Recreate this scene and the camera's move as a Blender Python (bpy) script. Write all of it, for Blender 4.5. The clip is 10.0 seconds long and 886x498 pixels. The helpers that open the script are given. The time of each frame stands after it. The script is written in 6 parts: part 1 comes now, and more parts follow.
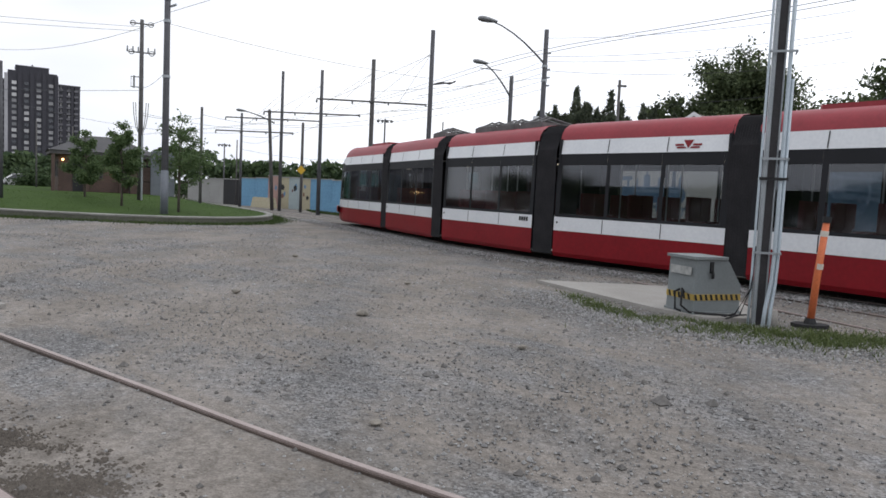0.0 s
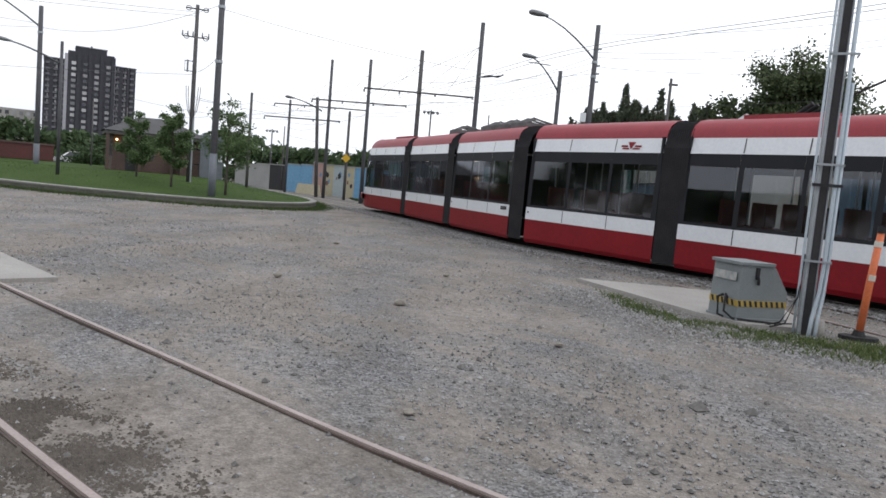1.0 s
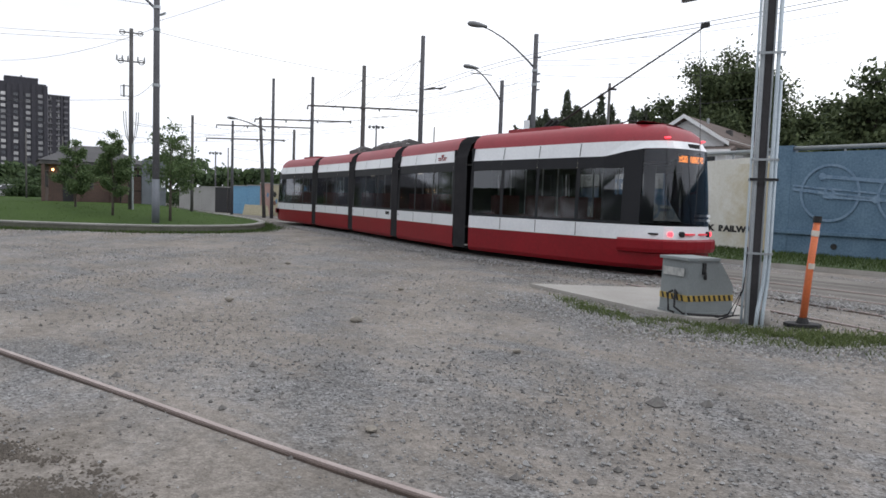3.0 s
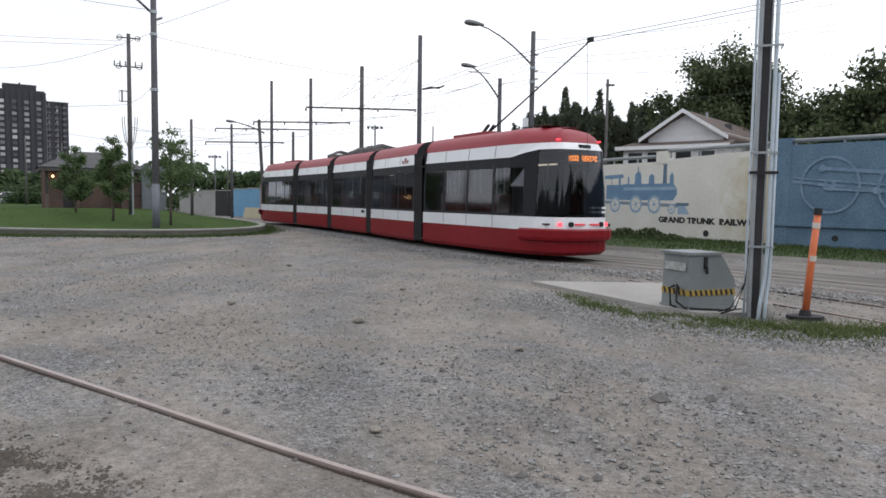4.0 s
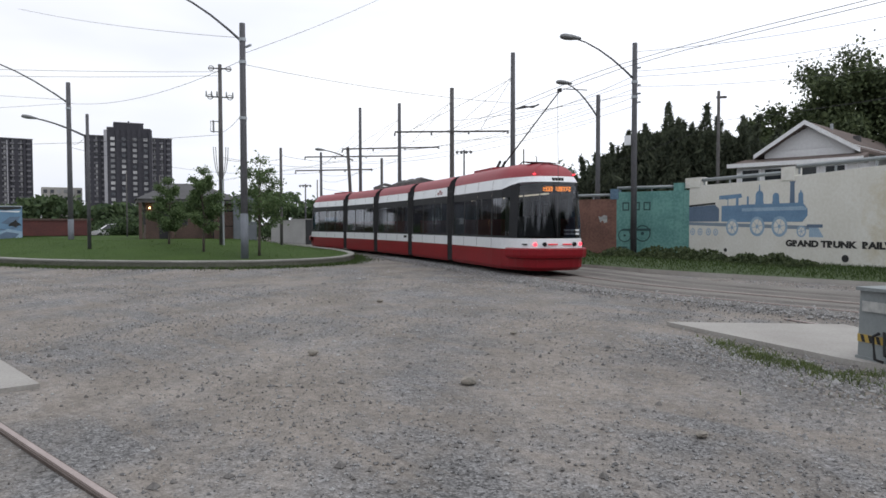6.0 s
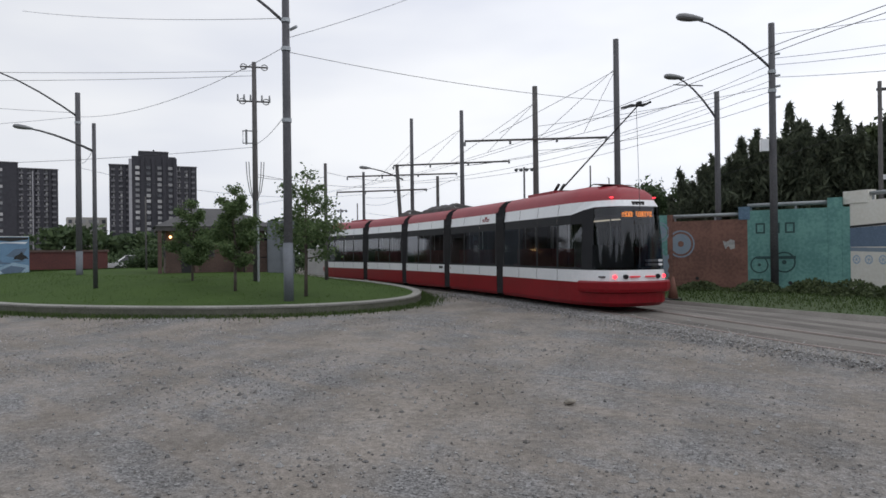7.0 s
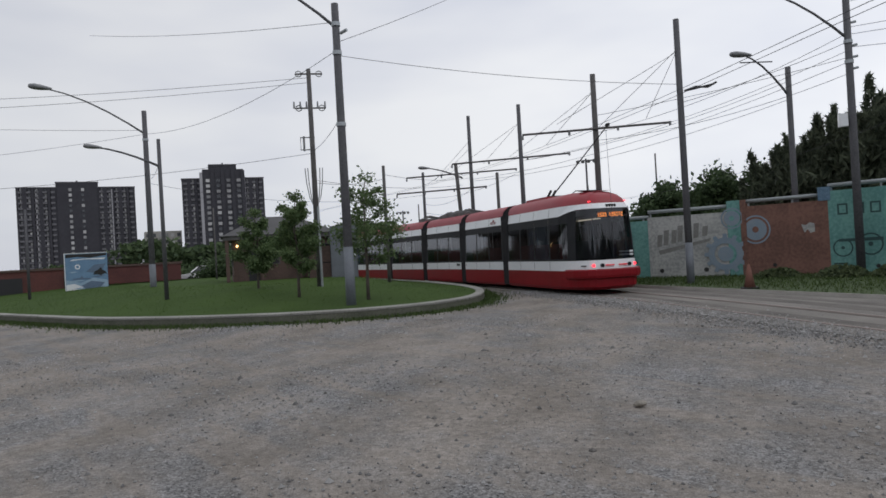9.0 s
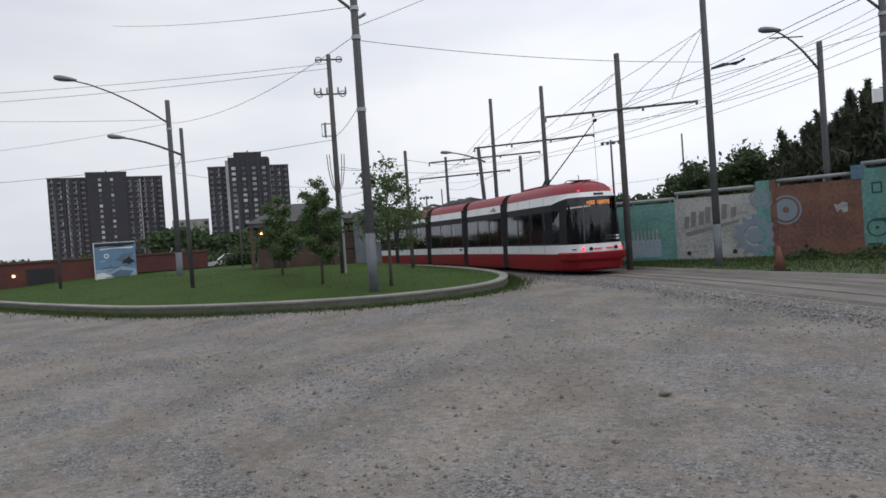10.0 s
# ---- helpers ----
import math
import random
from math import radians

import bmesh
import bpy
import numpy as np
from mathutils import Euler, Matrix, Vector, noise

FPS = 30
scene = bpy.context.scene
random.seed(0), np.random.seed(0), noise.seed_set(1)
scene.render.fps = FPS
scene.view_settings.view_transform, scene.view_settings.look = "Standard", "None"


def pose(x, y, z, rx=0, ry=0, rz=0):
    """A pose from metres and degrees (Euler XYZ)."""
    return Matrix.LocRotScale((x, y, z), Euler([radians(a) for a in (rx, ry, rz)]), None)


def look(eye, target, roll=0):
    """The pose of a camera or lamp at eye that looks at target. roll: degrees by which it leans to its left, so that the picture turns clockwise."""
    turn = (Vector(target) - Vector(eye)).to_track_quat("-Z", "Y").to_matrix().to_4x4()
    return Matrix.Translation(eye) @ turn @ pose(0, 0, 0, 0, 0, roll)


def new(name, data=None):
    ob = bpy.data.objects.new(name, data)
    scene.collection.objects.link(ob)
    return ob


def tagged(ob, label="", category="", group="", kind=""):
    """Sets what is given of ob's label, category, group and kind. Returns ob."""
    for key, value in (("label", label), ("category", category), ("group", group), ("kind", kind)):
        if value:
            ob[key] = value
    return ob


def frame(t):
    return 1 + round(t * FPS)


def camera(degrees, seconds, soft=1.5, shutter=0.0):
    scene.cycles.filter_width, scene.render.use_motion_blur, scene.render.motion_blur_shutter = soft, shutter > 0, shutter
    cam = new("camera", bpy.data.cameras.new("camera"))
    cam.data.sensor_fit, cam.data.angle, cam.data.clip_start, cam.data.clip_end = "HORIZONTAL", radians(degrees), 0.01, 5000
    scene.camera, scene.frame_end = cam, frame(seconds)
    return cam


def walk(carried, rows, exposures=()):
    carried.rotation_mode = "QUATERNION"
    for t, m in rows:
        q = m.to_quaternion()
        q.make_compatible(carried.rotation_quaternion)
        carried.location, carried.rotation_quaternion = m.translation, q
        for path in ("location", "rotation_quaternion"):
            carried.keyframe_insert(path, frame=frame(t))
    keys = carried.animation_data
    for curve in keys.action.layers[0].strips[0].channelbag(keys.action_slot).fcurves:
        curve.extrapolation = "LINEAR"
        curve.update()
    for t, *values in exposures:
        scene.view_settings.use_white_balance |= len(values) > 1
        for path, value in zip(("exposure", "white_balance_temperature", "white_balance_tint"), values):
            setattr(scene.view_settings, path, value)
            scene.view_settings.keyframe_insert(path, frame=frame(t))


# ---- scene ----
cam = camera(64.34, 10.0, soft=1.6)


def eye(x, y, z, yaw, pitch, roll):
    return pose(x, y, z, 0, 0, yaw) @ pose(0, 0, 0, 90 + pitch) @ pose(0, 0, 0, 0, 0, roll)


PATH = [
    (0.0, 0, 0, 1.6, 1.43, -4.34, 2.7), (0.5, 0, 0, 1.6, 3.42, -5.5, 4.9), (1.0, 0, 0, 1.6, 4.66, -5.14, 4.96),
    (1.5, 0, 0, 1.6, 3.58, -2.25, 3.2), (2.0, 0, 0, 1.6, 2.87, -2.47, 3.18), (2.5, 0, 0, 1.6, 1.45, -3.17, 2.76),
    (3.0, 0, 0, 1.6, 0.88, -3.91, 1.92), (4.5, 0, 0, 1.6, 1.28, -3.98, 0.45), (5.0, 0, 0, 1.6, 1.83, -3.59, 0.12),
    (5.5, 0, 0, 1.6, 3.08, -3.11, -0.22), (5.7, -0.05, 0.1, 1.6, 4.3, -2.57, 0.1), (5.9, -0.2, 0.8, 1.61, 6.6, -2.05, 0.05),
    (6.0, -0.5, 1.95, 1.62, 8.0, -1.95, -0.1), (6.1, -1.6, 4.3, 1.69, 8.0, -2.1, -0.3), (6.2, -2.8, 6.4, 1.74, 7.5, -2.0, -0.49),
    (6.4, -3.75, 7.75, 1.77, 7.7, -1.4, -0.6), (6.8, -3.93, 8.15, 1.78, 9.3, -0.3, -0.75), (7.3, -3.96, 8.24, 1.78, 10.15, 0.72, -0.95),
    (7.5, -3.97, 8.29, 1.79, 10.15, 0.95, -1.6), (8.0, -3.97, 8.4, 1.79, 9.26, 1.44, -2.1), (8.5, -3.93, 8.52, 1.78, 13.33, 1.75, -2.96),
    (9.0, -3.88, 8.63, 1.77, 15.04, 0.24, -3.26), (9.5, -3.85, 8.8, 1.79, 16.7, -1.17, -4.15), (10.0, -3.85, 8.82, 1.79, 17.15, -0.89, -4.0)]
walk(cam, [(t, eye(*p)) for t, *p in PATH],
     exposures=[(0.0, -0.02), (0.5, 0.06), (1.0, 0.1), (5.5, 0.05), (6.5, -0.2), (7.5, -0.39), (8.0, -0.48), (8.5, -0.54), (9.0, -0.52), (9.5, -0.4), (10.0, -0.33)])

# ---- light: a bright overcast sky, a broad weak sun behind the clouds ----
world = bpy.data.worlds.new("overcast")
scene.world = world
world.use_nodes = True
wn, wl = world.node_tree.nodes, world.node_tree.links
wn.clear()
sky = wn.new("ShaderNodeTexSky")
sky.sky_type, sky.sun_disc = "NISHITA", False
sky.sun_elevation, sky.sun_rotation = radians(48), radians(70)
blue = wn.new("ShaderNodeBackground")
blue.inputs["Strength"].default_value = 0.1
wl.new(sky.outputs[0], blue.inputs["Color"])
wcoord, wmap, wnoise, wramp = wn.new("ShaderNodeTexCoord"), wn.new("ShaderNodeMapping"), wn.new("ShaderNodeTexNoise"), wn.new("ShaderNodeValToRGB")
wmap.inputs["Scale"].default_value = (1.5, 1.5, 5)
wnoise.inputs["Scale"].default_value, wnoise.inputs["Detail"].default_value = 1.2, 4
wl.new(wcoord.outputs["Generated"], wmap.inputs[0])
wl.new(wmap.outputs[0], wnoise.inputs[0])
wl.new(wnoise.outputs[0], wramp.inputs[0])
wramp.color_ramp.elements[0].position, wramp.color_ramp.elements[0].color = 0.3, (0.75, 0.785, 0.895, 1)
wramp.color_ramp.elements[1].position, wramp.color_ramp.elements[1].color = 0.66, (1.02, 1.035, 1.07, 1)
cloud = wn.new("ShaderNodeBackground")
wsep, wside = wn.new("ShaderNodeSeparateXYZ"), wn.new("ShaderNodeMapRange")
wl.new(wcoord.outputs["Generated"], wsep.inputs[0])
wside.inputs["From Min"].default_value, wside.inputs["From Max"].default_value = -0.75, 0.35
wside.inputs["To Min"].default_value, wside.inputs["To Max"].default_value = 1.07, 1.42
wl.new(wsep.outputs["X"], wside.inputs["Value"])
wl.new(wside.outputs[0], cloud.inputs["Strength"])
wl.new(wramp.outputs[0], cloud.inputs["Color"])
wmix, wout = wn.new("ShaderNodeMixShader"), wn.new("ShaderNodeOutputWorld")
wmix.inputs[0].default_value = 0.92
wl.new(blue.outputs[0], wmix.inputs[1])
wl.new(cloud.outputs[0], wmix.inputs[2])
wl.new(wmix.outputs[0], wout.inputs[0])
sun_data = bpy.data.lights.new("sun", "SUN")
sun_data.energy, sun_data.angle, sun_data.color = 0.35, radians(25), (1.0, 0.96, 0.9)
sun = new("sun", sun_data)
sun.matrix_basis = look((40, 15, 55), (0, 20, 0))

# ---- materials ----


def material(name, c, c2=None, rough=0.8, metal=0.0, big=1.5, fine=40.0, bump=0.15, size=0.01, emit=0.0, var=0.5, coat=0.0):
    """A surface of two colours mixed at two scales, with fine relief."""
    m = bpy.data.materials.new(name)
    m.use_nodes = True
    n, l = m.node_tree.nodes, m.node_tree.links
    b = n["Principled BSDF"]
    c2 = c2 or tuple(v * 0.72 for v in c)
    co = n.new("ShaderNodeTexCoord")
    n1, n2 = n.new("ShaderNodeTexNoise"), n.new("ShaderNodeTexNoise")
    n1.inputs["Scale"].default_value, n1.inputs["Detail"].default_value = big, 5
    n2.inputs["Scale"].default_value, n2.inputs["Detail"].default_value = fine, 3
    l.new(co.outputs["Object"], n1.inputs[0])
    l.new(co.outputs["Object"], n2.inputs[0])
    add = n.new("ShaderNodeMath")
    add.operation = "MULTIPLY_ADD"
    add.inputs[1].default_value = 0.5
    l.new(n2.outputs[0], add.inputs[0])
    half = n.new("ShaderNodeMath")
    half.operation = "MULTIPLY"
    half.inputs[1].default_value = 0.5
    l.new(n1.outputs[0], half.inputs[0])
    l.new(half.outputs[0], add.inputs[2])
    ramp = n.new("ShaderNodeValToRGB")
    ramp.color_ramp.elements[0].position, ramp.color_ramp.elements[0].color = 0.5 - var * 0.3, (*c2, 1)
    ramp.color_ramp.elements[1].position, ramp.color_ramp.elements[1].color = 0.5 + var * 0.3, (*c, 1)
    l.new(add.outputs[0], ramp.inputs[0])
    l.new(ramp.outputs[0], b.inputs["Base Color"])
    b.inputs["Roughness"].default_value, b.inputs["Metallic"].default_value = rough, metal
    b.inputs["Coat Weight"].default_value = coat
    if bump:
        bp = n.new("ShaderNodeBump")
        bp.inputs["Strength"].default_value, bp.inputs["Distance"].default_value = bump, size
        l.new(n2.outputs[0], bp.inputs["Height"])
        l.new(bp.outputs[0], b.inputs["Normal"])
    if emit:
        b.inputs["Emission Color"].default_value, b.inputs["Emission Strength"].default_value = (*c, 1), emit
    return m


def leaf_material(name, c, c2):
    """Leaves that differ one by one, and let some light through."""
    m = bpy.data.materials.new(name)
    m.use_nodes = True
    n, l = m.node_tree.nodes, m.node_tree.links
    b = n["Principled BSDF"]
    geo, ramp = n.new("ShaderNodeNewGeometry"), n.new("ShaderNodeValToRGB")
    l.new(geo.outputs["Random Per Island"], ramp.inputs[0])
    ramp.color_ramp.elements[0].color, ramp.color_ramp.elements[1].color = (*c2, 1), (*c, 1)
    l.new(ramp.outputs[0], b.inputs["Base Color"])
    b.inputs["Roughness"].default_value = 0.65
    b.inputs["Specular IOR Level"].default_value = 0.2
    tr, mix = n.new("ShaderNodeBsdfTranslucent"), n.new("ShaderNodeMixShader")
    l.new(ramp.outputs[0], tr.inputs[0])
    mix.inputs[0].default_value = 0.25
    l.new(b.outputs[0], mix.inputs[1])
    l.new(tr.outputs[0], mix.inputs[2])
    l.new(mix.outputs[0], n["Material Output"].inputs[0])
    return m


def glass_material(name, tint, gloss=0.12):
    m = bpy.data.materials.new(name)
    m.use_nodes = True
    n, l = m.node_tree.nodes, m.node_tree.links
    n.remove(n["Principled BSDF"])
    t, g, mix, fr = n.new("ShaderNodeBsdfTransparent"), n.new("ShaderNodeBsdfGlossy"), n.new("ShaderNodeMixShader"), n.new("ShaderNodeFresnel")
    t.inputs[0].default_value = (*tint, 1)
    g.inputs["Roughness"].default_value = 0.13
    g.inputs["Color"].default_value = (0.9, 0.93, 1.0, 1)
    fr.inputs["IOR"].default_value = 1.5
    top = n.new("ShaderNodeMath")
    top.operation = "ADD"
    top.inputs[1].default_value = gloss
    l.new(fr.outputs[0], top.inputs[0])
    l.new(top.outputs[0], mix.inputs[0])
    l.new(t.outputs[0], mix.inputs[1])
    l.new(g.outputs[0], mix.inputs[2])
    l.new(mix.outputs[0], n["Material Output"].inputs[0])
    return m


def ground_material():
    """Packed yard gravel: grey crushed stone, tan dust worn through in patches, damp dark stains."""
    m = bpy.data.materials.new("yard_gravel")
    m.use_nodes = True
    n, l = m.node_tree.nodes, m.node_tree.links
    b = n["Principled BSDF"]
    geo = n.new("ShaderNodeTexCoord")

    def noise_at(scale, detail=5, rough=0.6, stretch=None):
        t = n.new("ShaderNodeTexNoise")
        t.inputs["Scale"].default_value, t.inputs["Detail"].default_value, t.inputs["Roughness"].default_value = scale, detail, rough
        if stretch:
            mp = n.new("ShaderNodeMapping")
            mp.inputs["Rotation"].default_value, mp.inputs["Scale"].default_value = (0, 0, radians(stretch[0])), (stretch[1], stretch[2], 1)
            mp.vector_type = "TEXTURE" if stretch[1] > 2 else "POINT"
            l.new(geo.outputs["Object"], mp.inputs[0])
            l.new(mp.outputs[0], t.inputs[0])
        else:
            l.new(geo.outputs["Object"], t.inputs[0])
        return t.outputs[0]

    def ramp(src, p0, c0, p1, c1):
        r = n.new("ShaderNodeValToRGB")
        r.color_ramp.elements[0].position, r.color_ramp.elements[0].color = p0, (*c0, 1)
        r.color_ramp.elements[1].position, r.color_ramp.elements[1].color = p1, (*c1, 1)
        l.new(src, r.inputs[0])
        return r.outputs[0]

    def mix(kind, f, a, c):
        x = n.new("ShaderNodeMix")
        x.data_type, x.blend_type = "RGBA", kind
        x.inputs[0].default_value = 1.0
        if f is not None:
            l.new(f, x.inputs[0])
        l.new(a, x.inputs[6])
        l.new(c, x.inputs[7])
        return x.outputs[2]

    stone = n.new("ShaderNodeTexVoronoi")
    stone.inputs["Scale"].default_value = 52
    l.new(geo.outputs["Object"], stone.inputs[0])
    sand = n.new("ShaderNodeSeparateColor")
    l.new(stone.outputs["Color"], sand.inputs[0])
    grey = ramp(sand.outputs[0], 0.0, (0.1, 0.1, 0.101), 1.0, (0.35, 0.35, 0.352))
    tan = ramp(noise_at(26, 6, 0.8), 0.36, (0.2, 0.182, 0.162), 0.66, (0.39, 0.358, 0.325))
    worn = ramp(noise_at(0.5, 8, 0.66, (22, 1.0, 0.58)), 0.41, (0, 0, 0), 0.57, (1, 1, 1))
    base = mix("MIX", worn, grey, tan)
    # dust dragged out along the yard rails
    drag = ramp(noise_at(1.5, 7, 0.62, (-37, 6.0, 0.8)), 0.5, (0, 0, 0), 0.6, (0.75, 0.75, 0.75))
    base = mix("MIX", drag, base, ramp(noise_at(34, 5, 0.8), 0.34, (0.21, 0.187, 0.163), 0.66, (0.36, 0.328, 0.295)))
    stains = ramp(noise_at(0.75, 8, 0.68, (22, 1.0, 0.58)), 0.34, (0.66, 0.65, 0.635), 0.6, (0.99, 0.985, 0.985))
    base = mix("MULTIPLY", None, base, stains)
    speck = ramp(noise_at(75, 2, 0.5), 0.3, (0.78, 0.77, 0.76), 0.62, (1.07, 1.07, 1.07))
    base = mix("MULTIPLY", None, base, speck)
    clump = ramp(noise_at(9, 4, 0.7), 0.36, (0.78, 0.775, 0.77), 0.6, (1.08, 1.08, 1.08))
    base = mix("MULTIPLY", None, base, clump)
    l.new(base, b.inputs["Base Color"])
    b.inputs["Roughness"].default_value = 0.95
    b.inputs["Specular IOR Level"].default_value = 0.2
    b1, b2 = n.new("ShaderNodeBump"), n.new("ShaderNodeBump")
    b1.inputs["Strength"].default_value, b1.inputs["Distance"].default_value = 0.6, 0.014
    b2.inputs["Strength"].default_value, b2.inputs["Distance"].default_value = 0.2, 0.04
    l.new(stone.outputs["Distance"], b1.inputs["Height"])
    l.new(noise_at(3.0, 6), b2.inputs["Height"])
    l.new(b2.outputs[0], b1.inputs["Normal"])
    l.new(b1.outputs[0], b.inputs["Normal"])
    return m


GRAVEL = ground_material()
ASPHALT = material("worn_asphalt", (0.24, 0.222, 0.2), (0.11, 0.102, 0.093), rough=0.92, big=0.45, fine=60, bump=0.35)
RUT = material("dusty_rut", (0.17, 0.155, 0.138), (0.07, 0.064, 0.058), rough=0.95, big=0.7, fine=45, bump=0.35)
CONCRETE = material("concrete", (0.38, 0.365, 0.34), (0.27, 0.255, 0.235), rough=0.9, big=1.2, fine=35, bump=0.2)
KERBFACE = material("dark_kerb_face", (0.125, 0.125, 0.1), (0.055, 0.06, 0.042), rough=0.95, big=1.3, fine=22, bump=0.4)
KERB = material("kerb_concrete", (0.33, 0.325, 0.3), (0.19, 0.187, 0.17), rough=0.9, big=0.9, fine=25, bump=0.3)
GRASS = material("lawn", (0.06, 0.1, 0.026), (0.038, 0.068, 0.017), rough=0.9, big=0.35, fine=22, bump=0.6, size=0.05)
GRASS.node_tree.nodes["Principled BSDF"].inputs["Specular IOR Level"].default_value = 0.08
BLADE = leaf_material("grass_blades", (0.088, 0.138, 0.036), (0.044, 0.08, 0.019))
DRYBLADE = leaf_material("verge_blades", (0.085, 0.125, 0.04), (0.035, 0.06, 0.018))
WEED = leaf_material("weed_blades", (0.15, 0.18, 0.07), (0.062, 0.09, 0.032))
STONE = leaf_material("loose_stones", (0.46, 0.455, 0.45), (0.15, 0.148, 0.147))
ROCK = material("field_stone", (0.3, 0.27, 0.23), (0.17, 0.16, 0.14), rough=0.9, big=6, fine=40, bump=0.4)
RAIL = material("rusty_rail", (0.13, 0.098, 0.085), (0.065, 0.05, 0.042), rough=0.6, metal=0.3, big=2, fine=50)
RAILTOP = material("rolled_rail_head", (0.4, 0.33, 0.31), (0.29, 0.235, 0.215), rough=0.5, metal=0.25, big=3, fine=60, bump=0.05)
SOIL = material("damp_soil", (0.15, 0.13, 0.11), (0.07, 0.06, 0.05), rough=0.95, big=3, fine=40, bump=0.5)
STEEL = material("weathered_pole_steel", (0.12, 0.12, 0.13), (0.065, 0.066, 0.073), rough=0.7, metal=0.2, big=1.0, fine=18)
POLEBASE = material("grey_pole_paint", (0.165, 0.185, 0.21), (0.115, 0.125, 0.145), rough=0.6, big=2, fine=30)
WOOD = material("pole_wood", (0.125, 0.12, 0.118), (0.068, 0.065, 0.065), rough=0.9, big=2, fine=30, bump=0.3)
GALV = material("galvanised_steel", (0.42, 0.45, 0.47), (0.3, 0.325, 0.345), rough=0.5, metal=0.5, big=3, fine=40, bump=0.05)
CONDUIT = material("pale_conduit", (0.5, 0.57, 0.62), (0.38, 0.44, 0.49), rough=0.5, metal=0.1, big=2, fine=40, bump=0.04)
DARKCHANNEL = material("dark_channel", (0.05, 0.046, 0.05), (0.03, 0.028, 0.03), rough=0.7, big=3, fine=30)
WIRE = material("wire", (0.06, 0.06, 0.065), rough=0.5, metal=0.3, bump=0)
BOXPAINT = material("grey_green_enamel", (0.23, 0.255, 0.26), (0.18, 0.2, 0.205), rough=0.55, big=2.5, fine=30, bump=0.06)
BLACK = material("black_rubber", (0.022, 0.022, 0.024), (0.012, 0.012, 0.013), rough=0.75, big=6, fine=40)
YELLOW = material("worn_yellow_paint", (0.52, 0.36, 0.07), (0.35, 0.25, 0.07), rough=0.7, big=8, fine=50)
ORANGE = material("orange_plastic", (0.78, 0.2, 0.07), (0.6, 0.15, 0.06), rough=0.5, big=4, fine=40, bump=0.05)
REFLECT = material("reflective_tape", (0.75, 0.7, 0.62), (0.55, 0.5, 0.45), rough=0.4, bump=0)
RED = material("tram_red", (0.235, 0.006, 0.013), (0.18, 0.005, 0.01), rough=0.38, big=1.2, fine=12, bump=0.02, coat=0.0)
RED.node_tree.nodes["Principled BSDF"].inputs["Specular IOR Level"].default_value = 0.3
ROOFRED = material("tram_roof_red", (0.31, 0.02, 0.033), (0.245, 0.015, 0.025), rough=0.5, big=1.5, fine=14, bump=0.02, coat=0.08)
WHITE = material("tram_white", (0.78, 0.8, 0.82), (0.68, 0.7, 0.73), rough=0.35, big=1.3, fine=16, bump=0.01, coat=0.3)
SHELLGAP = material("panel_gap", (0.06, 0.06, 0.065), rough=0.8, bump=0)
FRAMEBLACK = material("window_frame_black", (0.022, 0.023, 0.027), rough=0.5, bump=0)
TOWERBALC = material("tower_balcony", (0.15, 0.15, 0.165), (0.1, 0.1, 0.11), rough=0.9, big=0.3, fine=2)
GLASS = glass_material("tinted_glass", (0.56, 0.575, 0.59), 0.045)
SCREENGLASS = glass_material("windscreen_glass", (0.42, 0.435, 0.455), 0.01)
for pane_ in (GLASS, SCREENGLASS):
    pane_.node_tree.nodes["Glossy BSDF"].inputs["Roughness"].default_value = 0.06
BELLOWS = material("bellows_rubber", (0.03, 0.029, 0.032), (0.018, 0.018, 0.02), rough=0.85, big=3, fine=30)
for dull_ in (BELLOWS, FRAMEBLACK):
    dull_.node_tree.nodes["Principled BSDF"].inputs["Specular IOR Level"].default_value = 0.18
SEAT = material("seat_red_cloth", (0.13, 0.03, 0.036), (0.08, 0.02, 0.025), rough=0.9, fine=80)
INSIDE = material("interior_panel", (0.45, 0.45, 0.46), (0.38, 0.38, 0.39), rough=0.6, bump=0)
INFLOOR = material("interior_floor", (0.1, 0.1, 0.11), rough=0.7, bump=0)
CEILINGLAMP = material("ceiling_lamp", (1.0, 0.88, 0.68), rough=0.5, bump=0, emit=1.0, var=0.1)
TAIL = material("tail_lamp_red", (1.0, 0.04, 0.06), rough=0.3, bump=0, emit=3.2, var=0.1)
LED = material("amber_display", (1.0, 0.3, 0.03), rough=0.4, bump=0, emit=2.3, var=0.1)
TAILDIM = material("reflector_red", (0.7, 0.06, 0.08), rough=0.3, bump=0, emit=0.4, var=0.1)
ROOFGEAR = material("roof_gear", (0.15, 0.145, 0.145), (0.08, 0.08, 0.08), rough=0.7, big=3, fine=30)
BARK = material("bark", (0.12, 0.1, 0.085), (0.06, 0.05, 0.042), rough=0.95, big=4, fine=30, bump=0.5)
LEAF = leaf_material("young_tree_leaves", (0.15, 0.21, 0.09), (0.07, 0.115, 0.05))
LEAFDARK = leaf_material("old_tree_leaves", (0.12, 0.15, 0.07), (0.042, 0.06, 0.03))
LEAFCON = leaf_material("conifer_needles", (0.11, 0.128, 0.082), (0.04, 0.052, 0.036))
LEAFFAR = leaf_material("far_wood_leaves", (0.085, 0.125, 0.055), (0.035, 0.06, 0.028))
BRICK = material("brown_brick", (0.13, 0.085, 0.07), (0.075, 0.052, 0.045), rough=0.9, big=1, fine=12, bump=0.3)
BRICKRED = material("red_brick", (0.14, 0.05, 0.042), (0.075, 0.032, 0.03), rough=0.9, big=0.7, fine=10, bump=0.3)
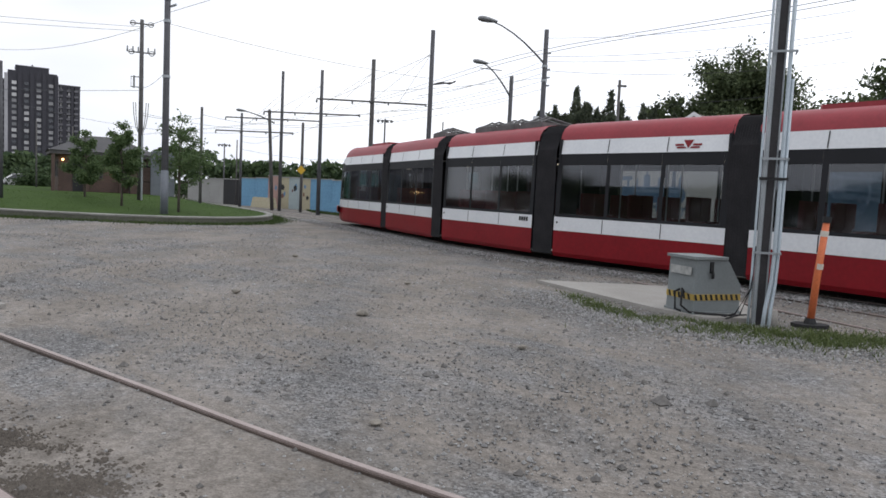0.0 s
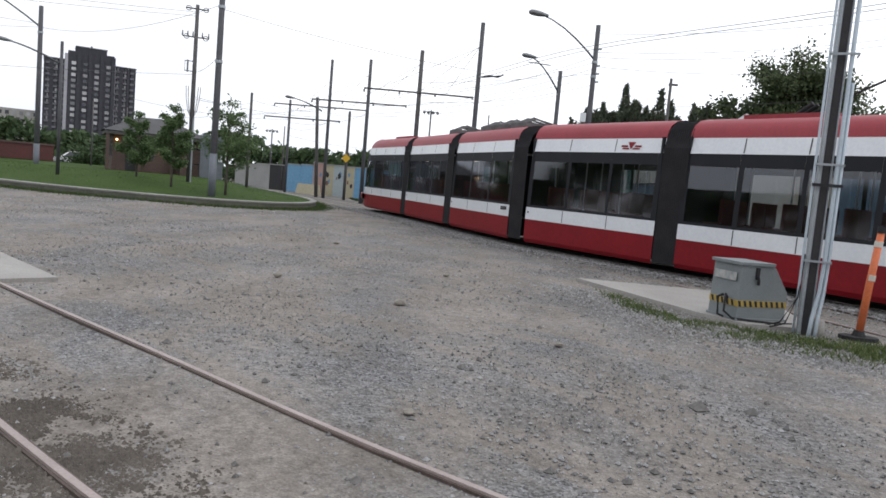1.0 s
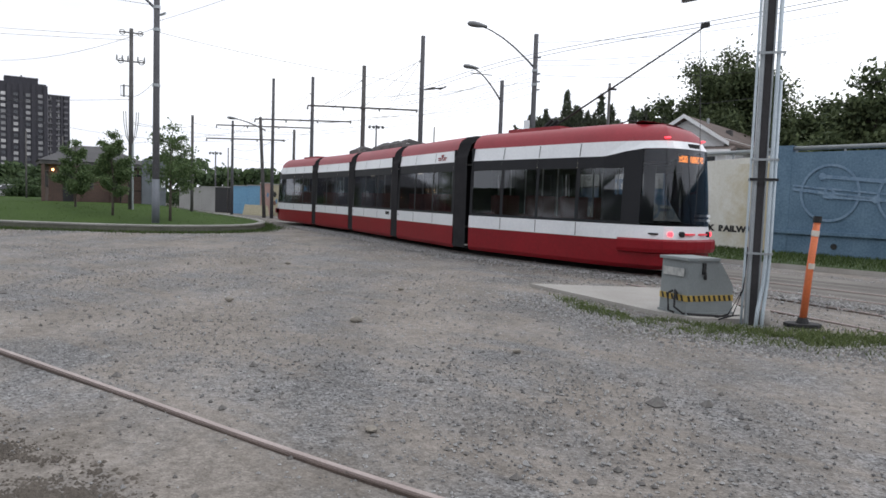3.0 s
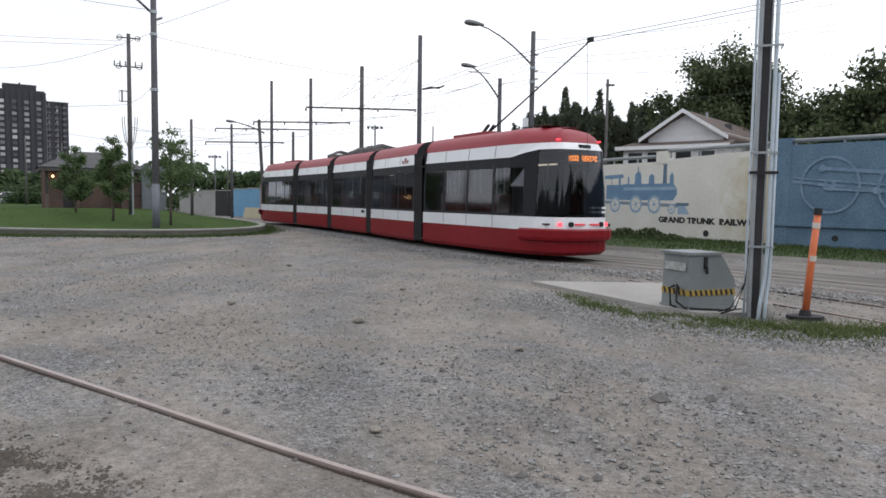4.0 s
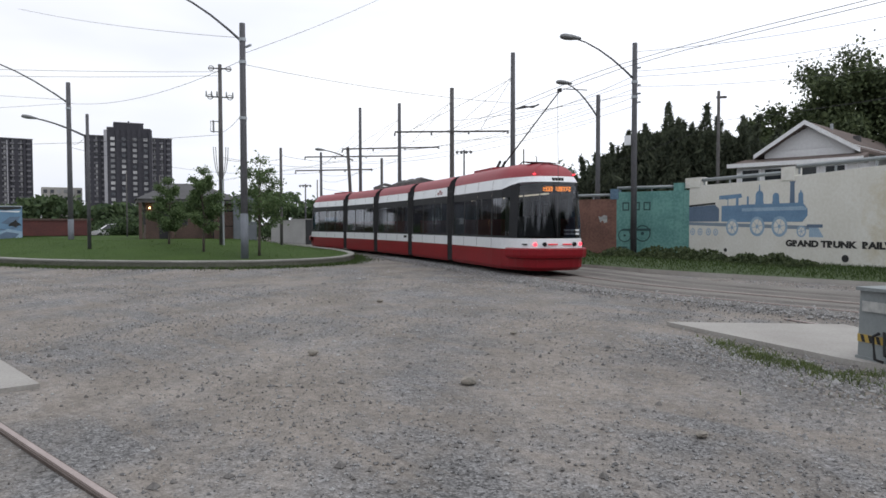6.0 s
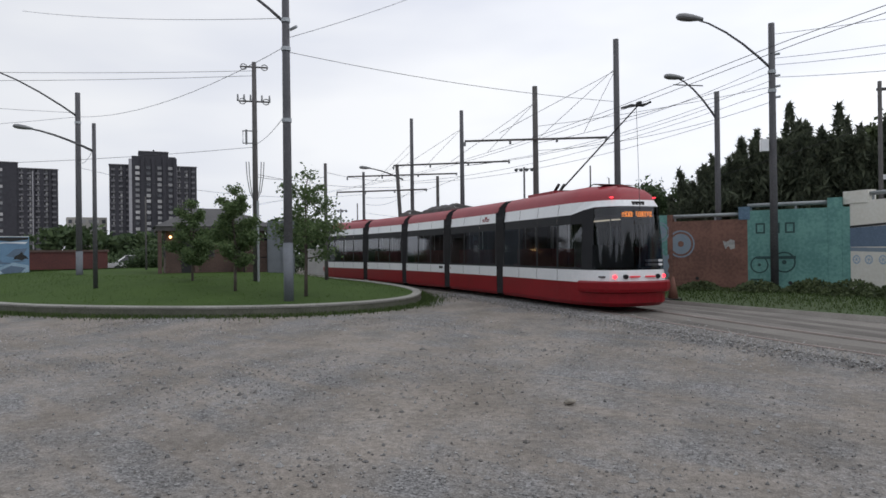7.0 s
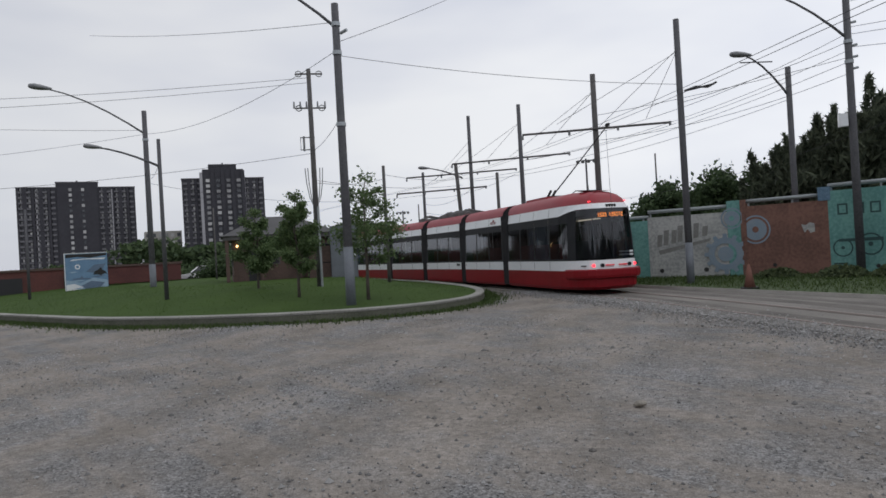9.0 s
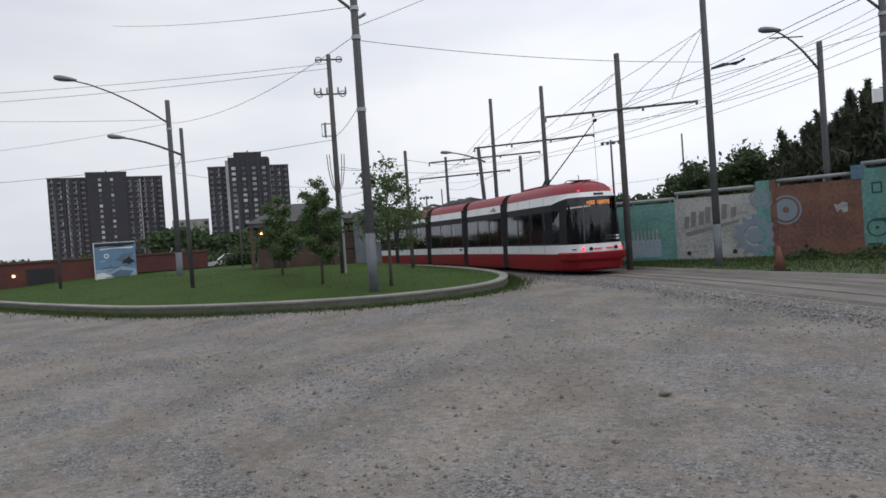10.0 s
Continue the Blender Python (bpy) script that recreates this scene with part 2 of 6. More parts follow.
SHINGLE = material("roof_shingle", (0.15, 0.115, 0.1), (0.09, 0.072, 0.066), rough=0.95, big=1, fine=16, bump=0.4)
SLATE = material("grey_roof", (0.1, 0.098, 0.1), (0.065, 0.065, 0.068), rough=0.9, big=1, fine=16, bump=0.3)
SIDING = material("white_siding", (0.76, 0.77, 0.78), (0.66, 0.67, 0.68), rough=0.7, big=1, fine=8, bump=0.1)
TOWERWALL = material("tower_brick", (0.05, 0.05, 0.06), (0.036, 0.036, 0.044), rough=0.9, big=0.1, fine=1.2, bump=0.1)
TOWERPALE = material("tower_concrete", (0.36, 0.36, 0.38), (0.28, 0.28, 0.3), rough=0.9, big=0.2, fine=2, bump=0.1)
TOWERGLASS = material("tower_window", (0.36, 0.38, 0.42), (0.13, 0.14, 0.16), rough=0.25, big=0.25, fine=3, bump=0)
tg_, tl_ = TOWERGLASS.node_tree.nodes, TOWERGLASS.node_tree.links
tinfo, tramp = tg_.new("ShaderNodeObjectInfo"), tg_.new("ShaderNodeValToRGB")
tramp.color_ramp.elements[0].color, tramp.color_ramp.elements[1].color = (0.05, 0.055, 0.065, 1), (0.5, 0.5, 0.5, 1)
tramp.color_ramp.elements[0].position = 0.25
tl_.new(tinfo.outputs["Random"], tramp.inputs[0])
tl_.new(tramp.outputs[0], tg_["Principled BSDF"].inputs["Base Color"])
BEIGE = material("beige_block", (0.42, 0.41, 0.38), (0.33, 0.32, 0.3), rough=0.9, big=0.2, fine=2)
WALLWHITE = material("cream_painted_wall", (0.74, 0.735, 0.69), (0.63, 0.615, 0.55), rough=0.85, big=0.7, fine=9, bump=0.15)
WALLGREY = material("grey_white_painted_wall", (0.44, 0.445, 0.43), (0.28, 0.29, 0.285), rough=0.85, big=1.1, fine=9, bump=0.15, var=0.28)
WALLTEAL = material("teal_painted_wall", (0.155, 0.335, 0.305), (0.095, 0.235, 0.22), rough=0.85, big=1.1, fine=9, bump=0.15, var=0.28)
WALLBROWN = material("brown_painted_wall", (0.205, 0.105, 0.08), (0.13, 0.068, 0.054), rough=0.85, big=1.1, fine=9, bump=0.15, var=0.28)
WALLBLUE = material("blue_painted_wall", (0.145, 0.232, 0.318), (0.082, 0.148, 0.22), rough=0.85, big=1.1, fine=14, bump=0.25, var=0.42)
PAINTBLUE = material("mural_blue", (0.17, 0.295, 0.44), (0.12, 0.21, 0.33), rough=0.85, big=2, fine=15)
PAINTDEEP = material("mural_slate", (0.14, 0.2, 0.29), (0.1, 0.145, 0.21), rough=0.85, big=2, fine=15)
PAINTPALE = material("mural_pale_blue", (0.36, 0.47, 0.58), (0.22, 0.34, 0.46), rough=0.85, big=2, fine=15)
PAINTFAINT = material("mural_chalk_blue", (0.23, 0.325, 0.43), (0.11, 0.19, 0.29), rough=0.85, big=2.5, fine=12)
PAINTDARK = material("mural_black", (0.035, 0.035, 0.035), (0.02, 0.02, 0.02), rough=0.85)
PAINTSOFT = material("mural_faded_blue", (0.18, 0.245, 0.32), (0.24, 0.29, 0.33), rough=0.85, big=2, fine=12)
PAINTGREEN = material("mural_dark_teal", (0.04, 0.09, 0.09), (0.03, 0.06, 0.06), rough=0.85)
PAINTGREY = material("mural_grey", (0.16, 0.16, 0.15), (0.24, 0.24, 0.23), rough=0.85, big=3, fine=15)
WALLENGINE = WALLWHITE.copy()
WALLENGINE.name = "cream_wall_with_ochre_wear"
en_, el_ = WALLENGINE.node_tree.nodes, WALLENGINE.node_tree.links
eb_ = en_["Principled BSDF"]
paint_out = eb_.inputs["Base Color"].links[0].from_socket
eco, esep, ero, emap, emix, eno = (en_.new(k_) for k_ in ("ShaderNodeTexCoord", "ShaderNodeSeparateXYZ", "ShaderNodeMath", "ShaderNodeMapRange", "ShaderNodeMix", "ShaderNodeTexNoise"))
eno.inputs["Scale"].default_value, eno.inputs["Detail"].default_value, eno.inputs["Roughness"].default_value = 1.1, 8, 0.72
el_.new(eco.outputs["Object"], eno.inputs[0])
el_.new(eco.outputs["Object"], esep.inputs[0])
ero.operation = "MULTIPLY_ADD"
ero.inputs[1].default_value = 7.0
el_.new(eno.outputs[0], ero.inputs[0])
el_.new(esep.outputs["X"], ero.inputs[2])
emap.inputs["From Min"].default_value, emap.inputs["From Max"].default_value, emap.inputs["To Max"].default_value = 12.4, 14.4, 0.85
el_.new(ero.outputs[0], emap.inputs["Value"])
emix.data_type = "RGBA"
emix.inputs[7].default_value = (0.5, 0.43, 0.27, 1)
el_.new(emap.outputs[0], emix.inputs[0])
el_.new(paint_out, emix.inputs[6])
el_.new(emix.outputs[2], eb_.inputs["Base Color"])
VERGEGRASS = material("rough_verge", (0.04, 0.07, 0.02), (0.055, 0.075, 0.028), rough=0.95, big=0.7, fine=14, bump=0.6, size=0.05)
PIPE = material("wall_pipe", (0.3, 0.33, 0.34), (0.22, 0.24, 0.25), rough=0.5, metal=0.2, big=2, fine=20)
FENCEBLUE = material("sky_blue_hoarding", (0.18, 0.38, 0.56), (0.13, 0.28, 0.44), rough=0.85, big=0.6, fine=6)
FENCECREAM = material("cream_hoarding", (0.48, 0.44, 0.31), (0.38, 0.34, 0.24), rough=0.85, big=0.6, fine=6)
FENCEPINK = material("pink_hoarding", (0.46, 0.3, 0.27), (0.36, 0.23, 0.2), rough=0.85, big=0.6, fine=6)
FENCEMIST = material("pale_hoarding", (0.4, 0.47, 0.48), (0.32, 0.38, 0.4), rough=0.85, big=0.6, fine=6)
SHEDGREY = material("shed_grey", (0.36, 0.36, 0.35), (0.28, 0.28, 0.27), rough=0.8, big=0.8, fine=8)
DARKDOOR = material("dark_opening", (0.025, 0.025, 0.028), rough=0.7, bump=0)
WARMLAMP = material("warm_porch_lamp", (1.0, 0.6, 0.25), rough=0.5, bump=0, emit=6, var=0.1)
LAMPHEAD = material("lamp_head_grey", (0.24, 0.25, 0.26), (0.17, 0.175, 0.18), rough=0.5, metal=0.3, bump=0.02)
SIGNYELLOW = material("sign_yellow", (0.75, 0.45, 0.03), (0.6, 0.36, 0.03), rough=0.5, bump=0)
CARWHITE = material("white_car_paint", (0.7, 0.71, 0.72), rough=0.25, bump=0, coat=0.5)
CARGLASS = material("dark_car_glass", (0.03, 0.035, 0.04), rough=0.08, bump=0)

# ---- shape helpers ----


class Shape:
    """Gathers vertices and faces of one mesh."""

    def __init__(self):
        self.v, self.f = [], []

    def quads(self, verts, faces):
        k = len(self.v)
        self.v += [tuple(p) for p in verts]
        self.f += [tuple(i + k for i in f) for f in faces]
        return self

    def box(self, x0, y0, z0, x1, y1, z1, m=None, bevel=0.0):
        b = min(bevel, (x1 - x0) / 3, (y1 - y0) / 3)
        if b <= 0:
            ring = [(x0, y0), (x1, y0), (x1, y1), (x0, y1)]
        else:
            ring = [(x0 + b, y0), (x1 - b, y0), (x1, y0 + b), (x1, y1 - b), (x1 - b, y1), (x0 + b, y1), (x0, y1 - b), (x0, y0 + b)]
        return self.prism(ring, z0, z1, m)

    def prism(self, ring, z0, z1, m=None):
        n = len(ring)
        vs = [Vector((x, y, z0)) for x, y in ring] + [Vector((x, y, z1)) for x, y in ring]
        if m is not None:
            vs = [m @ p for p in vs]
        return self.quads(vs, [tuple(range(n))[::-1], tuple(range(n, 2 * n))] + [(i, (i + 1) % n, n + (i + 1) % n, n + i) for i in range(n)])

    def tube(self, pts, r, sides=8, r2=None, cap=True):
        pts = [Vector(p) for p in pts]
        n = len(pts)
        rings = []
        for i, p in enumerate(pts):
            d = (pts[min(i + 1, n - 1)] - pts[max(i - 1, 0)]).normalized()
            a = d.cross(Vector((0, 0, 1)) if abs(d.z) < 0.95 else Vector((1, 0, 0))).normalized()
            b = d.cross(a)
            rr = r if r2 is None else r + (r2 - r) * i / max(n - 1, 1)
            rings.append([p + a * math.cos(2 * math.pi * k / sides) * rr + b * math.sin(2 * math.pi * k / sides) * rr for k in range(sides)])
        faces = [(i * sides + k, i * sides + (k + 1) % sides, (i + 1) * sides + (k + 1) % sides, (i + 1) * sides + k) for i in range(n - 1) for k in range(sides)]
        if cap:
            faces += [tuple(range(sides))[::-1], tuple(range((n - 1) * sides, n * sides))]
        return self.quads([p for r_ in rings for p in r_], faces)

    def ring(self, cx, cz, r0, r1, y=-0.004, n=28, a0=0.0, a1=2 * math.pi):
        """A flat painted ring in the plane y."""
        vs, k = [], n
        for i in range(k + 1):
            a = a0 + (a1 - a0) * i / k
            vs += [(cx + r0 * math.cos(a), y, cz + r0 * math.sin(a)), (cx + r1 * math.cos(a), y, cz + r1 * math.sin(a))]
        return self.quads(vs, [(2 * i, 2 * i + 1, 2 * i + 3, 2 * i + 2) for i in range(k)])

    def flat(self, pts, y=-0.004):
        return self.quads([(x, y, z) for x, z in pts], [tuple(range(len(pts)))])

    def mesh(self, name, mat, smooth=False):
        me = bpy.data.meshes.new(name)
        me.from_pydata(self.v, [], self.f)
        me.validate()
        me.materials.append(mat)
        if smooth:
            me.polygons.foreach_set("use_smooth", [True] * len(me.polygons))
        me.update()
        return me


def part(name, shape, mat, parent=None, label="", m=None, smooth=False):
    """One mesh object, under a thing or a part."""
    data = shape.mesh(name, mat, smooth) if isinstance(shape, Shape) else shape
    ob = new(name, data)
    if parent is not None:
        ob.parent = parent
    if m is not None:
        ob.matrix_basis = m
    if label:
        tagged(ob, label)
    return ob


def thing(name, label, category, m=None, group="", kind=""):
    ob = new(name)
    ob.empty_display_size = 0.2
    if m is not None:
        ob.matrix_basis = m
    return tagged(ob, label, category, group, kind)


def cloud_mesh(name, centres, size, mat, rng, flat=False, stretch=1.0, up=0.0):
    """Many small leaf faces about the given centres."""
    n = len(centres)
    a = rng.normal(size=(n, 3))
    a[:, 2] += up
    a /= np.linalg.norm(a, axis=1)[:, None]
    b = np.cross(a, rng.normal(size=(n, 3)))
    b /= np.linalg.norm(b, axis=1)[:, None]
    s = (size * rng.uniform(0.6, 1.3, n))[:, None]
    c = np.asarray(centres)
    v = np.stack([c - a * s * stretch, c + b * s * 0.55, c + a * s * stretch, c - b * s * 0.55], 1).reshape(-1, 3)
    me = bpy.data.meshes.new(name)
    me.vertices.add(4 * n)
    me.vertices.foreach_set("co", v.ravel())
    me.loops.add(4 * n)
    me.loops.foreach_set("vertex_index", np.arange(4 * n, dtype=np.int32))
    me.polygons.add(n)
    me.polygons.foreach_set("loop_start", np.arange(0, 4 * n, 4, dtype=np.int32))
    me.polygons.foreach_set("loop_total", np.full(n, 4, dtype=np.int32))
    me.materials.append(mat)
    me.update()
    me.validate()
    return me


def smooth_line(pts, step=0.5, rounds=12):
    """A polyline resampled at even steps and softened."""
    p = np.array(pts, float)
    s = np.r_[0, np.cumsum(np.linalg.norm(np.diff(p, axis=0), axis=1))]
    q = np.linspace(0, s[-1], max(int(s[-1] / step), 2))
    out = np.stack([np.interp(q, s, p[:, i]) for i in range(p.shape[1])], 1)
    for _ in range(rounds):
        out[1:-1] = 0.25 * out[:-2] + 0.5 * out[1:-1] + 0.25 * out[2:]
    return out


def normals2(p):
    d = np.gradient(p, axis=0)
    d /= np.linalg.norm(d, axis=1)[:, None]
    return np.stack([d[:, 1], -d[:, 0]], 1)


def sweep(line, profile):
    """A profile of (offset to the right, height) carried along a line in plan."""
    n = normals2(line)
    k = len(profile)
    sh = Shape()
    vs = [(x + o * nx, y + o * ny, z) for (x, y), (nx, ny) in zip(line, n) for o, z in profile]
    fs = [(i * k + j, i * k + (j + 1) % k, (i + 1) * k + (j + 1) % k, (i + 1) * k + j) for i in range(len(line) - 1) for j in range(k)]
    fs += [tuple(range(k)), tuple(range((len(line) - 1) * k, len(line) * k))[::-1]]
    return sh.quads(vs, fs)


# ---- plan of the tram track ----
TRACK = smooth_line([(22, -6), (17.2, -0.2), (13.6, 5), (10.7, 9.8), (8.3, 13.1), (6.1, 15.9), (3.8, 18.2), (1.5, 20.9), (-0.05, 24.1), (-2.35, 29.05),
                     (-5.2, 34.4), (-8.2, 39.3), (-11.6, 44.3), (-15.1, 48.5), (-19.1, 52.9), (-27, 61), (-37, 71)], 0.25, 90)
TRACK_S = np.r_[0, np.cumsum(np.linalg.norm(np.diff(TRACK, axis=0), axis=1))]
S_START = float(TRACK_S[np.argmin(np.hypot(TRACK[:, 0] - 6.45, TRACK[:, 1] - 15.65))])


def track(s):
    return Vector((float(np.interp(s + S_START, TRACK_S, TRACK[:, 0])), float(np.interp(s + S_START, TRACK_S, TRACK[:, 1])), 0.0))

# ---- ground ----
rng = np.random.default_rng(7)
gs = Shape()
near = [(-60 + 2.0 * i) for i in range(61)]
cut = [-1500, -400, -150] + near + [150, 400, 1500]
cuty = [-1500, -400, -100] + [-20 + 2.0 * i for i in range(56)] + [200, 500, 1500]


def bump_z(x, y):
    return 0.03 * noise.noise((x * 0.25, y * 0.25, 0.0)) - 0.02 if abs(x) < 55 and -15 < y < 60 else -0.02


gs.quads([(x, y, bump_z(x, y)) for y in cuty for x in cut],
         [(j * len(cut) + i, j * len(cut) + i + 1, (j + 1) * len(cut) + i + 1, (j + 1) * len(cut) + i) for j in range(len(cuty) - 1) for i in range(len(cut) - 1)])
tagged(part("ground", gs, GRAVEL, smooth=True), "dusty grey gravel yard with tan worn patches", "ground", kind="structure")

# packed lane along the tram track
lane = sweep(TRACK[::4], [(-1.5, -0.05), (-1.5, 0.012), (3.4, 0.012), (3.4, -0.05)])
tagged(part("road", lane, ASPHALT), "worn grey paved lane round the tram track", "road", kind="structure")


RUTLINE = TRACK[::4]
for off_, wide_ in ((-0.2, 0.22), (1.55, 0.3), (2.35, 0.24)):
    sway = off_ + 0.12 * np.sin(np.arange(len(RUTLINE)) * 0.31 + off_)
    rut = sweep(RUTLINE + normals2(RUTLINE) * sway[:, None], [(-wide_, -0.02), (-wide_ * 0.8, 0.0165), (wide_ * 0.8, 0.0165), (wide_, -0.02)])
    tagged(part("road_rut", rut, RUT), "dark dusty wheel rut worn into the lane", "road", kind="structure")


def rails(line, name, label, top=0.03, wide=0.038, groove=False):
    """A pair of grooved street rails on one line, half sunk in the ground."""
    t = thing(name, label, "rail track", kind="structure")
    for off in (-0.7475, 0.7475):
        p = line + normals2(line) * off
        part("rail", sweep(p, [(-wide - 0.004, -0.08), (-wide, top - 0.014), (wide, top - 0.014), (wide + 0.004, -0.08)]), RAIL, t)
        if groove:
            part("flangeway", sweep(p, [(-0.1 * math.copysign(1, off) - 0.055, -0.05), (-0.1 * math.copysign(1, off) - 0.05, 0.019), (-0.1 * math.copysign(1, off) + 0.05, 0.019), (-0.1 * math.copysign(1, off) + 0.055, -0.05)]), SOIL, t, "flat dark strip in place of the groove beside the rail")
        part("rail_head", sweep(p, [(-0.026, top - 0.03), (-0.022, top), (0.02, top), (0.025, top - 0.03)]), RAILTOP, t)
    return t


rails(TRACK[::3], "tram_track", "rust-brown tram rails sunk in the paved lane", groove=True)
SPUR = smooth_line([(4.3, 15.0), (5.2, 13.2), (6.4, 10.6), (7.6, 7.6), (9.4, 3.6), (11.8, -1), (14, -6)], 0.5, 6)
rails(SPUR, "spur_track", "dusty rails of a spur joining the lane", 0.01, 0.03)
NEARLINE = smooth_line([(6.5, -0.7), (3.4, 1.45), (1.2, 2.85), (-0.1, 3.66), (-0.8, 4.1), (-1.6, 4.68), (-2.8, 5.55), (-4.5, 6.74), (-5.9, 7.75), (-9.2, 10.2), (-14, 13.9), (-22, 20.5)], 0.4, 6)
NEARLINE = NEARLINE + normals2(NEARLINE) * -0.7
rails(NEARLINE, "yard_track", "rusty yard rails in dusty gravel beside bare soil", 0.012, 0.042)
# concrete slabs
def slab(name, ring, h, label):
    sh = Shape().prism(ring, -0.12, h)
    tagged(part(name, sh, CONCRETE), label, "concrete slab", kind="structure")


slab("pavement_pad", [(1.5, 13.7), (3.0, 10.72), (3.5, 10.02), (4.5, 10.15), (4.75, 12.0), (4.2, 13.75)], 0.05, "pale worn concrete pad beside the control box")
slab("pavement_crossing", [(-5.5, 8.35), (-6.0, 7.75), (-8.6, 9.7), (-12, 12.5), (-11.3, 13.3), (-7.8, 10.2)], 0.035, "pale concrete crossing slab beside the yard rail")

# ---- lawn island with its kerb ----
ISLE = smooth_line([(-62, 52), (-41, 38.2), (-28, 31.2), (-20.4, 27.6), (-16.6, 26.9), (-13.4, 26.9), (-11.2, 27.6), (-9.7, 29.0), (-8.95, 31.2), (-9.5, 35), (-11.0, 38.5), (-14.0, 43.6), (-19, 50.5), (-27, 60), (-36, 70)], 0.8, 3)
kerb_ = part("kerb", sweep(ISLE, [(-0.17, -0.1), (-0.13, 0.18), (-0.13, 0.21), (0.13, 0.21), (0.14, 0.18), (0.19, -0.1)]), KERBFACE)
tagged(kerb_, "low concrete kerb round the lawn, its face darker than its cap", "kerb", kind="structure")
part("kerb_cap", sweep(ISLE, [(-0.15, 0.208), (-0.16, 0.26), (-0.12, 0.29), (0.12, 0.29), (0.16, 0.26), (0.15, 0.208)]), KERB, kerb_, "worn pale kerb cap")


def isle_z(d):
    """Height of the lawn at d metres in from its kerb."""
    u = min(max(d / 13.0, 0), 1)
    return 0.24 + 0.56 * u * u * (3 - 2 * u)


lawn = Shape()
inw = -normals2(ISLE)
centre = np.array((-36.0, 58.0))
DEP = (0.05, 1.0, 2.5, 4.5, 7.0, 10.0, 13.0, 18.0)
cols = []
for p, n_ in zip(ISLE, inw):
    toward = centre - p
    toward /= np.linalg.norm(toward)
    cols.append([(*(p + toward * d), isle_z(d)) for d in DEP])
k = len(DEP)
flat_v = [q for c in cols for q in c] + [(centre[0], centre[1], 0.8)]
lawn.quads(flat_v, [(i * k + j, i * k + j + 1, (i + 1) * k + j + 1, (i + 1) * k + j) for i in range(len(cols) - 1) for j in range(k - 1)]
           + [(i * k + k - 1, len(flat_v) - 1, (i + 1) * k + k - 1) for i in range(len(cols) - 1)])
tagged(part("lawn", lawn, GRASS, smooth=True), "mown green lawn island rising gently behind its kerb", "lawn", kind="structure")


def blades(name, pts, height, mat, label, lean=0.5):
    pts = np.asarray(pts)
    n = len(pts)
    h = height * rng.uniform(0.5, 1.4, n)
    a = rng.uniform(0, 2 * math.pi, n)
    w = np.stack([np.cos(a), np.sin(a), 0 * a], 1) * (h * 0.16)[:, None]
    tip = np.stack([rng.normal(0, lean, n) * h, rng.normal(0, lean, n) * h, h], 1)
    v = np.stack([pts - w, pts + w, pts + tip], 1).reshape(-1, 3)
    me = bpy.data.meshes.new(name)
    me.from_pydata(v.tolist(), [], np.arange(3 * n).reshape(n, 3).tolist())
    me.materials.append(mat)
    me.update()
    return tagged(new(name, me), label, "grass", kind="stuff")


idx = rng.integers(3, len(ISLE) - 3, 30000)
dd = rng.uniform(0.1, 13, 30000) ** 1.0
base = ISLE[idx] + rng.normal(0, 0.4, (30000, 2))
to = centre - base
to /= np.linalg.norm(to, axis=1)[:, None]
pp = base + to * dd[:, None]
blades("lawn_grass", np.c_[pp, [isle_z(d) - 0.01 for d in dd]], 0.055, BLADE, "short mown lawn blades")
en = normals2(ISLE)
ei = rng.integers(6, len(ISLE) - 10, 30000)
eu = rng.random((30000, 1))
ep = ISLE[ei] * eu + ISLE[ei + 1] * (1 - eu) + en[ei] * rng.gamma(1.2, 0.2, (30000, 1)) + en[ei] * 0.2 + rng.normal(0, 0.08, (30000, 2))
blades("kerb_weeds", np.c_[ep, np.full(len(ep), -0.02)], 0.1, DRYBLADE, "sparse weeds along the foot of the kerb")

# ---- verge and kerb before the mural wall ----
VERGE = smooth_line([(-9.5, 45), (-6.5, 40.2), (-3.3, 35.6), (-0.4, 31.4), (2.3, 27.6), (4.6, 24.9), (7.2, 22.6), (9.2, 20.9), (11.4, 18.6), (15.5, 14), (22, 7)], 0.8, 3)
tagged(part("kerb_wallside", sweep(VERGE, [(-0.16, -0.1), (-0.14, 0.1), (0.1, 0.12), (0.14, -0.1)]), CONCRETE), "low pale concrete kerb before the verge", "kerb", kind="structure")
BACK = smooth_line([(-10.5, 47), (-6.5, 41.4), (-3.2, 40.2), (0.3, 39.0), (3.1, 37.6), (6.4, 35.9), (11.5, 25.8), (17.8, 18.2), (26, 9)], 0.8, 0)
vv = np.linspace(0, 1, 60)


def along(line, u):
    s = np.r_[0, np.cumsum(np.linalg.norm(np.diff(line, axis=0), axis=1))]
    return np.stack([np.interp(u * s[-1], s, line[:, i]) for i in range(2)], 1)


va, vb = along(VERGE, vv), along(BACK, vv)
verge = Shape()
rows_ = [[(*(a + (b - a) * f), 0.09 + 0.09 * f) for f in (-0.0, 0.25, 0.5, 0.75, 1.0)] for a, b in zip(va, vb)]
verge.quads([q for r_ in rows_ for q in r_], [(i * 5 + j, i * 5 + j + 1, (i + 1) * 5 + j + 1, (i + 1) * 5 + j) for i in range(59) for j in range(4)])
tagged(part("verge", verge, VERGEGRASS, smooth=True), "uneven grass verge at the foot of the mural wall", "grass verge", kind="structure")
u_, f_ = rng.random(42000), rng.random(42000) ** 0.7
vp = along(VERGE, u_) * (1 - f_[:, None]) + along(BACK, u_) * f_[:, None]
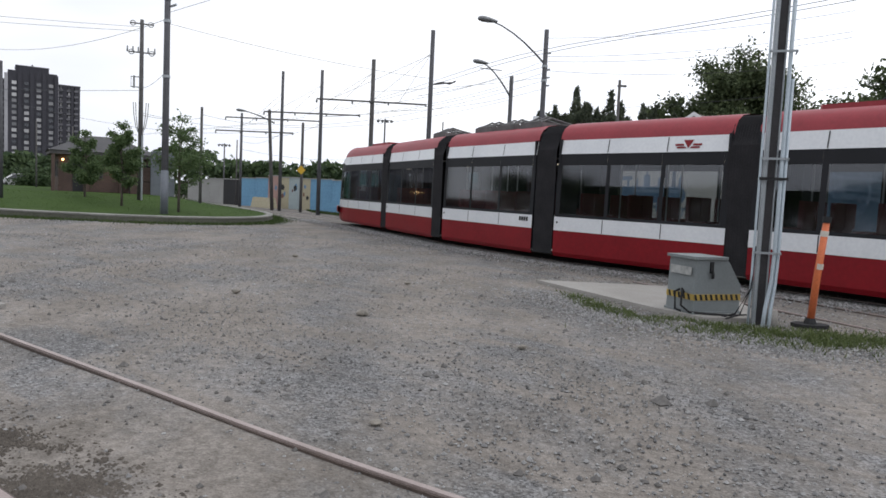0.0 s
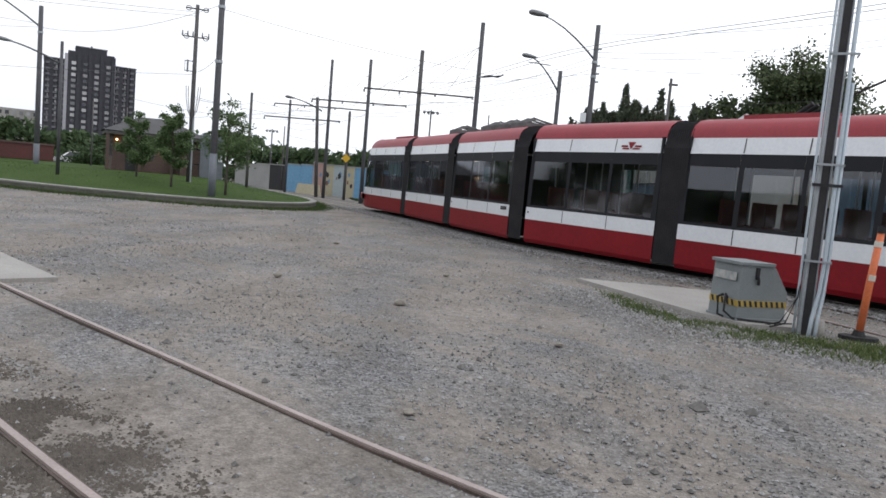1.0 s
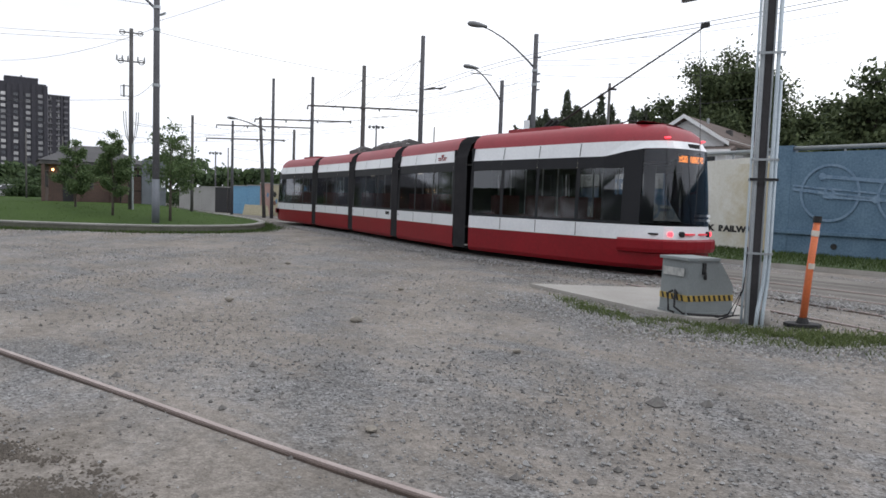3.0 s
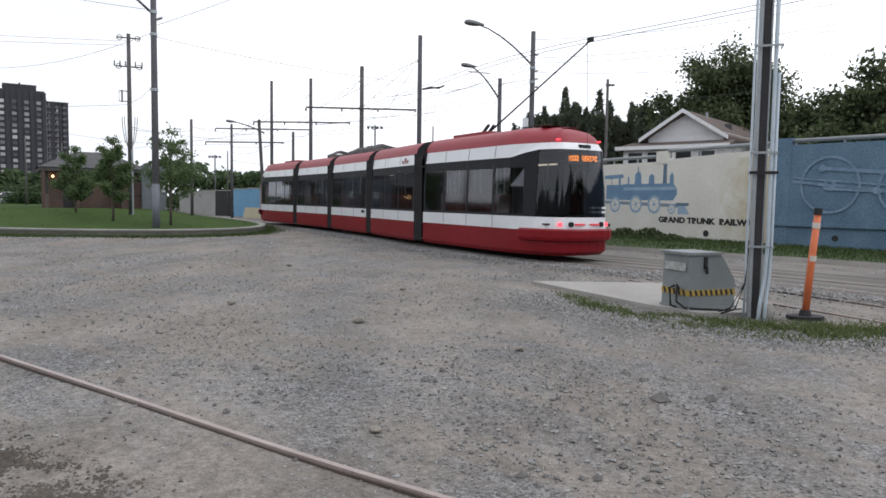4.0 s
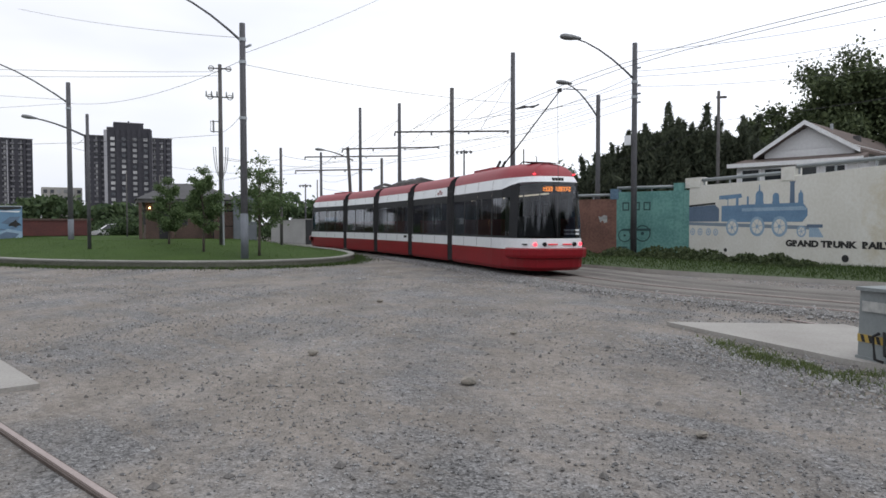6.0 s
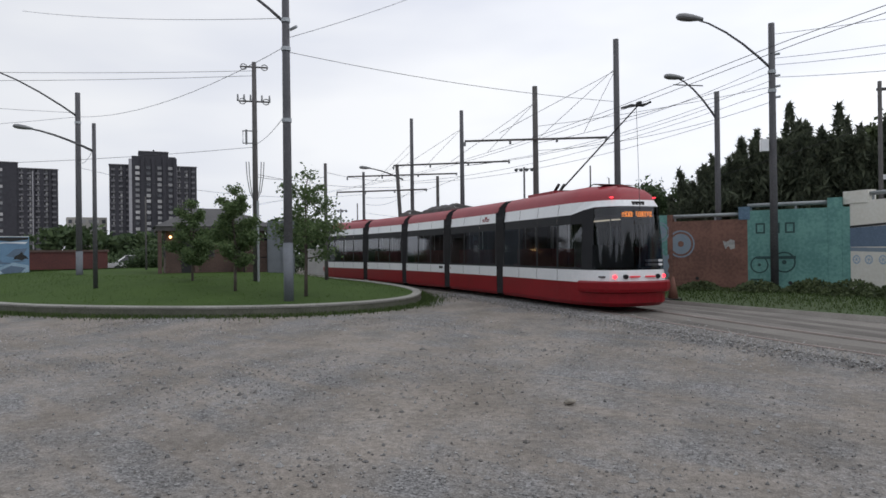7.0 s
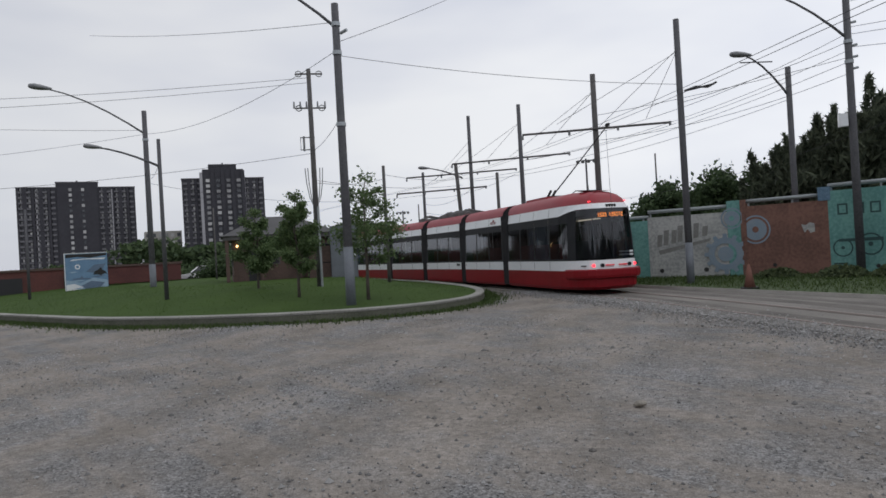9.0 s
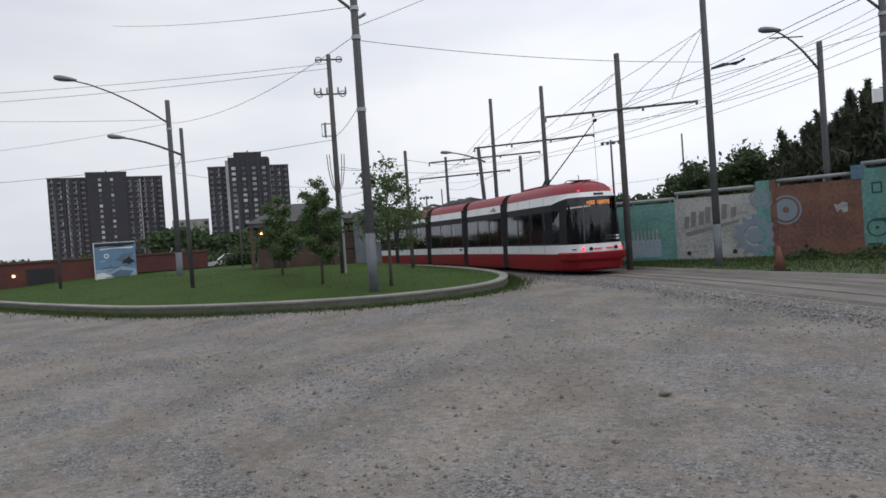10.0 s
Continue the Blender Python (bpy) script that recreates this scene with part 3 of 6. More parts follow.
blades("verge_grass", np.c_[vp, 0.08 + 0.09 * f_], 0.095, DRYBLADE, "rough uncut grass on the verge")

# grass and weeds round the control box and the post
c_ = np.array([(1.75, 12.6), (2.15, 11.1), (2.65, 10.2), (3.0, 9.75), (3.5, 9.45), (4.2, 9.2), (5.0, 8.95), (6.2, 8.6), (7.6, 8.1)])
s_ = rng.random(20000) ** 0.6
gp = along(c_, s_) + rng.normal(0, 1, (20000, 2)) * (0.06 + 0.5 * s_)[:, None]
gp = gp[np.array([noise.noise((x * 1.6, y * 1.6, 2.0)) + 0.4 * noise.noise((x * 5, y * 5, 7.0)) for x, y in gp]) + rng.normal(0, 0.22, len(gp)) > -0.02]
gp = gp[~((gp[:, 1] - gp[:, 0] * 0.45 > 8.95) & (gp[:, 0] > 2.6) & (gp[:, 0] < 4.2))]
gp = gp[~((np.abs(gp[:, 0] - 3.55) < 0.45) & (np.abs(gp[:, 1] - 10.75) < 0.3))]
tuft = np.array((5.35, 9.0)) + rng.normal(0, 1, (9000, 2)) * np.array((0.95, 0.28))
tuft = tuft[np.array([noise.noise((x * 2.2, y * 2.2, 4.0)) for x, y in tuft]) + rng.normal(0, 0.25, len(tuft)) > -0.1]
gp = np.concatenate([gp, tuft])
blades("weed_grass", np.c_[gp, np.full(len(gp), -0.02)], 0.055, WEED, "patchy green weeds at the pad's edge", 0.7)

# ---- loose gravel ----
def stones(name, pts, size, mat, label):
    n = len(pts)
    s = size * rng.lognormal(0, 0.45, n)
    base_ = np.array([(1, 0, 0), (0, 1, 0), (-1, 0, 0), (0, -1, 0), (0, 0, 0.75), (0, 0, -0.75)], float)
    v = base_[None] * rng.uniform(0.6, 1.3, (n, 6, 1)) * s[:, None, None]
    a = rng.uniform(0, 6.28, n)
    c, si = np.cos(a)[:, None], np.sin(a)[:, None]
    v = np.stack([v[..., 0] * c - v[..., 1] * si, v[..., 0] * si + v[..., 1] * c, v[..., 2]], -1) + np.asarray(pts)[:, None]
    f = np.array([(0, 1, 4), (1, 2, 4), (2, 3, 4), (3, 0, 4), (1, 0, 5), (2, 1, 5), (3, 2, 5), (0, 3, 5)])
    faces = (f[None] + 6 * np.arange(n)[:, None, None]).reshape(-1, 3)
    me = bpy.data.meshes.new(name)
    me.from_pydata(v.reshape(-1, 3).tolist(), [], faces.tolist())
    me.materials.append(mat)
    me.update()
    return tagged(new(name, me), label, "gravel", kind="stuff")


d_ = 2.6 + rng.gamma(1.6, 5.0, 46000)
az = rng.uniform(-0.62, 0.72, 46000)
sp = np.stack([-np.sin(az) * d_, np.cos(az) * d_], 1)
dens = np.array([noise.noise((x * 0.3, y * 0.3, 3.0)) for x, y in sp])
keep = (d_ < 26) & (dens + rng.normal(0, 0.3, 46000) > -0.05)
sp = sp[keep]
stones("gravel", np.c_[sp, [bump_z(x, y) + 0.004 for x, y in sp]], 0.0085, STONE, "loose crushed grey stones on the yard")
d_ = 2.6 + rng.gamma(1.7, 6.0, 640)
az = rng.uniform(-0.62, 0.72, 640)
sp = np.stack([-np.sin(az) * d_, np.cos(az) * d_], 1)
stones("coarse_gravel", np.c_[sp, [bump_z(x, y) + 0.006 for x, y in sp]], 0.019, material("dark_stones", (0.2, 0.19, 0.18), (0.09, 0.085, 0.08), rough=0.9), "scattered larger dark stones")


fx, fy = rng.uniform(-17, 12, 42000), rng.uniform(9.5, 27, 42000)
ok_ = np.array([noise.noise((x * 0.35, y * 0.2, 6.0)) for x, y in zip(fx, fy)]) + rng.normal(0, 0.25, 42000) > 0.0
sp = np.stack([fx, fy], 1)[ok_]
stones("yard_gravel", np.c_[sp, [bump_z(x, y) + 0.004 for x, y in sp]], 0.0125, STONE, "crushed stone strewn over the yard")
cl = np.array((-2.45, 3.7)) + rng.normal(0, 1, (26000, 1)) * np.array((-0.75, 0.52)) + rng.normal(0, 0.2, (26000, 2))
cl = cl[np.array([noise.noise((x * 1.7, y * 1.7, 9.0)) + 0.5 * noise.noise((x * 6, y * 6, 1.0)) for x, y in cl]) + rng.normal(0, 0.22, len(cl)) > -0.02]
stones("soil_clods", np.c_[cl, [bump_z(x, y) + 0.002 for x, y in cl]], 0.0085, SOIL, "dark crumbly soil between the yard rails")
cl = (NEARLINE + normals2(NEARLINE) * -0.35)[rng.integers(0, len(NEARLINE) - 6, 9000)] + rng.normal(0, 0.3, (9000, 2))
cl = cl[np.array([noise.noise((x * 1.1, y * 1.1, 9.0)) for x, y in cl]) + rng.normal(0, 0.2, len(cl)) > 0.08]
stones("soil_crumbs", np.c_[cl, [bump_z(x, y) + 0.001 for x, y in cl]], 0.0042, ROCK, "fine brown crumbs beside the yard rail")
pb_ = along(np.array([(1.5, 12.2), (2.2, 9.9), (3.4, 8.7), (4.6, 8.2), (6.4, 8.0)]), rng.random(9000)) + rng.normal(0, 0.45, (9000, 2))
stones("pebbles", np.c_[pb_, [bump_z(x, y) + 0.004 for x, y in pb_]], 0.0125, STONE, "pale coarse pebbles before the weeds")


li = np.flatnonzero((TRACK[:, 1] > 8) & (TRACK[:, 1] < 38))
lp_ = TRACK[rng.choice(li, 22000)]
ln_ = normals2(TRACK)[np.clip(np.searchsorted(-TRACK[:, 0], -lp_[:, 0]), 0, len(TRACK) - 1)]
le = lp_ + ln_ * rng.normal(-1.45, 0.42, (22000, 1)) + rng.normal(0, 0.12, (22000, 2))
stones("lane_gravel", np.c_[le, np.full(len(le), 0.014)], 0.014, STONE, "loose gravel spilled over the lane's edge")


def field_rock(x, y, r, flat=0.5):
    bm = bmesh.new()
    bmesh.ops.create_icosphere(bm, subdivisions=2, radius=r)
    for v in bm.verts:
        v.co *= 1 + 0.35 * noise.noise(v.co / r * 1.3 + Vector((x, y, 0)))
        v.co.z *= flat
    me = bpy.data.meshes.new("rock")
    bm.to_mesh(me)
    bm.free()
    me.materials.append(ROCK)
    ob = new("rock", me)
    ob.matrix_basis = pose(x, y, r * flat * 0.55, 0, 0, x * 70)
    tagged(ob, "fist-sized tan stone lying on the gravel", "rock", "stones on the yard")


for x, y, r in ((-1.24, 9.1, 0.085), (0.72, 7.53, 0.05), (-0.92, 12.47, 0.06), (-0.53, 4.77, 0.045), (-3.35, 10.46, 0.07), (6.5, 8.2, 0.09), (-3.9, 16.5, 0.07), (2.0, 17.5, 0.07)):
    field_rock(x, y, r)

# ---- mural wall: painted panels end to end, with a pipe along the top ----
W = [(-6.9, 41.2), (-6.5, 41.0), (-3.2, 39.8), (0.3, 38.6), (3.1, 37.2), (6.2, 35.6), (11.4, 25.6), (17.5, 18.0), (24, 10)]


def panel(i, top, mat, label, name):
    (ax, ay), (bx, by) = W[i], W[i + 1]
    length = math.hypot(bx - ax, by - ay)
    ob = part(name, Shape().box(0, 0, -0.1, length, 0.35, top), mat, None, m=pose(ax, ay, 0, 0, 0, math.degrees(math.atan2(by - ay, bx - ax))))
    return tagged(ob, label, "mural wall", kind="structure"), length


def paint(wall, sh, mat, label=""):
    return part("painted_shape", sh, mat, wall, label)


def wall_pipe(wall, x0, x1, z):
    p = part("wall_pipe", Shape().tube([(x0, 0.12, z), (x1, 0.12, z)], 0.075, 10), PIPE, wall, "grey pipe rail", smooth=True)
    for k in range(int((x1 - x0) / 1.6) + 1):
        x = min(x0 + 0.1 + 1.6 * k, x1 - 0.1)
        part("pipe_post", Shape().box(x - 0.03, 0.09, z - 0.3, x + 0.03, 0.15, z - 0.04), PIPE, p)


def drain(wall, x, z, r=0.09):
    part("drain_hole", Shape().tube([(x, 0.02, z), (x, -0.03, z)], r, 12), PAINTDARK, wall, "dark round drain hole")


def pier(wall, x0, x1, z0, z1, mat):
    part("pier", Shape().box(x0, -0.03, z0, x1, 0.38, z1, bevel=0.02), mat, wall)


w0, L0 = panel(0, 2.6, WALLTEAL, "faded teal painted wall with a pale fence motif", "wall_far")
w1, L1 = panel(1, 2.6, WALLTEAL, "faded teal painted wall with a pale fence motif", "wall_teal_end")
for k in range(9):
    paint(w1, Shape().flat([(1.3 + 0.17 * k, 0.5), (1.38 + 0.17 * k, 0.5), (1.38 + 0.17 * k, 1.45), (1.34 + 0.17 * k, 1.55), (1.3 + 0.17 * k, 1.45)]), WALLGREY)
paint(w1, Shape().flat([(1.2, 0.35), (2.85, 0.35), (2.85, 1.1), (1.2, 1.1)], -0.002), PAINTPALE)
wall_pipe(w1, 0.0, L1, 2.75)
wall_pipe(w0, 0.0, L0, 2.7)
w2, L2 = panel(2, 2.72, WALLGREY, "grey-white painted wall with a gear and faded lettering", "wall_gear")
wall_pipe(w2, 0.0, L2 - 0.5, 2.95)
pier(w2, L2 - 0.5, L2, 0, 3.15, WALLTEAL)
for k, (x, h) in enumerate(((0.35, 0.5), (0.62, 0.62), (0.95, 0.55), (1.2, 0.66), (1.55, 0.52), (1.85, 0.6), (2.2, 0.4))):
    paint(w2, Shape().flat([(x, 1.45 + 0.06 * k), (x + 0.2, 1.47 + 0.06 * k), (x + 0.26, 1.47 + 0.06 * k + h), (x + 0.04, 1.45 + 0.06 * k + h)]), PAINTGREY)
paint(w2, Shape().flat([(0.45, 1.12), (2.5, 1.6), (2.55, 1.72), (0.4, 1.3)], -0.006), PAINTGREY)
g2 = Shape().ring(3.3, 1.05, 0.0, 0.3).ring(3.3, 1.05, 0.42, 0.66)
for k in range(12):
    a = k * math.pi / 6
    g2.flat([(3.3 + 0.64 * math.cos(a - 0.14), 1.05 + 0.64 * math.sin(a - 0.14)), (3.3 + 0.82 * math.cos(a - 0.09), 1.05 + 0.82 * math.sin(a - 0.09)),
             (3.3 + 0.82 * math.cos(a + 0.09), 1.05 + 0.82 * math.sin(a + 0.09)), (3.3 + 0.64 * math.cos(a + 0.14), 1.05 + 0.64 * math.sin(a + 0.14))])
gear = paint(w2, g2, PAINTSOFT, "painted blue gear wheel")
gear.location = (-0.22, -0.034, 0)
gear2 = paint(w2, Shape().ring(3.38, 2.45, 0.1, 0.3).ring(3.38, 2.45, 0.36, 0.42), PAINTSOFT)
gear2.location = (0, -0.034, 0)
drain(w2, 0.5, 0.45)
drain(w2, 2.3, 0.45)
w3, L3 = panel(3, 2.88, WALLBROWN, "brown painted wall with a faded blue gear", "wall_brown")
wall_pipe(w3, 0.2, L3 - 0.35, 3.08)
pier(w3, 0.0, 0.22, 0, 3.15, WALLBROWN)
pier(w3, L3 - 0.32, L3 + 0.1, 2.86, 3.36, WALLBLUE)
paint(w3, Shape().ring(0.55, 1.95, 0.12, 0.42).ring(0.55, 1.95, 0.5, 0.56), PAINTSOFT)
paint(w3, Shape().flat([(2.2, 2.05), (2.35, 2.0), (2.5, 2.1), (2.65, 2.05), (2.66, 1.75), (2.5, 1.7), (2.42, 1.85), (2.3, 1.72)]), WALLGREY)
drain(w3, 1.2, 0.55, 0.07)
w4, L4 = panel(4, 3.2, WALLTEAL, "teal painted wall with dark windows and wheels", "wall_teal")
pier(w4, L4 - 0.72, L4 - 0.25, 0, 3.55, WALLTEAL)
wall_pipe(w4, 0.0, L4 - 0.7, 3.4)
for k in range(3):
    x = 0.3 + 0.52 * k
    o = paint(w4, Shape().flat([(x, 2.3), (x + 0.34, 2.3), (x + 0.34, 2.7), (x, 2.7)]), PAINTGREEN)
    paint(w4, Shape().flat([(x + 0.06, 2.36), (x + 0.28, 2.36), (x + 0.28, 2.64), (x + 0.06, 2.64)], -0.007), WALLTEAL)
bike = Shape().ring(0.42, 1.1, 0.28, 0.33).ring(1.3, 1.2, 0.34, 0.4).ring(1.3, 1.2, 0, 0.08).ring(0.42, 1.1, 0, 0.06)
bike.flat([(0.3, 1.32), (1.7, 1.32), (1.7, 1.44), (0.3, 1.42)], -0.006).flat([(0.1, 0.5), (0.55, 0.5), (0.55, 0.56), (0.1, 0.56)], -0.006)
paint(w4, bike, PAINTGREEN, "painted dark bicycle wheels")
drain(w4, 1.5, 0.42, 0.07)
w5, L5 = panel(5, 3.38, WALLENGINE, "cream painted wall with a blue steam engine mural", "wall_engine")
pier(w5, -0.28, 0.75, 3.3, 3.75, WALLWHITE)
pier(w5, 5.35, 6.0, 3.3, 3.82, WALLWHITE)
wall_pipe(w5, 0.75, 5.35, 3.62)
wall_pipe(w5, 6.0, L5, 3.82)
paint(w5, Shape().flat([(6.0, 3.36), (L5 - 0.02, 3.36), (L5 - 0.02, 3.62), (6.0, 3.45)], -0.001), WALLWHITE)
# the painted engine: tender, cab, boiler, domes, wheels
paint(w5, Shape().flat([(-0.1, 2.42), (1.7, 2.48), (1.95, 2.3), (1.95, 1.75), (-0.1, 1.75)]), PAINTDEEP)
paint(w5, Shape().flat([(1.95, 2.86), (3.25, 2.9), (3.3, 2.74), (3.1, 2.72), (3.1, 2.42), (2.95, 2.42), (2.95, 2.72), (2.5, 2.7), (2.5, 2.4), (2.35, 2.4), (2.35, 2.7), (1.95, 2.7)]), PAINTBLUE)
paint(w5, Shape().flat([(2.1, 1.75), (3.3, 1.72), (3.3, 2.42), (2.1, 2.42)], -0.005), PAINTBLUE)
boiler = paint(w5, Shape().flat([(3.25, 1.72), (6.4, 1.72), (6.62, 1.95), (6.62, 2.2), (6.4, 2.44), (3.25, 2.44)], -0.006), PAINTBLUE, "painted blue boiler")
for x, w_, z, spire in ((4.25, 0.24, 2.98, 0.26), (5.1, 0.19, 2.86, 0.0), (6.3, 0.13, 2.84, 0.08), (3.62, 0.06, 2.78, 0.0)):
    dome = [(x - w_, 2.43), (x + w_, 2.43), (x + w_ * 0.86, 2.56)] + [(x + w_ * 0.86 * math.cos(a), z - 0.75 * w_ + 0.75 * w_ * math.sin(a)) for a in np.linspace(0, math.pi, 9)] + [(x - w_ * 0.86, 2.56)]
    paint(w5, Shape().flat(dome), PAINTBLUE, "painted blue dome")
    if spire:
        paint(w5, Shape().flat([(x - 0.05, z - 0.02), (x + 0.05, z - 0.02), (x + 0.015, z + spire), (x - 0.015, z + spire)], -0.003), PAINTBLUE)
paint(w5, Shape().flat([(3.3, 2.16), (6.56, 2.16), (6.6, 2.24), (6.4, 2.3), (3.3, 2.3)], -0.008), PAINTPALE, "pale painted sheen on the boiler")
for x in (2.2, 2.62):
    paint(w5, Shape().flat([(x, 2.42), (x + 0.26, 2.42), (x + 0.26, 2.68), (x, 2.68)], -0.0075), WALLWHITE, "painted cab window")
paint(w5, Shape().flat([(-0.1, 2.42), (1.72, 2.5), (1.72, 2.58), (-0.1, 2.5)], -0.006), PAINTDARK, "dark painted tender edge")
paint(w5, Shape().flat([(5.78, 2.44), (6.02, 2.44), (6.0, 3.18), (6.06, 3.26), (5.76, 3.26), (5.8, 3.18)]), PAINTDEEP)
paint(w5, Shape().flat([(-0.1, 1.6), (7.0, 1.42), (7.0, 1.56), (-0.1, 1.74)], -0.004), PAINTSOFT)
paint(w5, Shape().flat([(6.6, 1.5), (7.3, 1.5), (7.3, 1.62), (6.6, 1.62)], -0.007), PAINTDEEP)
paint(w5, Shape().flat([(6.7, 1.5), (7.1, 1.5), (7.35, 1.15), (6.7, 1.15)], -0.005), PAINTPALE)
for x, r in ((0.25, 0.16), (0.75, 0.16), (1.3, 0.16), (1.75, 0.15), (2.75, 0.36), (4.15, 0.4), (5.3, 0.4), (6.35, 0.22)):
    wh = Shape().ring(x, 1.14 + r, r * 0.72, r, -0.009).ring(x, 1.14 + r, 0, r * 0.2, -0.009)
    for k in range(6):
        a = k * math.pi / 3 + 0.2
        dx, dz = math.cos(a), math.sin(a)
        wh.flat([(x + dx * r * 0.15 - dz * 0.012, 1.14 + r + dz * r * 0.15 + dx * 0.012), (x + dx * r * 0.8 - dz * 0.012, 1.14 + r + dz * r * 0.8 + dx * 0.012),
                 (x + dx * r * 0.8 + dz * 0.012, 1.14 + r + dz * r * 0.8 - dx * 0.012), (x + dx * r * 0.15 + dz * 0.012, 1.14 + r + dz * r * 0.15 - dx * 0.012)], -0.009)
    paint(w5, wh, PAINTPALE, "painted pale wheel")
    paint(w5, Shape().ring(x, 1.14 + r, 0, r * 0.74, -0.0075), WALLWHITE)
drain(w5, 2.37, 0.53, 0.08)
drain(w5, 8.26, 0.42, 0.13)
words = bpy.data.curves.new("mural_lettering", "FONT")
words.body, words.size, words.offset, words.extrude = "GRAND TRUNK  RAILWAY", 0.31, 0.018, 0.003
words.materials.append(PAINTDARK)
lettering = new("mural_lettering", words)
lettering.parent = w5
lettering.matrix_basis = pose(5.62, -0.006, 0.8, 90, 0, 0) @ Matrix.Diagonal((1.37, 1, 1, 1))
w6, L6 = panel(6, 3.7, WALLBLUE, "blue painted wall with a pale drawing of engine wheels", "wall_blue")
pier(w6, 0.0, 0.6, 0, 3.95, WALLBLUE)
wall_pipe(w6, 0.6, L6, 3.85)
part("ledge", Shape().box(0, -0.1, 0.86, L6, 0.02, 0.98), WALLBLUE, w6)
wheel = Shape().ring(1.95, 2.3, 0.9, 0.98, -0.012).ring(1.95, 2.3, 0.1, 0.2, -0.012).ring(4.4, 2.2, 0.9, 0.98, -0.012).ring(4.4, 2.2, 0.1, 0.2, -0.012)
paint(w6, wheel, PAINTFAINT, "painted faint drive wheels").location = (0, -0.03, 0)
rods = Shape()
for (x0, z0), (x1, z1), w_ in (((1.7, 2.86), (4.6, 2.6), 0.06), ((0.7, 2.42), (4.6, 1.98), 0.05), ((1.75, 2.2), (3.6, 2.1), 0.07), ((0.7, 2.55), (4.6, 2.2), 0.03)):
    rods.flat([(x0, z0 - w_), (x1, z1 - w_), (x1, z1 + w_), (x0, z0 + w_)], -0.015)
paint(w6, rods, PAINTFAINT).location = (0, -0.03, 0)
for x, z in ((1.7, 2.86), (2.0, 2.2), (3.4, 2.1)):
    paint(w6, Shape().ring(x, z, 0, 0.12, -0.018), PAINTFAINT).location = (0, -0.03, 0)
drain(w6, 2.2, 0.5, 0.1)
panel(7, 3.7, WALLBLUE, "blue painted wall running on past the yard", "wall_near")

# ---- the articulated tram: five sections and four bellows ----
PITCH, BEND = 5.2, 0.62
HALF = 1.27


def strip(path, levels):
    """A skin along a path of (x, y, nose) at levels of (z, inset, more inset at the nose)."""
    sh = Shape()
    p2 = np.array([(x, y) for x, y, _ in path])
    nrm = normals2(p2)
    k = len(levels)
    vs = [(x - nx * (i0 + i1 * c), y - ny * (i0 + i1 * c), z) for (x, y, c), (nx, ny) in zip(path, nrm) for z, i0, i1 in levels]
    return sh.quads(vs, [(i * k + j, (i + 1) * k + j, (i + 1) * k + j + 1, i * k + j + 1) for i in range(len(path) - 1) for j in range(k - 1)])


SKIRT = [(0.2, 0.05, 0.1), (0.3, 0.0, 0.02), (0.85, 0.0, 0.0)]
LOWER = [(0.855, -0.004, 0.0), (1.2, 0.0, 0.04)]
PANE = [(1.2, 0.012, 0.03), (2.0, 0.022, 0.06), (2.78, 0.052, 0.12)]
UPPER = [(2.78, 0.045, 0.12), (3.13, 0.1, 0.18)]
ROOF = [(3.13, 0.1, 0.18), (3.28, 0.13, 0.22), (3.43, 0.22, 0.32), (3.55, 0.4, 0.5), (3.61, 0.7, 0.7), (3.63, 1.05, 0.8)]


def side_path(y0, y1, sgn, n=2):
    ys = np.linspace(y0, y1, n) if sgn > 0 else np.linspace(y1, y0, n)
    return [(sgn * HALF, float(y), 0.0) for y in ys]


def nose_half():
    pts = [(1.27, 4.5), (1.25, 5.2), (1.2, 5.75), (1.12, 6.2), (1.03, 6.5), (0.9, 6.73), (0.72, 6.87), (0.45, 6.95), (0.15, 6.985)]
    return [(x, y, min(max((y - 5.2) / 1.4, 0), 1)) for x, y in pts]


NOSE = nose_half()
NOSE = [(1.27, 4.5, 0.0)] + NOSE[1:] + [(-x, y, c) for x, y, c in NOSE[::-1]]


def seats(parent, ys):
    sh = Shape().box(-0.24, -0.22, 0, 0.24, 0.22, 0.1, bevel=0.04).box(-0.24, 0.16, 0.1, 0.24, 0.26, 0.62, bevel=0.03)
    me = sh.mesh("seat", SEAT)
    for y in ys:
        for x in (-0.85, -0.38, 0.38, 0.85):
            part("seat", me, None, parent, m=pose(x, y, 1.2))


def inside(parent, y0, y1):
    part("floor_plate", Shape().box(-1.2, y0, 0.8, 1.2, y1, 0.88), INFLOOR, parent)
    part("ceiling_panel", Shape().box(-1.12, y0, 2.7, 1.12, y1, 2.76), INSIDE, parent)
    part("ceiling_lamp", Shape().box(0.62, y0 + 0.6, 2.66, 0.72, y1 - 0.6, 2.7).box(-0.72, y0 + 0.6, 2.66, -0.62, y1 - 0.6, 2.7), CEILINGLAMP, parent, "warm lit ceiling strip")
    for y in np.arange(y0 + 0.7, y1 - 0.3, 1.3):
        part("grab_pole", Shape().tube([(0.3, y, 0.88), (0.3, y, 2.7)], 0.02, 6).tube([(-0.3, y, 0.88), (-0.3, y, 2.7)], 0.02, 6), GALV, parent)


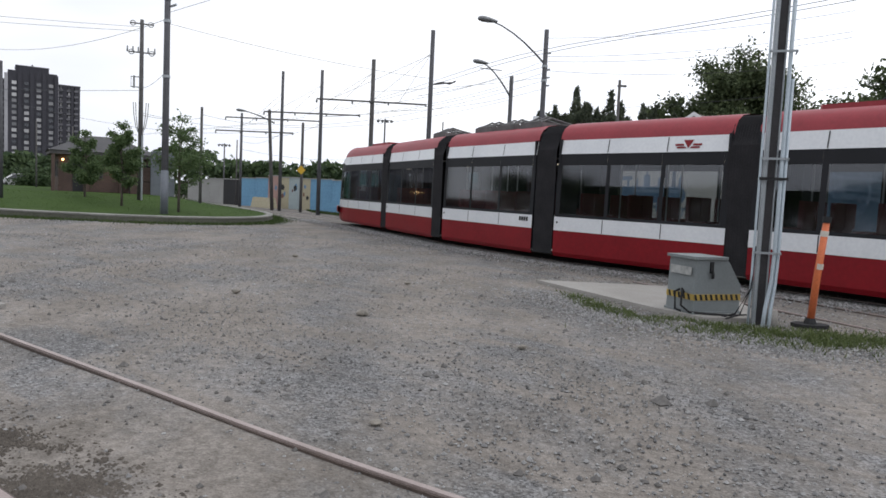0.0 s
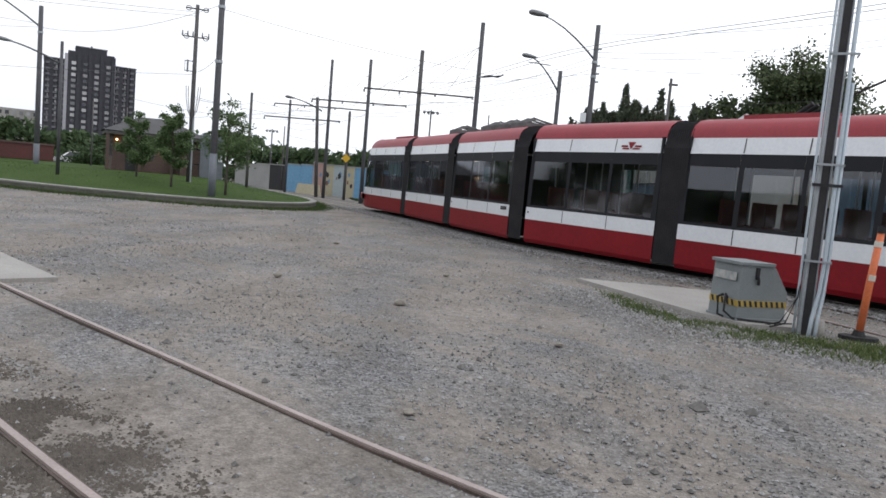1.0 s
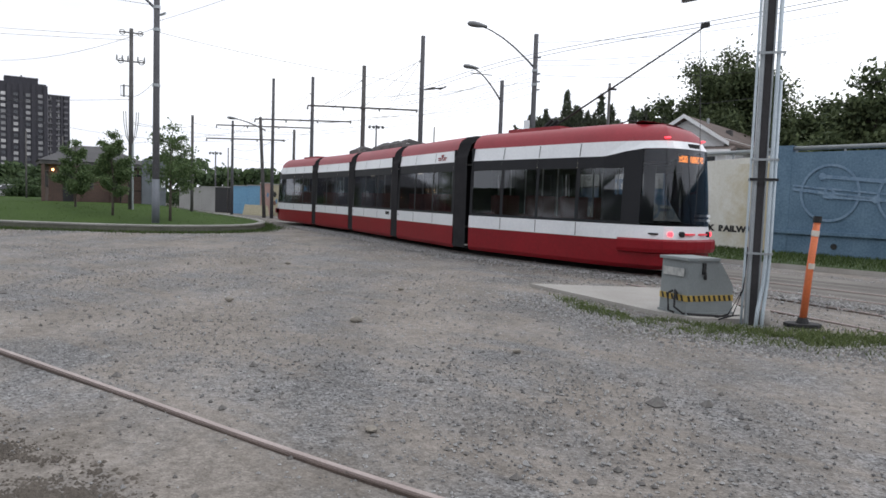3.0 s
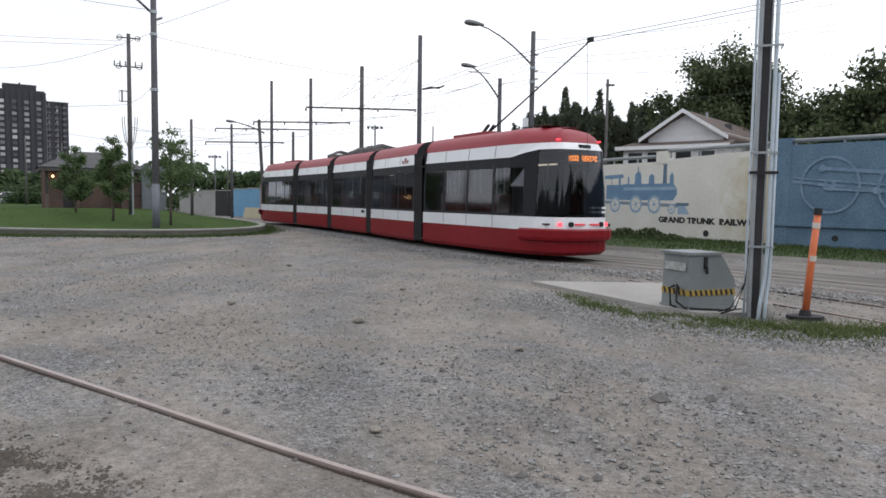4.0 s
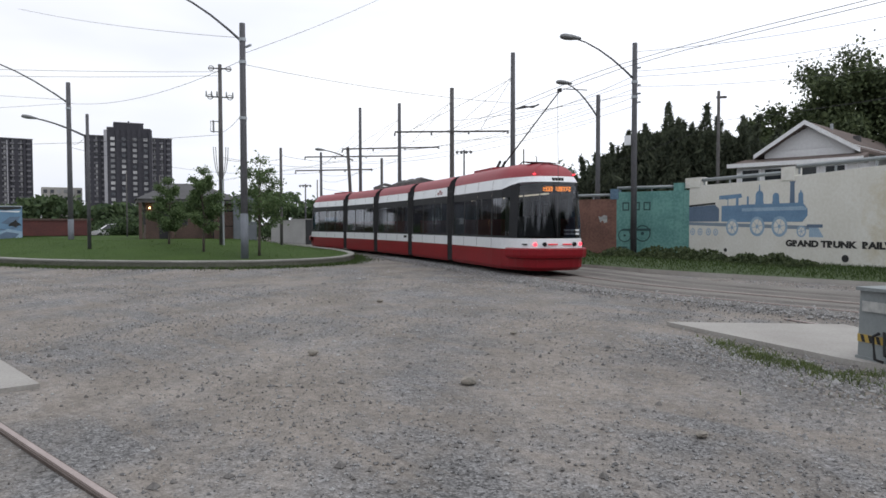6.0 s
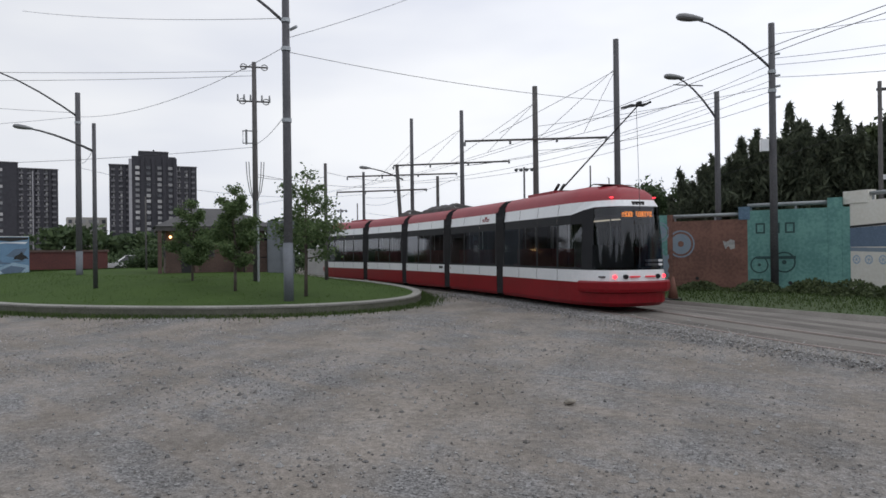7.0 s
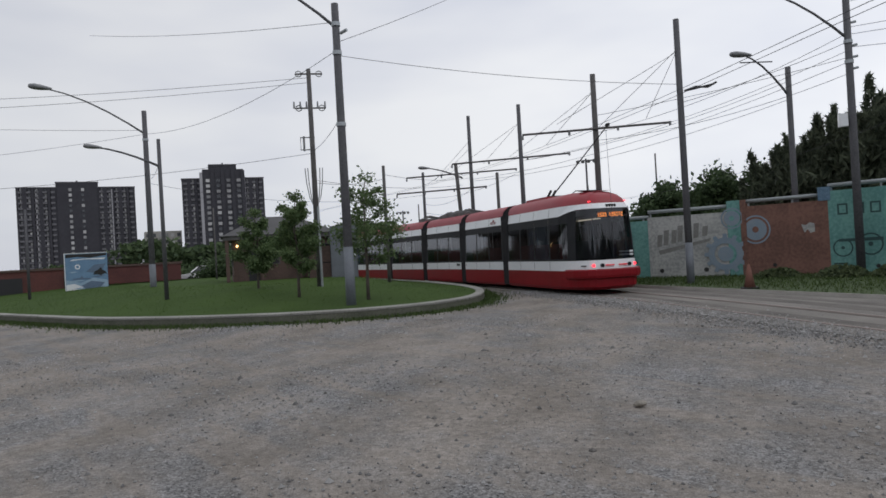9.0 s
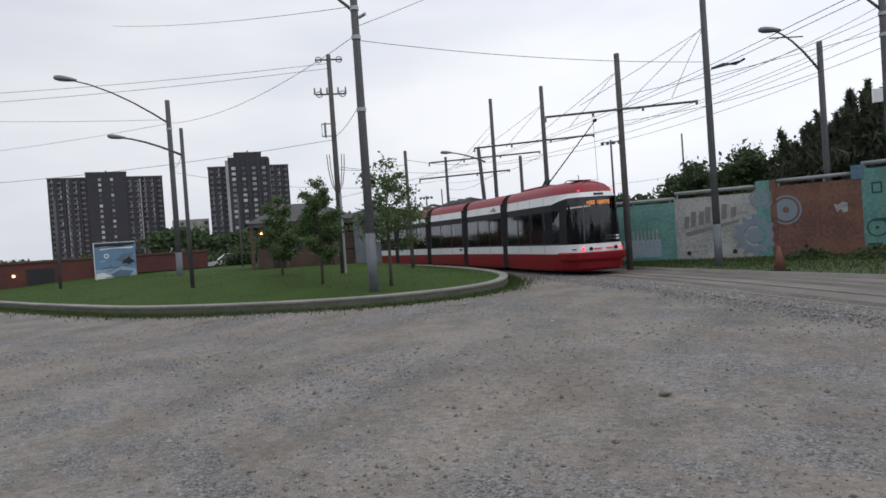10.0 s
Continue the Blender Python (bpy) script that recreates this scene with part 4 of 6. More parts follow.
def panes(parent, spans, y0, y1):
    """Dark framed side windows with the glass set in."""
    for sgn in (1, -1):
        edge_ = [y0] + [v for s in spans for v in s] + [y1]
        for a, b in zip(edge_[0::2], edge_[1::2]):
            part("window_post", strip(side_path(a, b, sgn), PANE), FRAMEBLACK, parent)
        for a, b in spans:
            part("window_pane", strip(side_path(a, b, sgn), [(1.27, 0.016, 0), (2.0, 0.026, 0), (2.5, 0.044, 0)]), GLASS, parent)
            part("window_head", strip(side_path(a, b, sgn), [(2.5, 0.04, 0), (2.78, 0.05, 0)]), FRAMEBLACK, parent)
            part("window_foot", strip(side_path(a, b, sgn), [(1.2, 0.011, 0), (1.27, 0.014, 0)]), FRAMEBLACK, parent)


def end_frame(parent, y):
    """Dark frame added where a section meets its bellows, to block bright gaps."""
    part("end_frame", Shape().box(-1.24, y - 0.03, 0.3, -0.5, y + 0.03, 3.15).box(0.5, y - 0.03, 0.3, 1.24, y + 0.03, 3.15).box(-0.5, y - 0.03, 2.6, 0.5, y + 0.03, 3.5), FRAMEBLACK, parent)


def gaps(parent, ys):
    for y in ys:
        for sgn in (1, -1):
            part("panel_gap", strip(side_path(y - 0.012, y + 0.012, sgn), [(0.87, -0.008, 0), (1.19, -0.004, 0)]), SHELLGAP, parent)
            part("panel_gap", strip(side_path(y - 0.012, y + 0.012, sgn), [(2.8, 0.04, 0), (3.11, 0.09, 0)]), SHELLGAP, parent)


def mid_section(root, label, logo=False, gear=0, number=False):
    m = new("section")
    m.parent = root
    tagged(m, label)
    h = (PITCH - BEND) / 2
    for sgn in (1, -1):
        pth = side_path(-h, h, sgn, 4)
        part("skirt", strip(pth, SKIRT), RED, m, "glossy red lower skirt")
        part("lower_panel", strip(pth, LOWER), WHITE, m)
        part("upper_panel", strip(pth, UPPER), WHITE, m)
    roof = strip(side_path(-h, h, 1, 6), ROOF)
    roof.quads(*(lambda s_: (s_.v, s_.f))(strip(side_path(-h, h, -1, 6), ROOF)))
    x = HALF - 1.05
    roof.quads([(-x, -h, 3.63), (x, -h, 3.63), (x, h, 3.63), (-x, h, 3.63)], [(0, 1, 2, 3)])
    part("roof", roof, ROOFRED, m, "red curved roof", smooth=True)
    part("underframe", Shape().box(-1.1, -h + 0.1, 0.3, 1.1, h - 0.1, 0.8), BLACK, m)
    w_ = (2 * h - 0.5) / 3
    panes(m, [(-h + 0.15 + (w_ + 0.1) * k, -h + 0.15 + (w_ + 0.1) * k + w_) for k in range(3)], -h, h)
    gaps(m, (-h + 1.5, h - 1.5))
    end_frame(m, -h + 0.05)
    end_frame(m, h - 0.05)
    inside(m, -h, h)
    seats(m, (-1.5, 0.0, 1.4))
    if logo:
        emblem(m, -HALF + 0.02, -h + 1.0)
    if number:
        digits = Shape()
        for k in range(4):
            digits.box(-HALF - 0.012, -h + 0.18 + 0.1 * k, 1.03, -HALF + 0.0, -h + 0.25 + 0.1 * k, 1.14)
        part("fleet_number_bars", digits, PAINTDARK, m)
    part("jack_point", Shape().tube([(-HALF - 0.006, h - 0.1, 1.06), (-HALF + 0.02, h - 0.1, 1.06)], 0.03, 8), PAINTDARK, m)
    for k in range(gear):
        roof_gear(m, -h + 0.5 + 1.15 * k, k)
    return m


def emblem(m, x, y):
    """The maker's plain red badge: a shield with two bars."""
    z = 2.96
    sh = Shape()
    for pts in ([(-0.16, 0.09), (0.16, 0.09), (0.0, -0.11)], [(-0.42, 0.0), (-0.16, 0.0), (-0.13, -0.05), (-0.42, -0.05)], [(0.42, 0.0), (0.16, 0.0), (0.13, -0.05), (0.42, -0.05)],
                [(-0.36, -0.07), (-0.1, -0.07), (-0.05, -0.11), (-0.36, -0.11)], [(0.36, -0.07), (0.1, -0.07), (0.05, -0.11), (0.36, -0.11)]):
        sh.quads([(-HALF + 0.062 + 0.16 * b, y + a * 0.75, z + b * 0.9) for a, b in pts], [tuple(range(len(pts)))])
    part("badge", sh, RED, m, "red shield badge")


def roof_gear(m, y, k):
    sh = Shape().box(-0.75, y, 3.55, 0.75, y + 0.95, 3.72, bevel=0.05)
    for j in range(5):
        sh.tube([(-0.7, y + 0.1 + 0.18 * j, 3.72), (-0.3, y + 0.12 + 0.18 * j, 3.86 + 0.05 * (j % 2)), (0.5, y + 0.1 + 0.18 * j, 3.73)], 0.03, 6)
    part("roof_equipment", sh, ROOFGEAR, m, "dark cables and boxes on the roof")


def end_section(root, label, rear):
    m = new("end_section")
    m.parent = root
    tagged(m, label)
    y0 = BEND / 2
    # the path runs so that its right-hand normal points outward
    path = [(HALF, y0, 0.0), (HALF, 2.4, 0.0)] + NOSE + [(-HALF, 2.4, 0.0), (-HALF, y0, 0.0)]

    def skin(levels, sub=None, lift=()):
        """A skin round the end; lift raises single levels towards the nose."""
        p = sub or path
        up = lift or [0.0] * len(levels)
        sh = Shape()
        p2 = np.array([(x, y) for x, y, _ in p])
        d = np.gradient(p2, axis=0)
        d /= np.linalg.norm(d, axis=1)[:, None]
        out = np.stack([d[:, 1], -d[:, 0]], 1)
        out[np.sum(out * (p2 - np.array((0, 2.0))), axis=1) < 0] *= -1
        k = len(levels)
        vs = [(x - nx * (i0 + i1 * c), y - ny * (i0 + i1 * c), z + dz * min(1.0, 1.6 * c)) for (x, y, c), (nx, ny) in zip(p, out) for (z, i0, i1), dz in zip(levels, up)]
        return sh.quads(vs, [(i * k + j, (i + 1) * k + j, (i + 1) * k + j + 1, i * k + j + 1) for i in range(len(p) - 1) for j in range(k - 1)])

    part("skirt", skin(SKIRT), RED, m, "glossy red lower skirt", smooth=False)
    part("lower_panel", skin(LOWER), WHITE, m)
    part("upper_panel", skin(UPPER, lift=(0.17, 0.0)), WHITE, m)
    roof = skin(ROOF)
    k = len(ROOF)
    n = len(path)
    ring_ = [roof.v[i * k + k - 1] for i in range(n)]
    roof.quads(ring_, [(i, i + 1, n - 2 - i, n - 1 - i) for i in range(n // 2 - 1)])
    part("roof", roof, ROOFRED, m, "red curved roof", smooth=True)
    part("underframe", Shape().box(-1.05, y0 + 0.1, 0.3, 1.05, 6.0, 0.8), BLACK, m)
    panes(m, [(y0 + 0.12, 1.62), (1.74, 3.0), (3.1, 4.38)], y0, 4.5)
    # wrapped cab glass
    cabs = [p for p in path if p[1] >= 4.5]
    part("windscreen", skin([(1.2, 0.014, 0.03), (2.0, 0.024, 0.06), (2.78, 0.05, 0.12)], [p for p in cabs if p[1] >= 5.75], (0.0, 0.0, 0.17)), SCREENGLASS, m, "wide dark wraparound windscreen", smooth=True)
    for sgn in (1, -1):
        side = [p for p in cabs if p[0] * sgn > 0 and p[1] <= 5.76]
        part("window_pane", skin([(1.27, 0.018, 0.03), (2.0, 0.026, 0.06), (2.5, 0.045, 0.1)], side), GLASS, m)
        part("window_head", skin([(2.5, 0.04, 0.1), (2.78, 0.05, 0.12)], side, (0.0, 0.17)), FRAMEBLACK, m)
        part("window_foot", skin([(1.2, 0.012, 0.03), (1.27, 0.016, 0.03)], side), FRAMEBLACK, m)
        part("window_post", skin([(1.2, 0.004, 0.025), (2.0, 0.014, 0.055), (2.78, 0.044, 0.115)], [p for p in cabs if p[0] * sgn > 0 and 5.7 <= p[1] <= 6.25], (0.0, 0.0, 0.17)), FRAMEBLACK, m)
    gaps(m, (1.68, 3.05, 4.45))
    end_frame(m, y0 + 0.05)
    inside(m, y0, 5.4)
    seats(m, (1.0, 2.4, 3.6))
    part("cab_bulkhead", Shape().box(-1.0, 5.0, 0.88, 1.0, 5.06, 1.9).box(-1.0, 5.0, 1.9, -0.6, 5.06, 2.7).box(0.6, 5.0, 1.9, 1.0, 5.06, 2.7), INFLOOR, m)
    part("driver_desk", Shape().box(-0.9, 6.0, 0.88, 0.9, 6.55, 1.25, bevel=0.1), BLACK, m)
    low = [p for p in path if p[1] >= 5.75]
    part("bumper", skin([(0.57, 0.0, 0.0), (0.6, -0.1, 0), (0.68, -0.13, 0), (0.86, -0.13, 0), (0.9, -0.1, 0), (0.9, 0.05, 0)], low), RED, m, "projecting red bumper")
    part("gear_case", Shape().box(-0.7, 1.2, 3.56, 0.7, 3.2, 3.67, bevel=0.06), ROOFRED, m)
    if rear:
        # lamps sit on the white band round the end
        def on_end(x, z, out):
            ys = sorted((p for p in path if p[1] > 6), key=lambda p: p[0])
            y = float(np.interp(x, [p[0] for p in ys], [p[1] for p in ys]))
            return Vector((x, y + out, z))
        for sx in (1, -1):
            a = on_end(0.76 * sx, 1.02, -0.085)
            part("tail_lamp", Shape().tube([a, a + Vector((0.02 * sx, 0.1, 0))], 0.05, 14), TAIL, m, "lit round red tail lamp")
            a = on_end(0.5 * sx, 1.02, -0.06)
            part("signal_lamp", Shape().tube([a, a + Vector((0.01 * sx, 0.1, 0))], 0.065, 14), FRAMEBLACK, m)
            a = on_end(0.24 * sx, 1.02, 0.0)
            part("brake_strip", Shape().box(a.x - 0.15, a.y - 0.05, 1.0, a.x + 0.15, a.y + 0.035, 1.04), TAILDIM, m)
            a = on_end(0.68 * sx, 3.2, -0.4)
            part("marker_lamp", Shape().tube([a, a + Vector((0.0, 0.14, 0.0))], 0.018, 10), TAIL, m, "small lit red marker lamp")
            part("dark_slot", Shape().box(0.95 * sx - 0.09, 6.42, 1.0, 0.95 * sx + 0.09, 6.62, 1.035), FRAMEBLACK, m)
        disp = part("destination_display", Shape().box(-0.5, 6.7, 2.62, 0.5, 6.73, 2.84), FRAMEBLACK, m)
        rr = random.Random(4)
        seg = Shape()
        for c in range(11):
            x = -0.48 + 0.088 * c
            if c in (6,):
                continue
            for z in (2.66, 2.69, 2.72, 2.75, 2.78):
                for dx in (0.0, 0.024, 0.048):
                    if rr.random() < 0.78:
                        seg.box(x + dx, 6.732, z, x + dx + 0.022, 6.74, z + 0.025)
        tagged(part("display_dots", seg, LED, disp), "amber lit display dots", kind="stuff")
        nums = Shape()
        for c in range(4):
            nums.box(-0.2 + 0.1 * c, 6.7, 2.985, -0.13 + 0.1 * c, 6.8, 3.08)
        part("fleet_number_bars", nums, PAINTDARK, m)
        note = Shape()
        for j in range(2):
            for c in range(3):
                note.box(-0.72 + 0.17 * c, 6.74, 1.42 - 0.11 * j, -0.59 + 0.17 * c, 6.86, 1.48 - 0.11 * j)
        part("notice_bars", note, WHITE, m)
        part("wiper", Shape().tube([(0.1, 6.9, 1.25), (0.18, 6.84, 1.75), (0.2, 6.72, 2.2)], 0.015, 6), FRAMEBLACK, m)
        # trolley pole over the roof, trailing back to the wire
        part("pole_base", Shape().box(-0.25, 2.0, 3.58, 0.25, 2.7, 3.74, bevel=0.05), ROOFGEAR, m)
        part("trolley_pole", Shape().tube([(0, 2.1, 3.66), (0.0, 6.9, 5.72)], 0.028, 8, 0.018), BLACK, m, "long dark trolley pole trailing to the wire")
        part("pole_spring", Shape().tube([(0.1, 1.9, 3.62), (0.1, 2.4, 3.95)], 0.05, 8).tube([(-0.1, 1.9, 3.62), (-0.1, 2.4, 3.95)], 0.05, 8), BLACK, m)
        part("pole_shoe", Shape().box(-0.03, 6.8, 5.69, 0.03, 7.0, 5.8), BLACK, m)
        part("pole_rope", Shape().tube([(0.0, 6.78, 5.65), (0.05, 6.9, 4.4), (0.08, 7.0, 2.9), (0.1, 6.99, 1.25)], 0.008, 4), WIRE, m)
        part("roof_rail", Shape().tube([(-0.5, 5.0, 3.6), (-0.5, 5.3, 3.68), (0.5, 5.3, 3.68), (0.5, 5.0, 3.6)], 0.02, 6), BLACK, m)
        part("antenna", Shape().tube([(0.1, 5.5, 3.6), (0.1, 5.5, 3.84), (0.16, 5.5, 3.86)], 0.015, 6), BLACK, m)
    return m


def bellows(root):
    sh = Shape()
    ys = np.linspace(-BEND / 2 - 0.03, BEND / 2 + 0.03, 25)
    prof = [(1.23, 0.25), (1.23, 2.9), (1.1, 3.3), (0.85, 3.5), (-0.85, 3.5), (-1.1, 3.3), (-1.23, 2.9), (-1.23, 0.25)]
    vs = []
    for i, y in enumerate(ys):
        g = 0.035 if i % 2 else -0.03
        for x, z in prof:
            vs.append((x + math.copysign(g, x), y, z + (g if z > 3 else 0)))
    k = len(prof)
    sh.quads(vs, [(i * k + j, (i + 1) * k + j, (i + 1) * k + (j + 1) % k, i * k + (j + 1) % k) for i in range(len(ys) - 1) for j in range(k)])
    b = part("bellows", sh, BELLOWS, root, "ribbed black rubber bellows")
    return b


tram = thing("streetcar", "long red and white articulated tram with dark windows, driving off", "streetcar")
rear_end = end_section(tram, "rear cab section with lit red tail lamps", True)
sections = [mid_section(tram, "middle section with the red badge", logo=True),
            mid_section(tram, "middle section with roof equipment", gear=3, number=True),
            mid_section(tram, "middle section with the small badge", gear=1)]
front_end = end_section(tram, "front cab section seen from behind", False)
joints = [bellows(tram) for _ in range(4)]

S_ROWS = [(0, -0.3), (0.5, 1.1), (1, 2.5), (1.5, 3.9), (2.0, 5.25), (2.5, 6.6), (3.0, 8.1), (3.5, 9.6), (4.0, 11.05), (4.5, 12.5), (5.0, 14.2), (5.5, 15.85), (5.7, 16.5), (5.9, 17.15),
          (6.0, 17.6), (6.1, 18.4), (6.2, 19.1), (6.5, 20.3), (7.0, 22.1), (7.3, 23.1), (7.5, 23.65), (8.0, 25.0), (8.5, 26.4), (9.0, 27.75), (9.5, 29.2), (10.0, 30.6)]


def heading(a, b, turn=0.0):
    d = b - a
    c = (a + b) / 2
    return pose(c.x, c.y, 0, 0, 0, math.degrees(math.atan2(-d.x, d.y)) + turn)


def tram_poses(s):
    """World poses at joint distance s: the root, the rear end, three sections, the front end and the bellows."""
    j = [track(s + PITCH * k) for k in range(4)]
    back, nose_ = track(s - 5.5), track(s + 3 * PITCH + 5.5)
    root = heading(j[1], j[2])

    def from_joint(a, b):
        d = b - a
        return pose(a.x, a.y, 0, 0, 0, math.degrees(math.atan2(-d.x, d.y)))
    secs = [heading(j[k], j[k + 1]) for k in range(3)]
    ends = [from_joint(j[0], back), from_joint(j[3], nose_)]
    bell = []
    for k in range(4):
        a, b = track(s + PITCH * k - 2.6), track(s + PITCH * k + 2.6)
        d = b - a
        bell.append(pose(j[k].x, j[k].y, 0, 0, 0, math.degrees(math.atan2(-d.x, d.y))))
    return root, ends, secs, bell

# ---- poles, lamps and wires ----


def pole(x, y, h, label, r0=0.15, r1=0.1, mat=None, lean=(0, 0), z0=0.0, bands=(), painted=0.0, name="utility_pole", group="poles round the yard"):
    t = thing(name, label, "pole", pose(x, y, z0), group)
    top = (lean[0], lean[1], h - z0)
    r0, r1 = r0 * 0.88, r1 * 0.88
    part("shaft", Shape().tube([(0, 0, -0.2), (lean[0] / 2, lean[1] / 2, (h - z0) / 2), top], r0, 12, r1), mat or STEEL, t, smooth=True)
    if painted:
        part("painted_base", Shape().tube([(0, 0, -0.1), (0, 0, painted)], r0 + 0.008, 12, r0 + 0.004), POLEBASE, t, "pale grey painted foot", smooth=True)
    for b in bands:
        f = (b - z0) / (h - z0)
        part("band", Shape().tube([(lean[0] * f, lean[1] * f, b - z0 - 0.06), (lean[0] * f, lean[1] * f, b - z0 + 0.06)], r0 + (r1 - r0) * f + 0.025, 12), GALV, t)
    return t


def lamp_arm(t, z, head, z_head, sag=0.25, size=1.0):
    """A bracket arm with a cobra-head street lamp; head is the offset in plan."""
    hx, hy = head
    pts = [(hx * f, hy * f, z + (z_head - z) * (1 - (1 - f) ** 1.6)) for f in (0, 0.15, 0.35, 0.55, 0.75, 0.92)]
    part("lamp_arm", Shape().tube(pts, 0.05, 8, 0.03), STEEL, t, smooth=True)
    ang = math.degrees(math.atan2(hy, hx))
    sh = Shape()
    sec = [(-0.35, 0.05, 0.05), (-0.2, 0.1, 0.08), (0.05, 0.17, 0.12), (0.3, 0.19, 0.13), (0.46, 0.13, 0.1), (0.52, 0.04, 0.04)]
    n = 12
    vs = [(u * size, w * math.cos(2 * math.pi * k / n) * size, hh * math.sin(2 * math.pi * k / n) * (1.0 if math.sin(2 * math.pi * k / n) > 0 else 0.9) * size) for u, w, hh in sec for k in range(n)]
    sh.quads(vs, [(i * n + k, i * n + (k + 1) % n, (i + 1) * n + (k + 1) % n, (i + 1) * n + k) for i in range(len(sec) - 1) for k in range(n)] + [tuple(range(n))[::-1], tuple(range((len(sec) - 1) * n, len(sec) * n))])
    part("lamp_head", sh, LAMPHEAD, t, "grey cobra lamp head", m=pose(hx * 0.95, hy * 0.95, z_head, 0, -6, ang), smooth=True)


pa = pole(-12.48, 29.2, 9.75, "tall dark steel pole with a lamp arm on the lawn", 0.17, 0.13, bands=(5.95, 8.2, 9.1), painted=2.0, z0=0.1)
lamp_arm(pa, 8.9, (-3.4, -0.9), 11.0)
part("insulator", Shape().tube([(0.15, 0, 8.7), (0.4, -0.1, 8.75)], 0.05, 8), GALV, pa)
ph = pole(-28.44, 40.64, 10.13, "tall dark steel pole with a street lamp on the lawn", 0.18, 0.14, bands=(8.6,), painted=1.8, z0=0.2)
lamp_arm(ph, 8.7, (-3.6, -3.3), 10.9, size=1.2)
pg = pole(-21.81, 32.77, 6.89, "slim dark pole with a small street lamp", 0.1, 0.08, z0=0.3)
lamp_arm(pg, 5.5, (-1.85, -1.55), 6.25, size=0.75)
pf = pole(3.78, 36.13, 10.11, "tall grey pole with a street lamp before the teal wall", 0.17, 0.13, bands=(7.6, 8.3), z0=0.15)
lamp_arm(pf, 8.25, (-3.05, -0.5), 10.2, size=1.15)
part("junction_box", Shape().box(-0.45, -0.15, 5.2, -0.17, 0.1, 5.65, bevel=0.02), WHITE, pf, "small white box")
for z in (7.2, 7.6, 8.0, 8.8):
    part("insulator", Shape().tube([(0.12, 0, z), (0.28, -0.02, z + 0.02)], 0.045, 8), GALV, pf)
lp = pole(2.29, 38.45, 8.15, "dark pole with a street lamp behind the wall", 0.14, 0.12)
lamp_arm(lp, 7.0, (-1.72, -0.33), 8.75, size=0.95)
part("crossbar", Shape().tube([(-1.75, -0.34, 8.45), (-0.55, -0.1, 8.4)], 0.025, 6), STEEL, lp)
pole(-1.89, 35.8, 9.78, "plain grey steel pole on a concrete foot", 0.15, 0.12, STEEL, painted=1.6)
tagged(part("pole_foot", Shape().box(-2.75, 35.25, -0.1, -0.65, 36.5, 0.1, bevel=0.1), CONCRETE), "low pale concrete foot under the pole", "concrete foot", kind="structure")
pd = pole(-5.05, 37.66, 8.57, "dark pole carrying a long bracket arm over the track", 0.15, 0.12, WOOD)
pc = pole(-9.0, 43.7, 8.92, "dark pole carrying a bracket arm over the track", 0.15, 0.11, STEEL)
pb = pole(-12.5, 47.83, 9.42, "dark pole carrying a bracket arm beside the track", 0.14, 0.11, STEEL)
pk = pole(7.71, 36.77, 7.9, "thin wooden pole with a short crossarm behind the wall", 0.1, 0.08, WOOD)
part("crossarm", Shape().box(-0.1, -0.05, 7.55, 0.35, 0.05, 7.65), WOOD, pk)
p2 = pole(-14.5, 38.6, 5.8, "thin dark pole beyond the lawn", 0.1, 0.08, WOOD)
pole(-17.0, 53.4, 7.1, "slim grey pole beyond the lawn", 0.13, 0.1, STEEL)
pn = pole(-13.2, 48.6, 6.9, "leaning dark pole with a street lamp", 0.15, 0.12, WOOD, lean=(-0.35, -0.1))
lamp_arm(pn, 6.0, (-2.3, -0.2), 6.75, size=0.8)
ps = pole(-10.9, 47.2, 6.0, "short dark pole with a yellow diamond sign", 0.12, 0.1, WOOD)
part("sign_plate", Shape().quads([(0, -0.16, 3.15), (0.3, -0.16, 2.85), (0, -0.16, 2.55), (-0.3, -0.16, 2.85), (0, -0.13, 3.15), (0.3, -0.13, 2.85), (0, -0.13, 2.55), (-0.3, -0.13, 2.85)],
                                  [(0, 1, 2, 3), (7, 6, 5, 4), (0, 4, 5, 1), (1, 5, 6, 2), (2, 6, 7, 3), (3, 7, 4, 0)]), SIGNYELLOW, ps, "yellow diamond warning plate")


def flood_mast(x, y, h, label):
    t = pole(x, y, h, label, 0.1, 0.07, STEEL, name="flood_mast", group="flood masts")
    part("crossbar", Shape().box(-0.5, -0.03, h - 0.15, 0.5, 0.03, h - 0.1), STEEL, t)
    for dx in (-0.48, -0.18, 0.16, 0.48):
        part("flood_lamp", Shape().tube([(dx, 0.05, h - 0.1), (dx * 1.15, -0.12, h - 0.22)], 0.06, 8, 0.13), LAMPHEAD, t)
    return t


flood_mast(-24.3, 71, 5.8, "far mast with a row of flood lamps")
flood_mast(-6.6, 57.4, 7.55, "slim mast with a cluster of flood lamps")
pole(-2.0, 60, 7.8, "thin far pole behind the tram", 0.08, 0.06, WOOD)
pole(-9.0, 66, 4.6, "thin far pole behind the tram", 0.08, 0.06, WOOD)
pole(-19.0, 58.6, 5.4, "thin far pole behind the lawn", 0.07, 0.05, WOOD)

pole(-36.8, 40.9, 5.5, "slim grey lamp pole on the far lawn", 0.1, 0.07, STEEL, z0=0.3)
pole(-31.0, 50.5, 5.6, "thin dark pole beyond the lawn", 0.07, 0.05, WOOD, z0=0.3)
pole(-27.5, 49.0, 5.2, "thin dark pole beyond the lawn", 0.07, 0.05, WOOD, z0=0.3)

